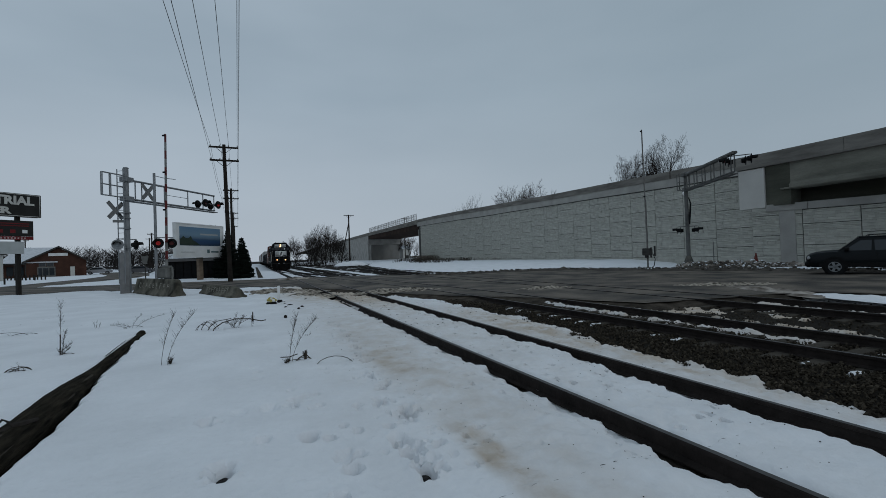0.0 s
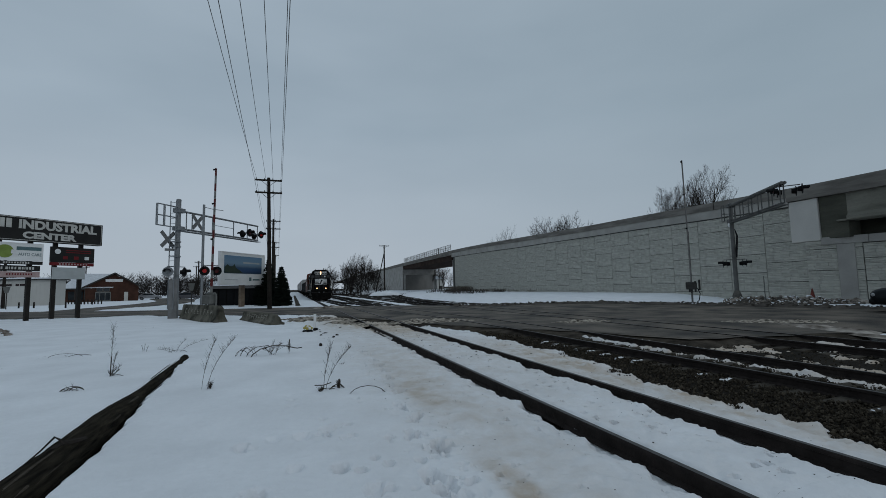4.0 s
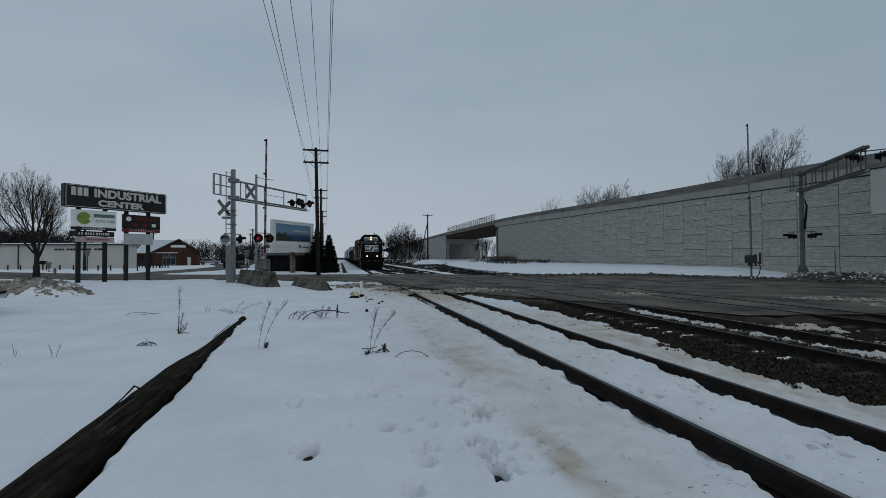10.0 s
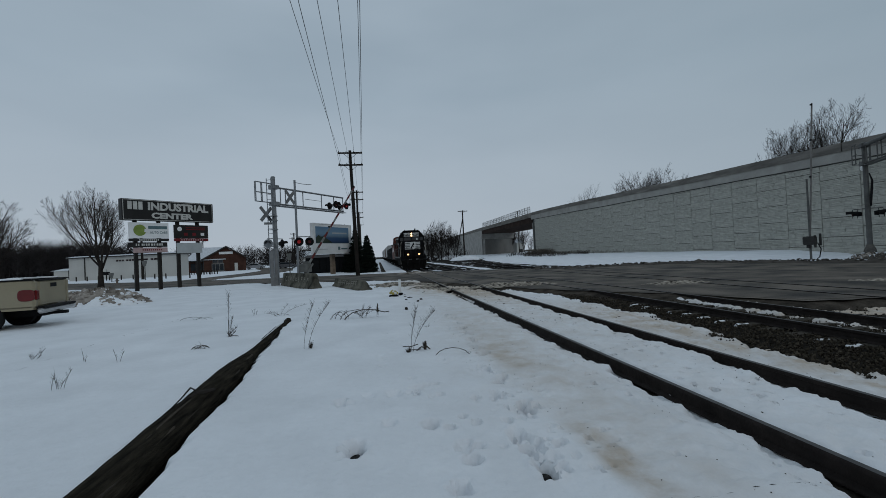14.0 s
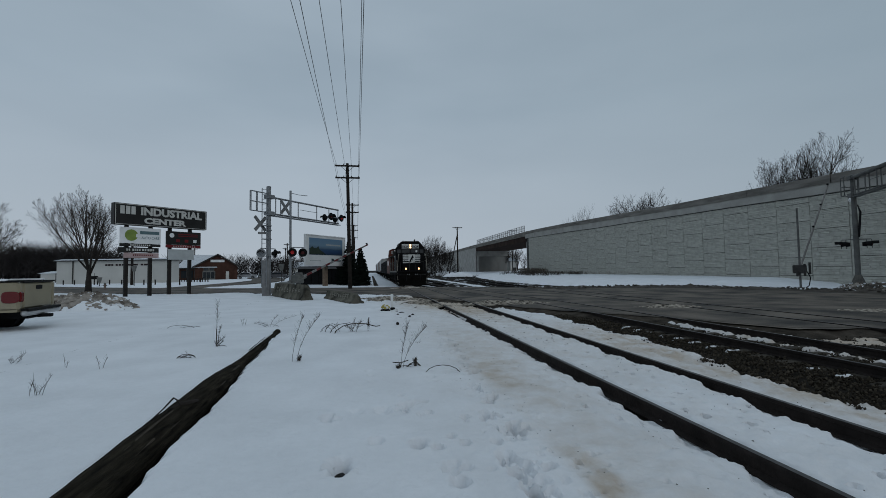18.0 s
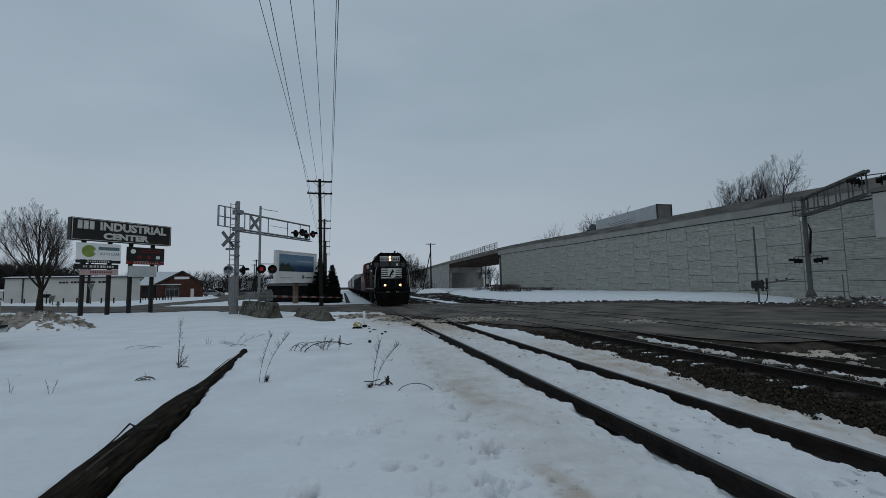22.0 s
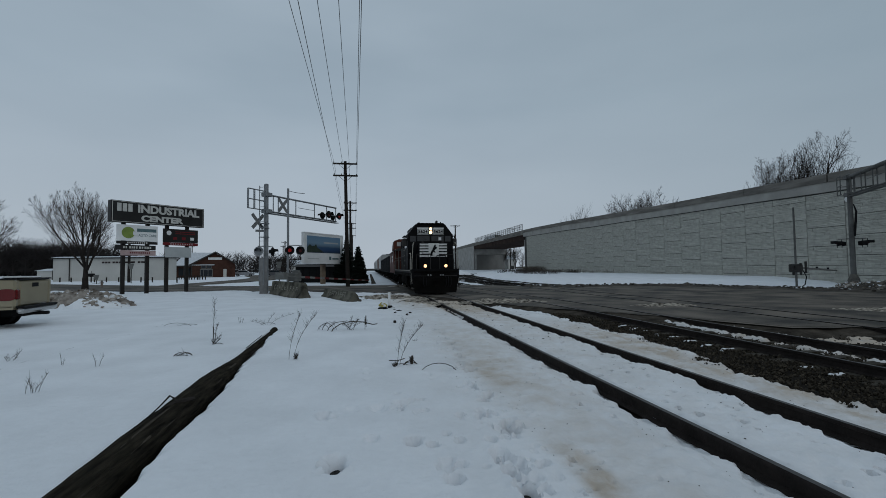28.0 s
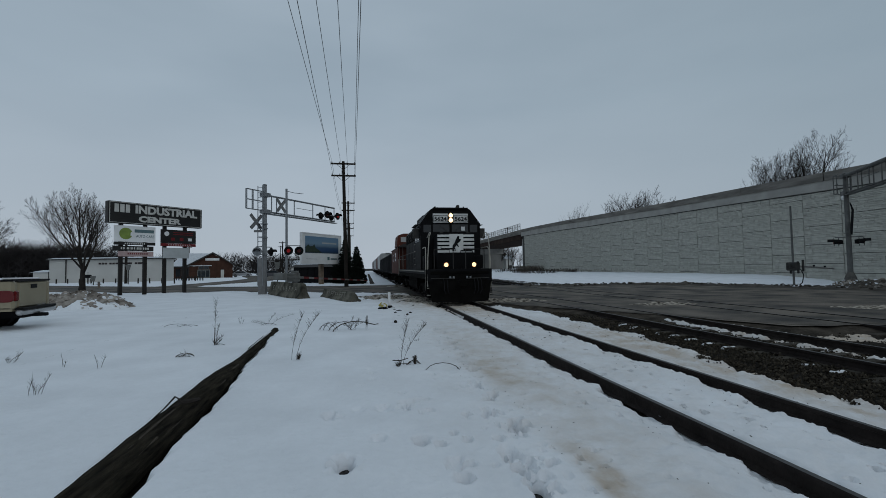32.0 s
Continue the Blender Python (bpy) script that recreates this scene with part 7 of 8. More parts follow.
def white_building():
    t = thing("warehouse", "long low white metal warehouse with a dark eave", "building", pose(-51.8, 82.0, 0, 0, 0, -7))
    w = part("wall", Geo().box(0, 0, -0.3, 18.5, 2.7, 3.85), M_SIDING, t, "white metal siding")
    for k in range(37):
        part("rib", Geo().box(0.25 + k * 0.5, -0.012, 0, 0.29 + k * 0.5, 0, 3.7), M_SIDING, w)
    part("eave", Geo().box(-0.3, -0.35, 3.80, 18.8, 3.0, 3.98), M_DARKSTEEL, t)
    part("roof", Geo().prism([(-0.3, 3.98), (3.0, 3.98), (1.35, 4.2)], -0.3, 18.8, "x"), M_ROOF_SNOW, t, "snowy shallow roof")
    for a, b in ((7.9, 8.25), (8.4, 8.75), (8.9, 9.2), (9.6, 9.95), (10.1, 10.45), (10.6, 13.2), (13.7, 14.1), (14.25, 15.2)):
        part("sign_bar", Geo().box(a, -0.08, 2.98, b, -0.03, 3.26), M_MAROON, t, "plain dark sign bar")
    part("door", Geo().box(-0.06, 0.5, 0, 0.0, 2.3, 3.2), M_DARKSTEEL, t, "dark roller door")
    part("downpipe", Geo().box(2.6, -0.12, 0, 2.75, -0.03, 3.8), M_DARKSTEEL, t)


white_building()


def brick_building():
    t = thing("brick_house", "red brick gabled shop with a snowy porch wing", "building", pose(-38.5, 103.7, 0, 0, 0, 16))
    part("wall", Geo().prism([(0, -0.3), (8.6, -0.3), (8.6, 3.1), (4.6, 5.45), (0, 3.1)], 0, 12, "y"), M_BRICK, t, "red brown brick wall")
    for a, b, run in ((-0.5, 4.6, M_ROOF), (4.6, 9.1, M_ROOF)):
        za, zb = (2.95, 5.85) if a < 0 else (5.85, 2.95)
        part("roof", Geo().prism([(a, za - 0.16), (b, zb - 0.16), (b, zb), (a, za)], -0.6, 12.4, "y"), run, t, "dark shingled roof slope")
        part("fascia", Geo().prism([(a, za - 0.30), (b, zb - 0.30), (b, zb - 0.02), (a, za - 0.02)], -0.66, -0.6, "y"), M_DARKSTEEL, t, "thin dark fascia")
    part("sign_panel", Geo().box(3.1, -0.1, 3.95, 5.9, -0.02, 4.5), M_WHITE, t)
    for x in (1.75, 2.85):
        w = part("window", Geo().box(x, -0.06, 2.0, x + 0.98, -0.01, 2.85), M_GREY_BOX, t)
        part("pane", Geo().box(x + 0.07, -0.08, 2.07, x + 0.91, -0.061, 2.78), M_GLASS, w)
    front = part("shop_front", Geo().box(1.55, -0.10, 0.0, 4.05, -0.01, 1.92), M_GREY_BOX, t, "grey glazed entrance front")
    for x, w in ((1.68, 0.55), (2.33, 0.75), (3.2, 0.72)):
        part("pane", Geo().box(x, -0.12, 0.3, x + w, -0.101, 1.75), M_GLASS, front)
    part("door", Geo().box(6.2, -0.06, 0, 6.85, -0.01, 1.85), M_SIDING, t, "pale door")
    part("wall_lamp", Geo().dome((0.9, -0.08, 2.75), 0.1, 0.1, 0.12, 8, 4, True), M_WHITE, t)
    wing = part("side_wing", Geo().box(-3.2, 1.6, -0.3, 0.0, 10, 2.75), M_BRICK, t, "recessed brick wing behind a porch")
    for x in (-2.7, -1.3):
        part("window", Geo().box(x, 1.54, 0.5, x + 0.9, 1.6, 2.1), M_GLASS, wing)
    for x in (-3.3, -1.6, -0.15):
        part("porch_post", Geo().box(x, 0.0, -0.2, x + 0.14, 0.14, 2.6), M_DARKSTEEL, t)
    part("porch_beam", Geo().box(-3.5, -0.05, 2.45, -0.01, 0.15, 2.75), M_DARKSTEEL, t)
    part("wing_roof", Geo().add([(-3.7, -0.4, 2.72), (4.4, -0.4, 2.72), (4.4, 10.6, 2.72), (-3.7, 10.6, 2.72), (-1.4, 5.0, 5.75), (4.4, 5.0, 5.75)], [(0, 1, 5, 4), (2, 3, 4, 5), (3, 0, 4), (1, 2, 5), (3, 2, 1, 0)]), M_ROOF_SNOW, t, "snowy hipped wing roof")


brick_building()

shed = thing("dark_shed", "low dark shed behind the billboard", "shed", pose(-8.3, 52.0, 0))
part("wall", Geo().box(0, 0, -0.2, 6.1, 5, 1.85), mat("tarred_boards", (0.009, 0.008, 0.008), 0.95, sheen=0.05, vary=0.4, scale=2), shed)
part("roof", Geo().prism([(-0.3, 1.85), (5.3, 1.85), (2.5, 2.2)], -0.2, 6.3, "x"), M_ROOF, shed)
for i in range(8):
    part("board", Geo().box(0.1 + 0.75 * i, -0.05, 0.1, 0.78 + 0.75 * i, 0, 1.8, 0.01), M_BLACK, shed)

# far sheds and parked things along the horizon
for i, (x, y, w, h, m_) in enumerate(((-21.5, 120, 9, 2.6, M_SIDING), (-12.5, 150, 8, 3.2, M_SIDING), (-66, 100, 9, 1.9, M_SIDING), (-29, 170, 14, 3.4, M_BRICK), (63.2, 190, 3.6, 5.0, M_SIDING))):
    t = thing("outbuilding", "small pale distant outbuilding with a snowy roof" if m_ is M_SIDING else "distant brown outbuilding with a snowy roof", "building", pose(x, y, 0), "outbuildings")
    part("wall", Geo().box(0, 0, -0.3, w, 7, h), m_, t)
    part("roof", Geo().prism([(-0.4, h), (7.4, h), (3.5, h + (1.5 if h > 2.5 else 0.45))], -0.4, w + 0.4, "x"), M_ROOF_SNOW, t)
    part("door", Geo().box(w * 0.3, -0.06, 0, w * 0.3 + 1.6, 0, 2.0), M_DARKSTEEL, t)

# fence posts along the far road edge
post_g = Geo().tube((0, 0, -0.2), (0, 0, 0.75), 0.09, 0.09, 8).mesh("bollard", M_POST)
row = [(-25.1 - 2.2 * i, 62.7 + (1.6 if i < 5 else 1.1) * i + (0 if i < 5 else 2.4)) for i in range(11)]
cluster = [(-33.6 + 0.62 * i, 84.8 - 0.53 * i) for i in range(11)]
for i, (x, y) in enumerate(row + cluster + [(-29.6, 79.6), (-28.1, 78.2)]):
    ob = new("bollard", post_g)
    ob.matrix_basis = pose(x, y, 0, 0.8 * ((i * 7) % 5 - 2), 0.6 * ((i * 3) % 5 - 2), 0)
    tagged(ob, "short dark wooden post in the snow", "bollard", "bollards")
for x, y, h, w in ((-30.5, 62.5, 2.6, 0.5), (-34.8, 63, 1.2, 0.5), (-9.0, 46.5, 2.4, 0.35)):
    t = thing("road_sign", "small dark backed road sign on a post", "road sign", pose(x, y, 0, 0, 0, -25), "road signs")
    part("post", Geo().tube((0, 0, -0.2), (0, 0, h), 0.05, 0.05, 6), M_DARKSTEEL, t)
    part("plate", Geo().prism([(-w, h), (w, h), (w * 0.5, h - 0.7), (-w * 0.5, h - 0.7)], -0.06, -0.03, "y"), M_GREY_BOX, t)
for x, y, h in ((-33.0, 67.0, 7.0), (-20, 110, 8.5), (-16.5, 130, 9.0), (-52, 140, 9.0), (-26, 140, 9)):
    utility_pole(x, y, h, 0.0, ((h - 0.3, 0.8),), "distant wooden utility pole")

# ---- vehicles ----
M_CHROME = mat("dull_chrome", (0.50, 0.50, 0.50), 0.3, 0.8, vary=0.15)
def wheel(parent, x, y, r, w, rim=M_STEEL):
    t = part("wheel", Geo().tube((0, -w / 2, 0), (0, w / 2, 0), r, r, 24).tube((0, -w / 2 - 0.012, 0), (0, w / 2 + 0.012, 0), r * 0.93, r * 0.93, 24), M_RUBBER, parent, "black tyre", True, pose(x, y, r))
    out = -1 if y < 0 else 1
    part("rim_well", Geo().tube((0, out * (w / 2 - 0.02), 0), (0, out * (w / 2 + 0.014), 0), r * 0.6, r * 0.64, 20), M_BLACK, t)
    g = Geo().tube((0, out * (w / 2 + 0.014), 0), (0, out * (w / 2 + 0.03), 0), r * 0.18, r * 0.16, 12)
    for k in range(20):
        a, b = 6.2832 * k / 20, 6.2832 * (k + 1) / 20
        g.tube((r * 0.62 * math.cos(a), out * (w / 2 + 0.015), r * 0.62 * math.sin(a)), (r * 0.62 * math.cos(b), out * (w / 2 + 0.015), r * 0.62 * math.sin(b)), 0.018, 0.018, 5)
    for k in range(5):
        a = 6.283 * k / 5
        g.box(0.02, -0.012, -0.05, r * 0.58, 0.012, 0.05, 0, pose(0, out * (w / 2 + 0.018), 0) @ Matrix.Rotation(a, 4, "Y"))
    part("rim", g, rim, t, "silver alloy rim")
    return t


def suv(m, paint):
    """Forward is +x."""
    t = thing("parked_car", "dark green four door utility car with silver wheels", "car", m)
    body = Geo()
    stations = [(-2.40, 0.72, 0.50, 0.95), (-2.34, 0.82, 0.42, 1.06), (-2.15, 0.88, 0.36, 1.10), (-1.0, 0.90, 0.35, 1.12), (0.6, 0.90, 0.35, 1.13), (1.25, 0.90, 0.35, 1.15), (1.7, 0.895, 0.35, 1.12), (2.05, 0.875, 0.35, 1.07), (2.28, 0.83, 0.36, 1.00), (2.40, 0.76, 0.40, 0.92), (2.47, 0.64, 0.46, 0.82)]
    for x, w, lo, top in stations:
        half = [(w * 0.93, lo), (w, lo + 0.18), (w, lo + 0.35), (w * 0.985, top - 0.12), (w * 0.95, top - 0.045), (w * 0.86, top - 0.005), (w * 0.4, top + 0.03)]
        body.v += [(x, y, z) for y, z in half] + [(x, -y, z) for y, z in reversed(half)]
    n = 14
    for i in range(len(stations) - 1):
        body.f += [(n * i + j, n * i + n + j, n * i + n + (j + 1) % n, n * i + (j + 1) % n) for j in range(n)]
    body.f += [tuple(range(n)), tuple(n * (len(stations) - 1) + j for j in range(n - 1, -1, -1))]
    part("body", body, paint, t, "dark green painted body", True)
    cab = Geo()
    lo = [(-2.30, 1.08), (1.30, 1.08)]
    hi = [(-2.12, 1.76), (-1.9, 1.82), (0.35, 1.82), (0.55, 1.74)]
    cab.add([(lo[0][0], -0.86, 1.08), (lo[1][0], -0.86, 1.08), (hi[3][0], -0.68, hi[3][1]), (hi[0][0], -0.68, hi[0][1]), (lo[0][0], 0.86, 1.08), (lo[1][0], 0.86, 1.08), (hi[3][0], 0.68, hi[3][1]), (hi[0][0], 0.68, hi[0][1])],
            [(0, 1, 2, 3), (7, 6, 5, 4), (1, 5, 6, 2), (0, 3, 7, 4), (3, 2, 6, 7), (0, 4, 5, 1)])
    part("cabin", cab, paint, t)
    part("roof", Geo().box(-2.1, -0.68, 1.73, 0.52, 0.68, 1.81, 0.03), paint, t)
    for s in (-1, 1):
        gl = Geo()
        for a, b, c, d in ((1.08, 0.12, 0.46, 0.08), (0.0, -1.0, 0.0, -0.98), (-1.1, -2.1, -1.08, -2.0)):
            gl.add([(a, s * 0.852, 1.14), (b, s * 0.852, 1.14), (d, s * 0.715, 1.62), (c, s * 0.715, 1.62)], [(0, 1, 2, 3)])
            gl.add([(a, s * 0.84, 1.14), (b, s * 0.84, 1.14), (d, s * 0.70, 1.62), (c, s * 0.70, 1.62)], [(3, 2, 1, 0)])
        part("side_window", gl, M_GLASS, t)
        part("roof_rack", Geo().pipe([(-1.7, s * 0.6, 1.80), (-1.6, s * 0.6, 1.88), (0.1, s * 0.6, 1.88), (0.2, s * 0.6, 1.80)], 0.02), M_BLACK, t)
        part("mirror", Geo().box(0.88, s * 0.88, 1.14, 1.06, s * 1.08, 1.30, 0.03), M_BLACK, t)
        for ax in (-0.06, -1.06):
            part("door_line", Geo().box(ax, s * 0.895, 0.45, ax + 0.015, s * 0.906, 1.1), M_BLACK, t)
        part("side_cladding", Geo().box(-2.2, s * 0.88, 0.35, 2.0, s * 0.92, 0.56, 0.01), M_BLACK, t)
        part("headlight", Geo().box(2.24, s * 0.48, 0.72, 2.445, s * 0.80, 0.90, 0.05), M_LAMP, t, "pale clear headlamp")
        part("lamp_bar", Geo().box(2.24, s * 0.46, 0.795, 2.452, s * 0.80, 0.82), M_CHROME, t)
        for ax in (1.42, -1.45):
            part("wheel_arch", Geo().tube((ax, s * 0.86, 0.40), (ax, s * 0.912, 0.40), 0.47, 0.47, 20), M_BLACK, t)
    part("windscreen", Geo().add([(1.27, -0.78, 1.16), (1.27, 0.78, 1.16), (0.62, 0.64, 1.71), (0.62, -0.64, 1.71), (1.22, -0.78, 1.12), (1.22, 0.78, 1.12), (0.57, 0.64, 1.69), (0.57, -0.64, 1.69)], [(0, 1, 2, 3), (7, 6, 5, 4)]), M_GLASS, t)
    part("grille", Geo().box(2.36, -0.46, 0.66, 2.485, 0.46, 0.86, 0.02), M_BLACK, t)
    part("bumper", Geo().box(2.25, -0.80, 0.35, 2.54, 0.80, 0.64, 0.09), M_BLACK, t)
    part("licence_bar", Geo().box(2.55, -0.16, 0.45, 2.56, 0.16, 0.56), M_SIGN_GREY, t)
    for x in (1.42, -1.45):
        for s in (-1, 1):
            wheel(t, x, s * 0.82, 0.37, 0.24)
    return t


M_GREEN_PAINT = mat("dark_green_car_paint", (0.0045, 0.0065, 0.008), 0.4, 0.0, vary=0.15, coat=0.06, sheen=0.12)
M_TAN_PAINT = mat("beige_truck_paint", (0.30, 0.258, 0.175), 0.4, 0.15, vary=0.12, scale=1.2, coat=0.3)
M_LAMP = mat("clear_lamp_lens", (0.30, 0.31, 0.32), 0.15, 0.0, vary=0.2, scale=9.0, coat=0.6)
car_m = pose(0, 0, -0.02, 0, 0, 116)
car_m.translation = Vector((25.9, 11.6, -0.02)) - car_m.to_3x3() @ Vector((1.42, 0.82, 0))
suv(car_m, M_GREEN_PAINT)


M_TAIL = mat("red_tail_lamp", (0.12, 0.007, 0.007), 0.25, vary=0.1, coat=0.4)


def pickup(m):
    """Forward is +x; the origin is under the rear axle."""
    t = thing("parked_pickup", "beige pickup truck with a dented chrome rear bumper", "pickup truck", m)
    bed = part("bed", Geo().box(-1.15, -0.95, 0.62, 1.1, -0.87, 1.42, 0.02).box(-1.15, 0.87, 0.62, 1.1, 0.95, 1.42, 0.02).box(-1.15, -0.95, 0.58, 1.1, 0.95, 0.68).box(1.0, -0.95, 0.6, 1.1, 0.95, 1.42), M_TAN_PAINT, t, "beige truck bed")
    gate_p = part("tailgate", Geo().box(-1.20, -0.74, 0.66, -1.10, 0.74, 1.40, 0.045), M_TAN_PAINT, t, "beige tailgate")
    part("latch", Geo().box(-1.215, -0.16, 1.20, -1.20, 0.16, 1.32, 0.005), M_BLACK, gate_p, "black tailgate latch")
    for a, b, c, d, e in ((-1.18, -0.97, 1.42, 1.1, -0.85), (-1.18, 0.85, 1.42, 1.1, 0.97), (-1.21, -0.76, 1.40, -1.1, 0.76)):
        part("rail_cap", Geo().box(a, b, c, d, e, c + 0.04, 0.01), M_BLACK, t)
    lamp = Geo()
    for i in range(20):
        a = 6.2832 * i / 20
        u, v = math.copysign(abs(math.cos(a)) ** 0.6, math.cos(a)), math.copysign(abs(math.sin(a)) ** 0.6, math.sin(a))
        lamp.v += [(-1.0 + 0.20 * u, 0.93, 1.0 + 0.165 * v), (-1.0 + 0.20 * u, 0.972, 1.0 + 0.165 * v), (-1.0 + 0.17 * u, 0.985, 1.0 + 0.14 * v)]
    lamp.f = [(3 * i + j, 3 * ((i + 1) % 20) + j, 3 * ((i + 1) % 20) + j + 1, 3 * i + j + 1) for i in range(20) for j in (0, 1)] + [tuple(3 * i + 2 for i in range(20)), tuple(3 * i for i in range(19, -1, -1))]
    part("tail_lamp", lamp, M_TAIL, t, "rounded dark red tail lamp")
    part("tail_lamp_back", Geo().box(-1.225, 0.76, 0.86, -1.15, 0.93, 1.15, 0.03), M_TAIL, t, "rounded dark red tail lamp")
    for s in (-1, 1):
        part("corner_panel", Geo().box(-1.19, s * 0.75, 0.62, -0.95, s * 0.955, 1.42, 0.06), M_TAN_PAINT, t)
        part("wheel_arch", Geo().tube((0, s * 0.9, 0.40), (0, s * 0.958, 0.40), 0.47, 0.47, 20), M_BLACK, t)
        part("snow_line", Geo().box(-0.9, s * 0.87, 1.46, 0.4, s * 0.97, 1.51, 0.01), M_SNOW, t, "strip of snow on the bed rail")
    part("bumper", Geo().box(-1.38, -0.93, 0.46, -1.20, 0.93, 0.62, 0.05), M_CHROME, t, "dented chrome rear bumper")
    part("bumper_pad", Geo().box(-1.39, -0.90, 0.60, -1.19, 0.90, 0.67, 0.02), M_BLACK, t, "black bumper step pad")
    part("hitch", Geo().box(-1.55, -0.08, 0.36, -1.2, 0.08, 0.46, 0.02), M_BLACK, t)
    part("frame_rail", Geo().box(-1.2, -0.5, 0.36, 4.0, 0.5, 0.58), M_BLACK, t)
    part("cab", Geo().prism([(1.15, 0.5), (1.15, 1.25), (1.35, 1.85), (2.7, 1.85), (3.3, 1.25), (4.5, 1.15), (4.6, 0.5)], -0.95, 0.95, "y"), M_TAN_PAINT, t, "beige cab")
    part("rear_window", Geo().add([(1.14, -0.7, 1.28), (1.14, 0.7, 1.28), (1.30, 0.62, 1.75), (1.30, -0.62, 1.75), (1.17, -0.7, 1.28), (1.17, 0.7, 1.28), (1.33, 0.62, 1.75), (1.33, -0.62, 1.75)], [(0, 1, 2, 3), (7, 6, 5, 4)]), M_GLASS, t)
    for x in (0, 3.6):
        for s in (-1, 1):
            wheel(t, x, s * 0.82, 0.38, 0.26, M_DARKSTEEL)


truck_m = pose(0, 0, 0, 0, 0, 189)
truck_m.translation = Vector((-9.75, 14.0, -0.02)) - truck_m.to_3x3() @ Vector((-1.2, 0.95, 0))
pickup(truck_m)

# a flatbed truck turning into the side street
def flatbed():
    """Forward is +x; the origin is under the front axle."""
    t = thing("flatbed_truck", "white cab truck with a dark low flatbed", "truck")
    cab = part("cab", Geo().prism([(-1.6, 0.7), (-1.6, 2.35), (-1.45, 2.45), (-0.35, 2.42), (-0.1, 2.2), (0.12, 1.55), (1.0, 1.42), (1.15, 1.2), (1.18, 0.6), (0.6, 0.55), (-0.6, 0.55)], -1.05, 1.05, "y"), M_CABWHITE, t, "white truck cab with a short bonnet")
    for s in (-1, 1):
        part("side_window", Geo().prism([(-1.15, 1.6), (-1.15, 2.2), (-0.42, 2.2), (-0.12, 1.6)], s * 1.05, s * 1.065, "y"), M_GLASS, cab)
        part("fender", Geo().tube((0, s * 0.85, 0.5), (0, s * 1.12, 0.5), 0.62, 0.62, 18), M_CABWHITE, cab)
        part("mirror", Geo().box(-0.05, s * 1.12, 1.6, 0.08, s * 1.32, 2.1, 0.02), M_BLACK, cab)
    part("windscreen", Geo().add([(0.13, -0.9, 1.58), (0.13, 0.9, 1.58), (-0.08, 0.85, 2.2), (-0.08, -0.85, 2.2), (0.08, -0.9, 1.56), (0.08, 0.9, 1.56), (-0.13, 0.85, 2.2), (-0.13, -0.85, 2.2)], [(0, 1, 2, 3), (7, 6, 5, 4), (0, 4, 5, 1), (2, 6, 7, 3)]), M_GLASS, cab)
    part("bumper", Geo().box(1.1, -1.1, 0.42, 1.3, 1.1, 0.72, 0.04), M_DARKSTEEL, t)
    part("headboard", Geo().box(-2.75, -1.15, 1.0, -1.75, 1.15, 2.4, 0.03), M_BLACK, t, "black headboard and tool rack")
    part("bed", Geo().box(-7.3, -1.18, 0.95, -1.75, 1.18, 1.15, 0.02), M_BLACK, t, "dark low flatbed")
    part("side_rail", Geo().box(-7.3, -1.22, 0.80, -2.2, -1.18, 1.25).box(-7.3, 1.18, 0.80, -2.2, 1.22, 1.25), M_DARKSTEEL, t)
    part("chassis", Geo().box(-7.2, -0.5, 0.5, 1.0, 0.5, 0.93), M_BLACK, t)
    part("tool_box", Geo().box(-3.6, -1.15, 0.45, -2.3, -0.7, 0.93, 0.02), M_BLACK, t)
    for x in (0, -4.9, -6.0):
        for s in (-1, 1):
            wheel(t, x, s * 0.98, 0.46, 0.3, M_DARKSTEEL)
    for ob in list(t.children):
        ob.matrix_basis = Matrix.Scale(0.86, 4) @ ob.matrix_basis
    return t


M_CABWHITE = mat("grubby_white_cab_paint", (0.42, 0.43, 0.43), 0.45, vary=0.25, scale=1.5)
hauler = flatbed()
STREET = [(0, -110, 84, -22), (2, -84, 75, -23), (4, -45, 60, -27), (5, -31.5, 53, -20), (5.5, -27.3, 50.6, -6), (6, -24.6, 49.9, 22), (6.5, -23.0, 52.2, 48), (7, -21.7, 54.9, 66), (7.5, -20.4, 58.2, 68), (8, -19.2, 61.6, 68),
          (8.5, -17.7, 64.3, 72), (9, -16.4, 67.2, 78), (9.5, -15.6, 71.0, 82), (10, -15.4, 75.2, 86), (10.5, -15.6, 79.5, 88), (12, -18.5, 92, 102), (16, -25.5, 112, 110), (20, -31, 128, 112), (26, -48, 165, 112), (32, -70, 215, 112)]
MOVERS.append((hauler, [(t, pose(x, y, -0.01 + 0.14 * max(0.0, min(1.0, (y - 53) / 10)) * (x > -28), 0, 0, a)) for t, x, y, a in STREET]))

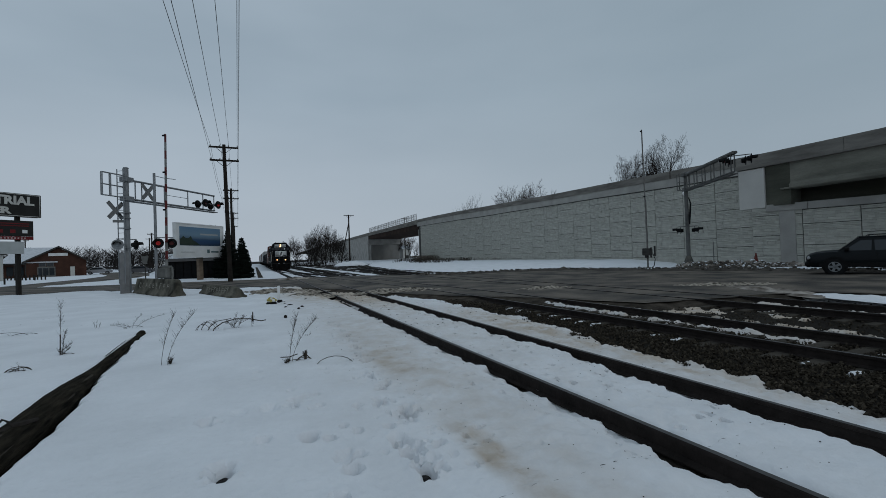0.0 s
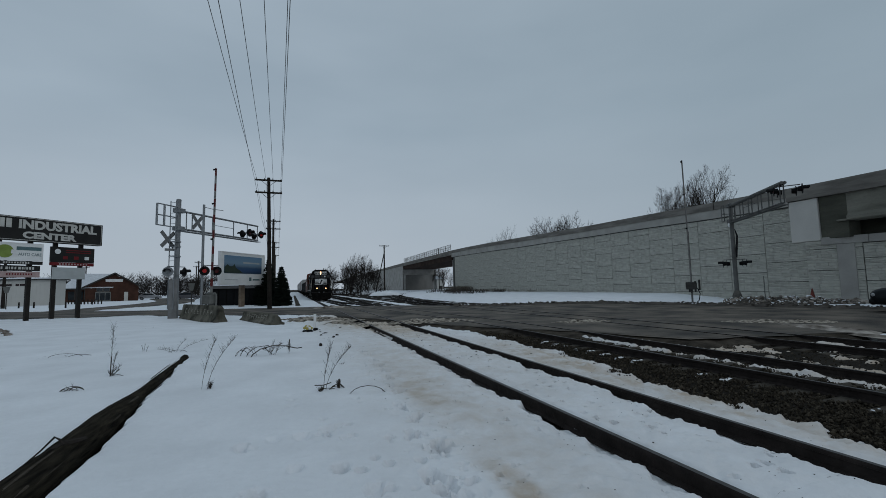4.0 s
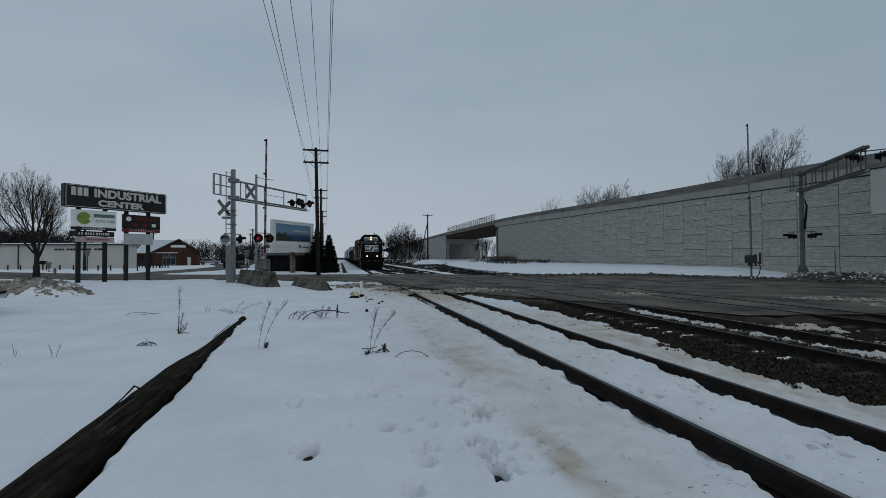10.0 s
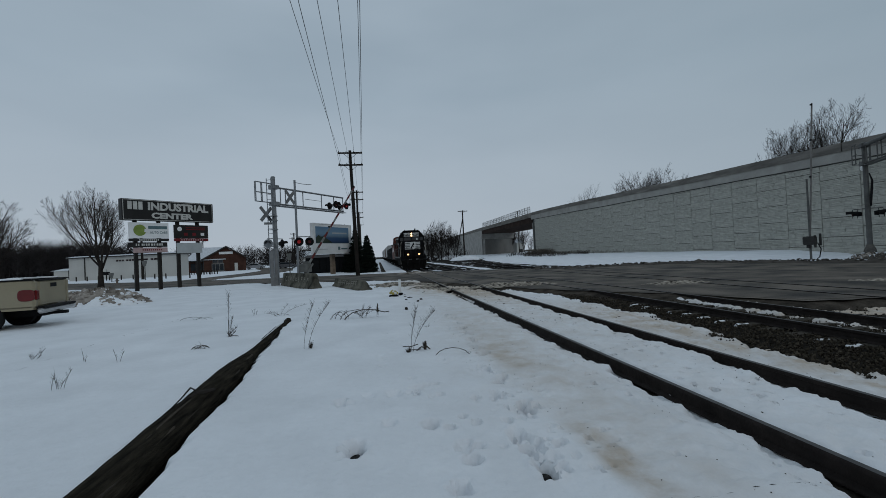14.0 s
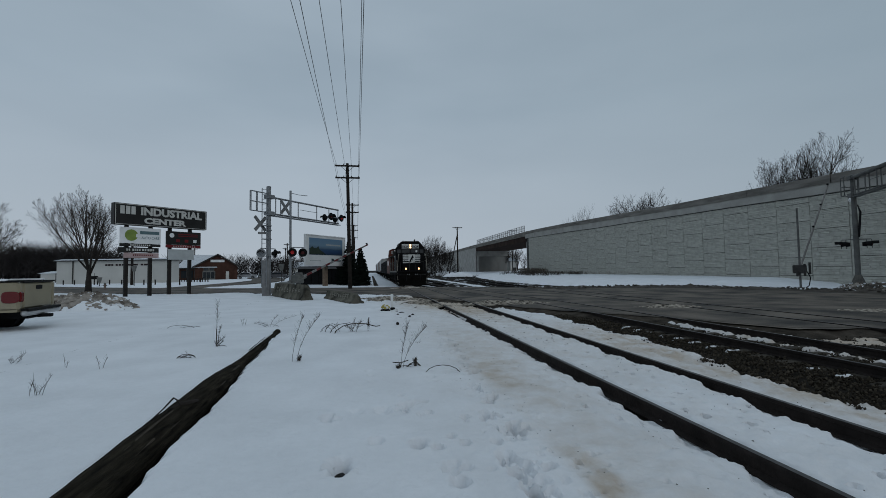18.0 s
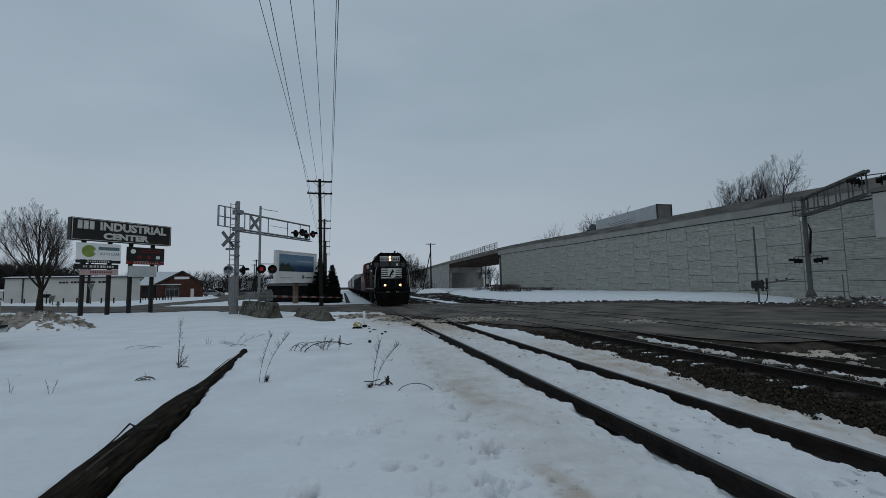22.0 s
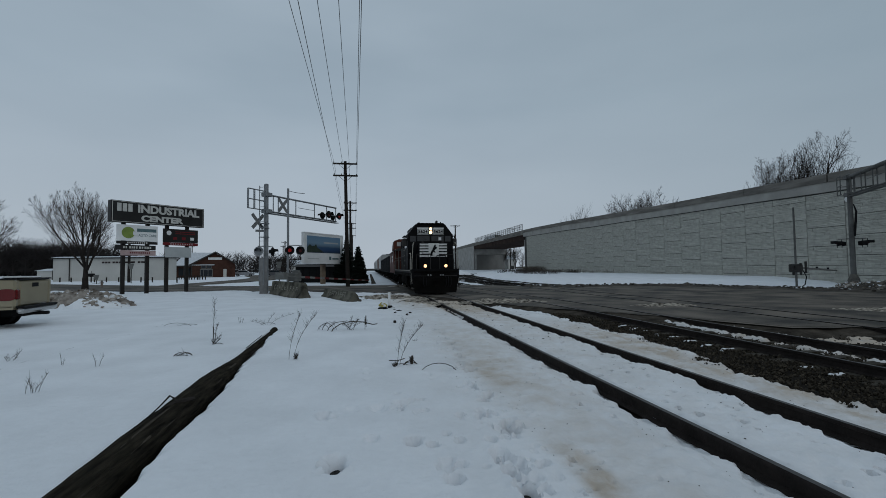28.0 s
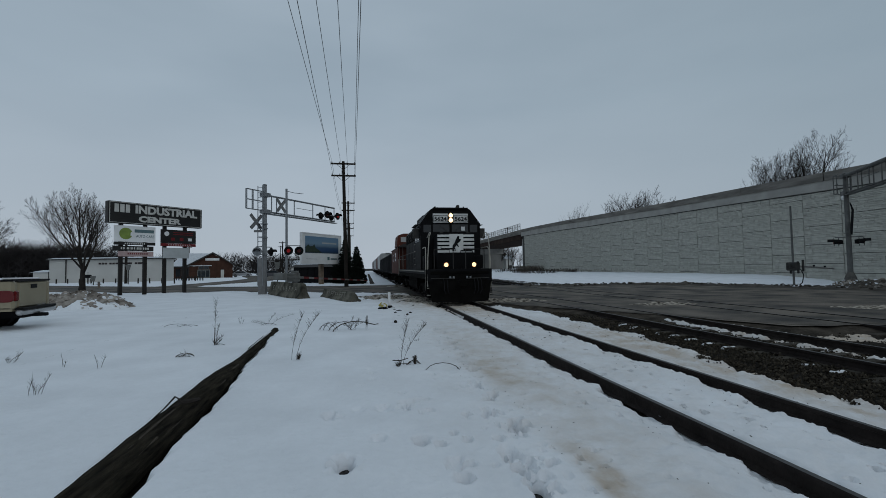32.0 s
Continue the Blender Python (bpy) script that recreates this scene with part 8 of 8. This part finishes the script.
# traffic on the overpass
M_TRAILER = mat("pale_grey_trailer", (0.52, 0.54, 0.56), 0.5, vary=0.12, scale=0.8)
M_CAB_BLUE = mat("dark_blue_cab_paint", (0.012, 0.015, 0.022), 0.4, vary=0.2, coat=0.2)
def semi():
    """Forward is +x."""
    t = thing("semi_truck", "articulated truck with a dark cab and long pale trailer", "truck", WALL @ pose(0, -5, 8))
    tr = part("trailer", Geo().box(-16.2, -1.28, 1.05, 0.0, 1.28, 3.92, 0.04), M_TRAILER, t, "long pale grey box trailer")
    part("trailer_frame", Geo().box(-16.0, -0.6, 0.75, 0.0, 0.6, 1.05), M_DARKSTEEL, tr)
    part("rear_frame", Geo().box(-16.26, -1.3, 1.0, -16.2, -1.05, 3.94).box(-16.26, 1.05, 1.0, -16.2, 1.3, 3.94).box(-16.26, -1.3, 3.79, -16.2, 1.3, 3.94), M_DARKSTEEL, tr)
    for a in (-1.04, 0.01):
        part("rear_door", Geo().box(-16.24, a, 1.1, -16.2, a + 1.03, 3.78), M_GREY_BOX, tr)
    for z in (2.0, 2.3, 2.6):
        part("side_stripe", Geo().prism([(-4.6, z), (-9.8, z + 0.06), (-12.0, z + 0.16), (-9.8, z + 0.14), (-4.6, z + 0.09)], 1.282, 1.29, "y"), M_GREY_BOX, tr, "grey sweeping stripe")
    part("side_mark", Geo().prism([(-4.1, 2.55), (-3.95, 2.55), (-3.8, 2.85), (-4.5, 3.0), (-4.4, 2.85), (-4.0, 2.8)], 1.282, 1.29, "y"), mat("ochre_mark", (0.30, 0.18, 0.08), 0.6), tr, "plain ochre mark")
    cab = part("cab", Geo().prism([(0.4, 0.5), (4.6, 0.5), (4.65, 1.6), (3.0, 1.9), (2.6, 3.1), (2.2, 3.4), (0.9, 3.45), (0.4, 3.2)], -1.15, 1.15, "y"), M_CAB_BLUE, t, "dark tractor cab")
    part("side_window", Geo().box(1.8, 1.152, 2.0, 2.6, 1.17, 2.8), M_GLASS, cab)
    part("mirror", Geo().box(2.6, 1.3, 1.9, 2.7, 1.5, 2.6), M_BLACK, cab)
    for x in (-15.0, -13.7, 0.6, 1.9, 4.0):
        for s in (-1, 1):
            wheel(t, x, s * 1.05, 0.5, 0.3)
    return t


def deck_z(s):
    return level(LEVELS, s) - 1.0


def along(s, o, back):
    return WALL @ pose(s, o, deck_z(s), 0, 0, 180 if back else 0)


truck = semi()
MOVERS.append((truck, [(t, along(32.1 + 17.45 * (t - 21), -8.8, False)) for t in (0, 10, 16, 19, 20, 20.5, 21, 21.5, 22, 22.5, 23, 24, 25, 26, 28, 32)]))


def saloon(label, paint):
    t = thing("passing_car", label, "car")
    part("body", Geo().prism([(-2.2, 0.3), (2.2, 0.3), (2.25, 0.7), (1.2, 0.95), (0.5, 1.42), (-1.1, 1.42), (-1.8, 1.0), (-2.25, 0.9)], -0.88, 0.88, "y"), paint, t)
    part("side_windows", Geo().prism([(1.0, 0.98), (0.45, 1.36), (-1.0, 1.36), (-1.5, 1.0)], -0.89, 0.89, "y"), M_GLASS, t)
    for x in (1.4, -1.4):
        for s in (-1, 1):
            wheel(t, x, s * 0.8, 0.32, 0.2)
    return t


for x, y, a, c in ((-19.5, 97, 12, (0.10, 0.10, 0.11)), (-15.5, 101, 8, (0.35, 0.35, 0.36)), (-25.5, 118, 5, (0.05, 0.05, 0.06)), (-43.5, 104, 80, (0.03, 0.03, 0.035)), (-29.8, 112, 10, (0.30, 0.31, 0.33))):
    pc = saloon("distant parked car on snowy ground", mat("parked_car_paint", c, 0.35, 0.2, vary=0.1, coat=0.3))
    pc.name = "parked_car"
    pc.matrix_basis = pose(x, y, 0.05, 0, 0, a)
car_a = saloon("grey car passing along the overpass", mat("grey_car_paint", (0.12, 0.13, 0.14), 0.3, 0.3, vary=0.1, coat=0.5))
MOVERS.append((car_a, [(t, along(60.9 - 23.75 * (t - 13), -3.2, True)) for t in (0, 6, 10, 12, 13, 14, 15, 18, 24, 30, 32)]))
car_b = saloon("dark car passing along the overpass", mat("dark_car_paint", (0.03, 0.03, 0.035), 0.3, 0.3, vary=0.1, coat=0.5))
MOVERS.append((car_b, [(t, along(49.2 - 18.6 * (t - 25), -3.2, True)) for t in (0, 6, 12, 18, 23, 25, 25.5, 27, 30, 32)]))

# ---- plowed heaps ----
M_BERM = mat("muddy_road_edge", (0.075, 0.065, 0.055), 0.95, vary=0.5, scale=1.5, bump=1.0, bump_scale=9.0)
def heap(name, x, y, w, d, h, seed, turn, label, material, rough=1.0):
    g = Geo()
    nx, ny = 80, 40
    for j in range(ny + 1):
        for i in range(nx + 1):
            u, v = -1 + 2 * i / nx, -1 + 2 * j / ny
            q = max(0.0, 1 - u * u - v * v) ** 0.7
            z = h * q * (0.72 + rough * (0.55 * nz(u * w, v * d, 0.9, seed) + 0.36 * nz(u * w, v * d, 1.9, seed) + 0.16 * nz(u * w, v * d, 4.0, seed) + 0.05 * nz(u * w, v * d, 9.0, seed))) - 0.06
            g.v.append((u * w / 2, v * d / 2, z))
    for j in range(ny):
        for i in range(nx):
            a = j * (nx + 1) + i
            g.f.append((a, a + 1, a + nx + 2, a + nx + 1))
    ob = part(name, g, material, None, "", True, pose(x, y, 0, 0, 0, turn))
    return tagged(ob, label, "snow mound", "snow mounds")


def lumps(mound, count, size, material, label, seed, low=0.06):
    """Broken lumps strewn over a mound."""
    r = random.Random(seed)
    spots = [v.co.copy() for v in mound.data.vertices if v.co.z > low]
    g = Geo()
    for _ in range(count):
        p = spots[r.randrange(len(spots))]
        q = size * r.uniform(0.35, 1.0) ** 1.5
        first = len(g.v)
        g.dome((0, 0, 0), q, q * r.uniform(0.5, 0.9), q * r.uniform(0.3, 0.6), 6, 3, True, pose(p.x + r.uniform(-0.05, 0.05), p.y + r.uniform(-0.05, 0.05), p.z + q * 0.12, r.uniform(-25, 25), r.uniform(-25, 25), r.uniform(0, 360)))
        for i in range(first, len(g.v)):
            a, b, c = g.v[i]
            g.v[i] = (a + r.gauss(0, 0.12) * q, b + r.gauss(0, 0.12) * q, c + r.gauss(0, 0.10) * q)
    ob = part("snow_lumps" if material is M_SNOW else "soil_lumps", g, material, None, "", False, mound.matrix_basis.copy())
    return tagged(ob, label, "lumps", kind="stuff")


by_truck = heap("snow_mound", -13.2, 22.6, 6.4, 2.6, 0.95, 3.0, -25, "plowed heap of dirty brown snow", M_SOIL_SNOW, 0.8)
white_by_truck = heap("snow_mound", -12.3, 21.7, 4.4, 1.8, 0.55, 6.0, -25, "plowed heap of whiter lumpy snow", M_SNOW, 0.9)
by_mast = heap("snow_mound", 30.6, 19.6, 8.0, 3.0, 0.62, 9.0, -65, "dark plowed earth and snow round the mast", M_BERM, 0.9)
heap("snow_mound", 32.4, 21.0, 3.6, 1.8, 0.42, 4.0, -60, "white lumpy plowed snow by the wall", M_SNOW, 0.5)
heap("snow_mound", 34.2, 16.2, 4.0, 1.4, 0.35, 8.0, -75, "white lumpy plowed snow by the wall", M_SNOW, 0.5)
heap("snow_mound", 33.2, 17.0, 4.0, 2.4, 0.45, 12.0, -65, "grey plowed snow along the wall", M_SOIL_SNOW)
heap("snow_mound", 20.5, 118.0, 9, 5, 1.1, 14.0, 0, "white snow mound beside the railway", M_SNOW, 0.3)
heap("snow_mound", 19.2, 94.0, 7, 4, 1.25, 15.0, 0, "white snow mound beside the railway", M_SNOW, 0.3)
heap("snow_mound", 3.2, 38.0, 3.6, 1.0, 0.25, 17.0, 10, "low ridge of plowed snow by the road", M_SOIL_SNOW)
heap("snow_mound", 11.6, 15.6, 3.2, 1.3, 0.13, 21.0, -10, "low patch of dirty slush on the road", M_SLUSH)
heap("snow_mound", 17.6, 11.6, 4.6, 1.5, 0.13, 22.0, -35, "low patch of dirty slush on the road", M_SLUSH)
heap("snow_mound", 16.35, 9.2, 4.8, 1.2, 0.14, 25.0, 70, "thin dirty snow ridge along the road edge", M_SOIL_SNOW, 0.9)
heap("snow_mound", 15.6, 6.1, 3.8, 1.2, 0.13, 26.0, 72, "thin spread of white snow along the road edge", M_SNOW, 0.8)
heap("snow_mound", 0.9, 23.6, 5.0, 3.4, 0.24, 27.0, -35, "low patch of gravelly slush beside the road", M_SLUSH, 0.8)
heap("snow_mound", 2.1, 20.2, 3.4, 2.0, 0.20, 28.0, -50, "low patch of tan slush beside the rails", M_SLUSH, 0.8)
heap("snow_mound", 6.3, 19.6, 4.2, 2.0, 0.18, 23.0, -20, "low patch of gravelly slush by the rails", M_SLUSH)
lumps(by_truck, 170, 0.13, M_SOIL_SNOW, "broken lumps of brown snow", 5)
lumps(by_truck, 110, 0.12, M_SNOW, "white lumps on the dirty heap", 6)
lumps(white_by_truck, 60, 0.13, M_SOIL_SNOW, "brown lumps on the white heap", 7)
lumps(by_mast, 260, 0.12, M_SNOW, "white lumps over the dark plowed earth", 8)
lumps(by_mast, 560, 0.14, M_SOIL_SNOW, "grey brown lumps of plowed earth", 9)
berm = Geo()
line = [(12.6, 33.5), (14.4, 31.7), (16.8, 31.3), (19.3, 31.2), (23.6, 28.9), (26.2, 21.8), (27.8, 16.0), (29.8, 8.0), (31.8, 0.0)]
pts = []
for (xa, ya), (xb, yb) in zip(line, line[1:]):
    n = max(2, int(math.hypot(xb - xa, yb - ya) / 0.25))
    pts += [(xa + (xb - xa) * i / n, ya + (yb - ya) * i / n) for i in range(n)]
for i, (x, y) in enumerate(pts):
    a, b = pts[max(0, i - 1)], pts[min(len(pts) - 1, i + 1)]
    d = Vector((b[0] - a[0], b[1] - a[1], 0)).normalized()
    nn = Vector((-d.y, d.x, 0))
    for k in range(7):
        u = -0.8 + 1.6 * k / 6
        h = (0.17 + 0.03 * nz(x, y, 0.7, 3.3) + 0.08 * nz(x, y, 2.9, 1.3) + 0.10 * nz(x, y, 6.3, 1.3)) * max(0.0, 1 - (u / 0.8) ** 2) * (1 + 0.6 * nz(x + u, y, 4.0, 8.0)) - 0.05
        p = Vector((x, y, 0)) + nn * u
        berm.v.append((p.x, p.y, h))
for i in range(len(pts) - 1):
    for k in range(6):
        a = i * 7 + k
        berm.f.append((a, a + 1, a + 8, a + 7))
tagged(part("road_verge", berm, M_BERM), "low muddy ridge plowed along the road edge", "road verge", kind="structure")

r_v = random.Random(31)
for name, material, count, label in (("soil_lumps", M_BERM, 520, "dark clods along the muddy road edge"), ("snow_lumps", M_SNOW, 36, "white lumps of snow along the muddy road edge")):
    g = Geo()
    for _ in range(count):
        x, y = pts[r_v.randrange(len(pts))]
        q = r_v.uniform(0.04, 0.13)
        g.dome((0, 0, 0), q, q * r_v.uniform(0.5, 0.9), q * r_v.uniform(0.35, 0.7), 6, 3, True, pose(x + r_v.gauss(0, 0.28), y + r_v.gauss(0, 0.28), 0.10 + r_v.uniform(-0.04, 0.05), r_v.uniform(-25, 25), r_v.uniform(-25, 25), r_v.uniform(0, 360)))
    tagged(part(name, g, material), label, "lumps", kind="stuff")

# ---- small things in the snow ----
M_CONE = mat("faded_orange_plastic", (0.17, 0.045, 0.035), 0.7, vary=0.3)
cone = thing("traffic_cone", "small faded orange traffic cone on dirty snow", "traffic cone", pose(32.2, 18.9, 0.3))
part("cone", Geo().tube((0, 0, 0.03), (0.05, 0, 0.66), 0.15, 0.035, 14), M_CONE, cone)
part("base", Geo().box(-0.19, -0.19, 0, 0.19, 0.19, 0.035, 0.01), M_CONE, cone)
hyd = thing("fire_hydrant", "small pale orange hydrant across the road", "fire hydrant", pose(-28.0, 51.6, 0))
part("barrel", Geo().tube((0, 0, -0.1), (0, 0, 0.55), 0.11, 0.10, 12), mat("pale_orange_paint", (0.24, 0.19, 0.16), 0.6, vary=0.25), hyd)
part("bonnet", Geo().dome((0, 0, 0.55), 0.12, 0.12, 0.13), M_GREY_BOX, hyd)
part("nozzle", Geo().tube((-0.2, 0, 0.4), (0.2, 0, 0.4), 0.05, 0.05, 10), M_GREY_BOX, hyd)
box = thing("mailbox", "dark mailbox on a short post", "mailbox", pose(-40.6, 72.2, 0))
part("post", Geo().box(-0.06, -0.06, -0.2, 0.06, 0.06, 0.9), M_POST, box)
part("box_body", Geo().box(-0.45, -0.2, 0.85, 0.45, 0.2, 1.35, 0.1), M_BLACK, box)
part("flag", Geo().box(0.1, -0.24, 1.2, 0.14, -0.2, 1.75), M_BLACK, box)
fl = thing("yellow_flowers", "small clump of faded yellow artificial flowers", "flowers", pose(0.52, 16.7, 0.0) @ Matrix.Scale(1.1, 4))
M_YELLOW = mat("faded_yellow_petal", (0.40, 0.34, 0.10), 0.7, vary=0.3, scale=12.0)
rd = random.Random(4)
for k in range(16):
    a, q = rd.uniform(0, 6.28), rd.random()
    part("bloom", Geo().dome((0.17 * q * math.cos(a), 0.12 * q * math.sin(a), 0.14 + 0.10 * (1 - q)), 0.06, 0.06, 0.05, 7, 3, True), M_YELLOW if k % 4 else M_WHITE, fl)
part("pot", Geo().box(-0.16, -0.14, -0.05, 0.18, 0.14, 0.1, 0.04), M_BLACK, fl)
mk = thing("marker_stake", "small white wooden marker stake", "marker stake", pose(0.80, 17.1, 0))
part("stake", Geo().box(-0.05, -0.02, -0.1, 0.05, 0.02, 0.66, 0.01), M_WHITE, mk)
part("base_rag", Geo().box(-0.07, -0.1, -0.02, 0.12, 0.05, 0.14, 0.03), M_BLACK, mk)
for k in range(9):
    x, y = rd.uniform(0.7, 1.9), rd.uniform(12.5, 18.5)
    ob = part("stone", Geo().dome((0, 0, 0), rd.uniform(0.05, 0.13), rd.uniform(0.04, 0.08), 0.05, 7, 3, True), M_BARK, None, "", False, pose(x, y, 0.03, 0, 0, rd.uniform(0, 180)))
    tagged(ob, "dark clod lying on the snow", "clod", "clods")
# Dark grey discs set in the two deep holes, painting their inner shadow.
M_HOLE_SHADE = mat("hole_shadow_grey", (0.055, 0.053, 0.052), 0.95, vary=0.5, scale=14.0, bump=0.8, bump_scale=60.0, sheen=0.05)
for x, y, r in ((-0.265, 3.66, 0.052), (1.105, 2.99, 0.052)):
    g = Geo()
    for j in range(6):
        for i in range(14):
            a, q = 6.2832 * i / 14, j / 5
            k = r * q * (1 + 0.25 * nz(i * 1.3, x * 9, 1.0, 3.0))
            g.v.append((k * math.cos(a), k * math.sin(a) * 0.9, 0.02 * (1 - q) + 0.012 * nz(i * 0.9, j * 0.8, 1.0, 3.0)))
    g.f = [(j * 14 + i, j * 14 + (i + 1) % 14, j * 14 + 14 + (i + 1) % 14, j * 14 + 14 + i) for j in range(5) for i in range(14)]
    tagged(part("hole_shade", g, M_HOLE_SHADE, None, "", True, pose(x, y, -0.075, 52, 0, 0)), "tilted dark disc standing for the shadow in a hole", "soil patch", "soil patches")
dome = part("camera_housing", Geo().dome((0, 0, 0), 0.16, 0.16, 0.2, 12, 5, True).box(-0.05, -0.3, 0.05, 0.05, 0, 0.15), M_WHITE, None, "", True, WALL @ pose(6.6, 0.32, 6.35))
tagged(dome, "small white camera housing fixed on the wall", "camera housing")
mp = thing("marker_post", "thin short steel marker post by the road", "marker post", pose(29.4, 20.0, 0))
part("post", Geo().tube((0, 0, -0.2), (0, 0, 1.85), 0.028, 0.028, 8), M_OLDSTEEL, mp)

motions()
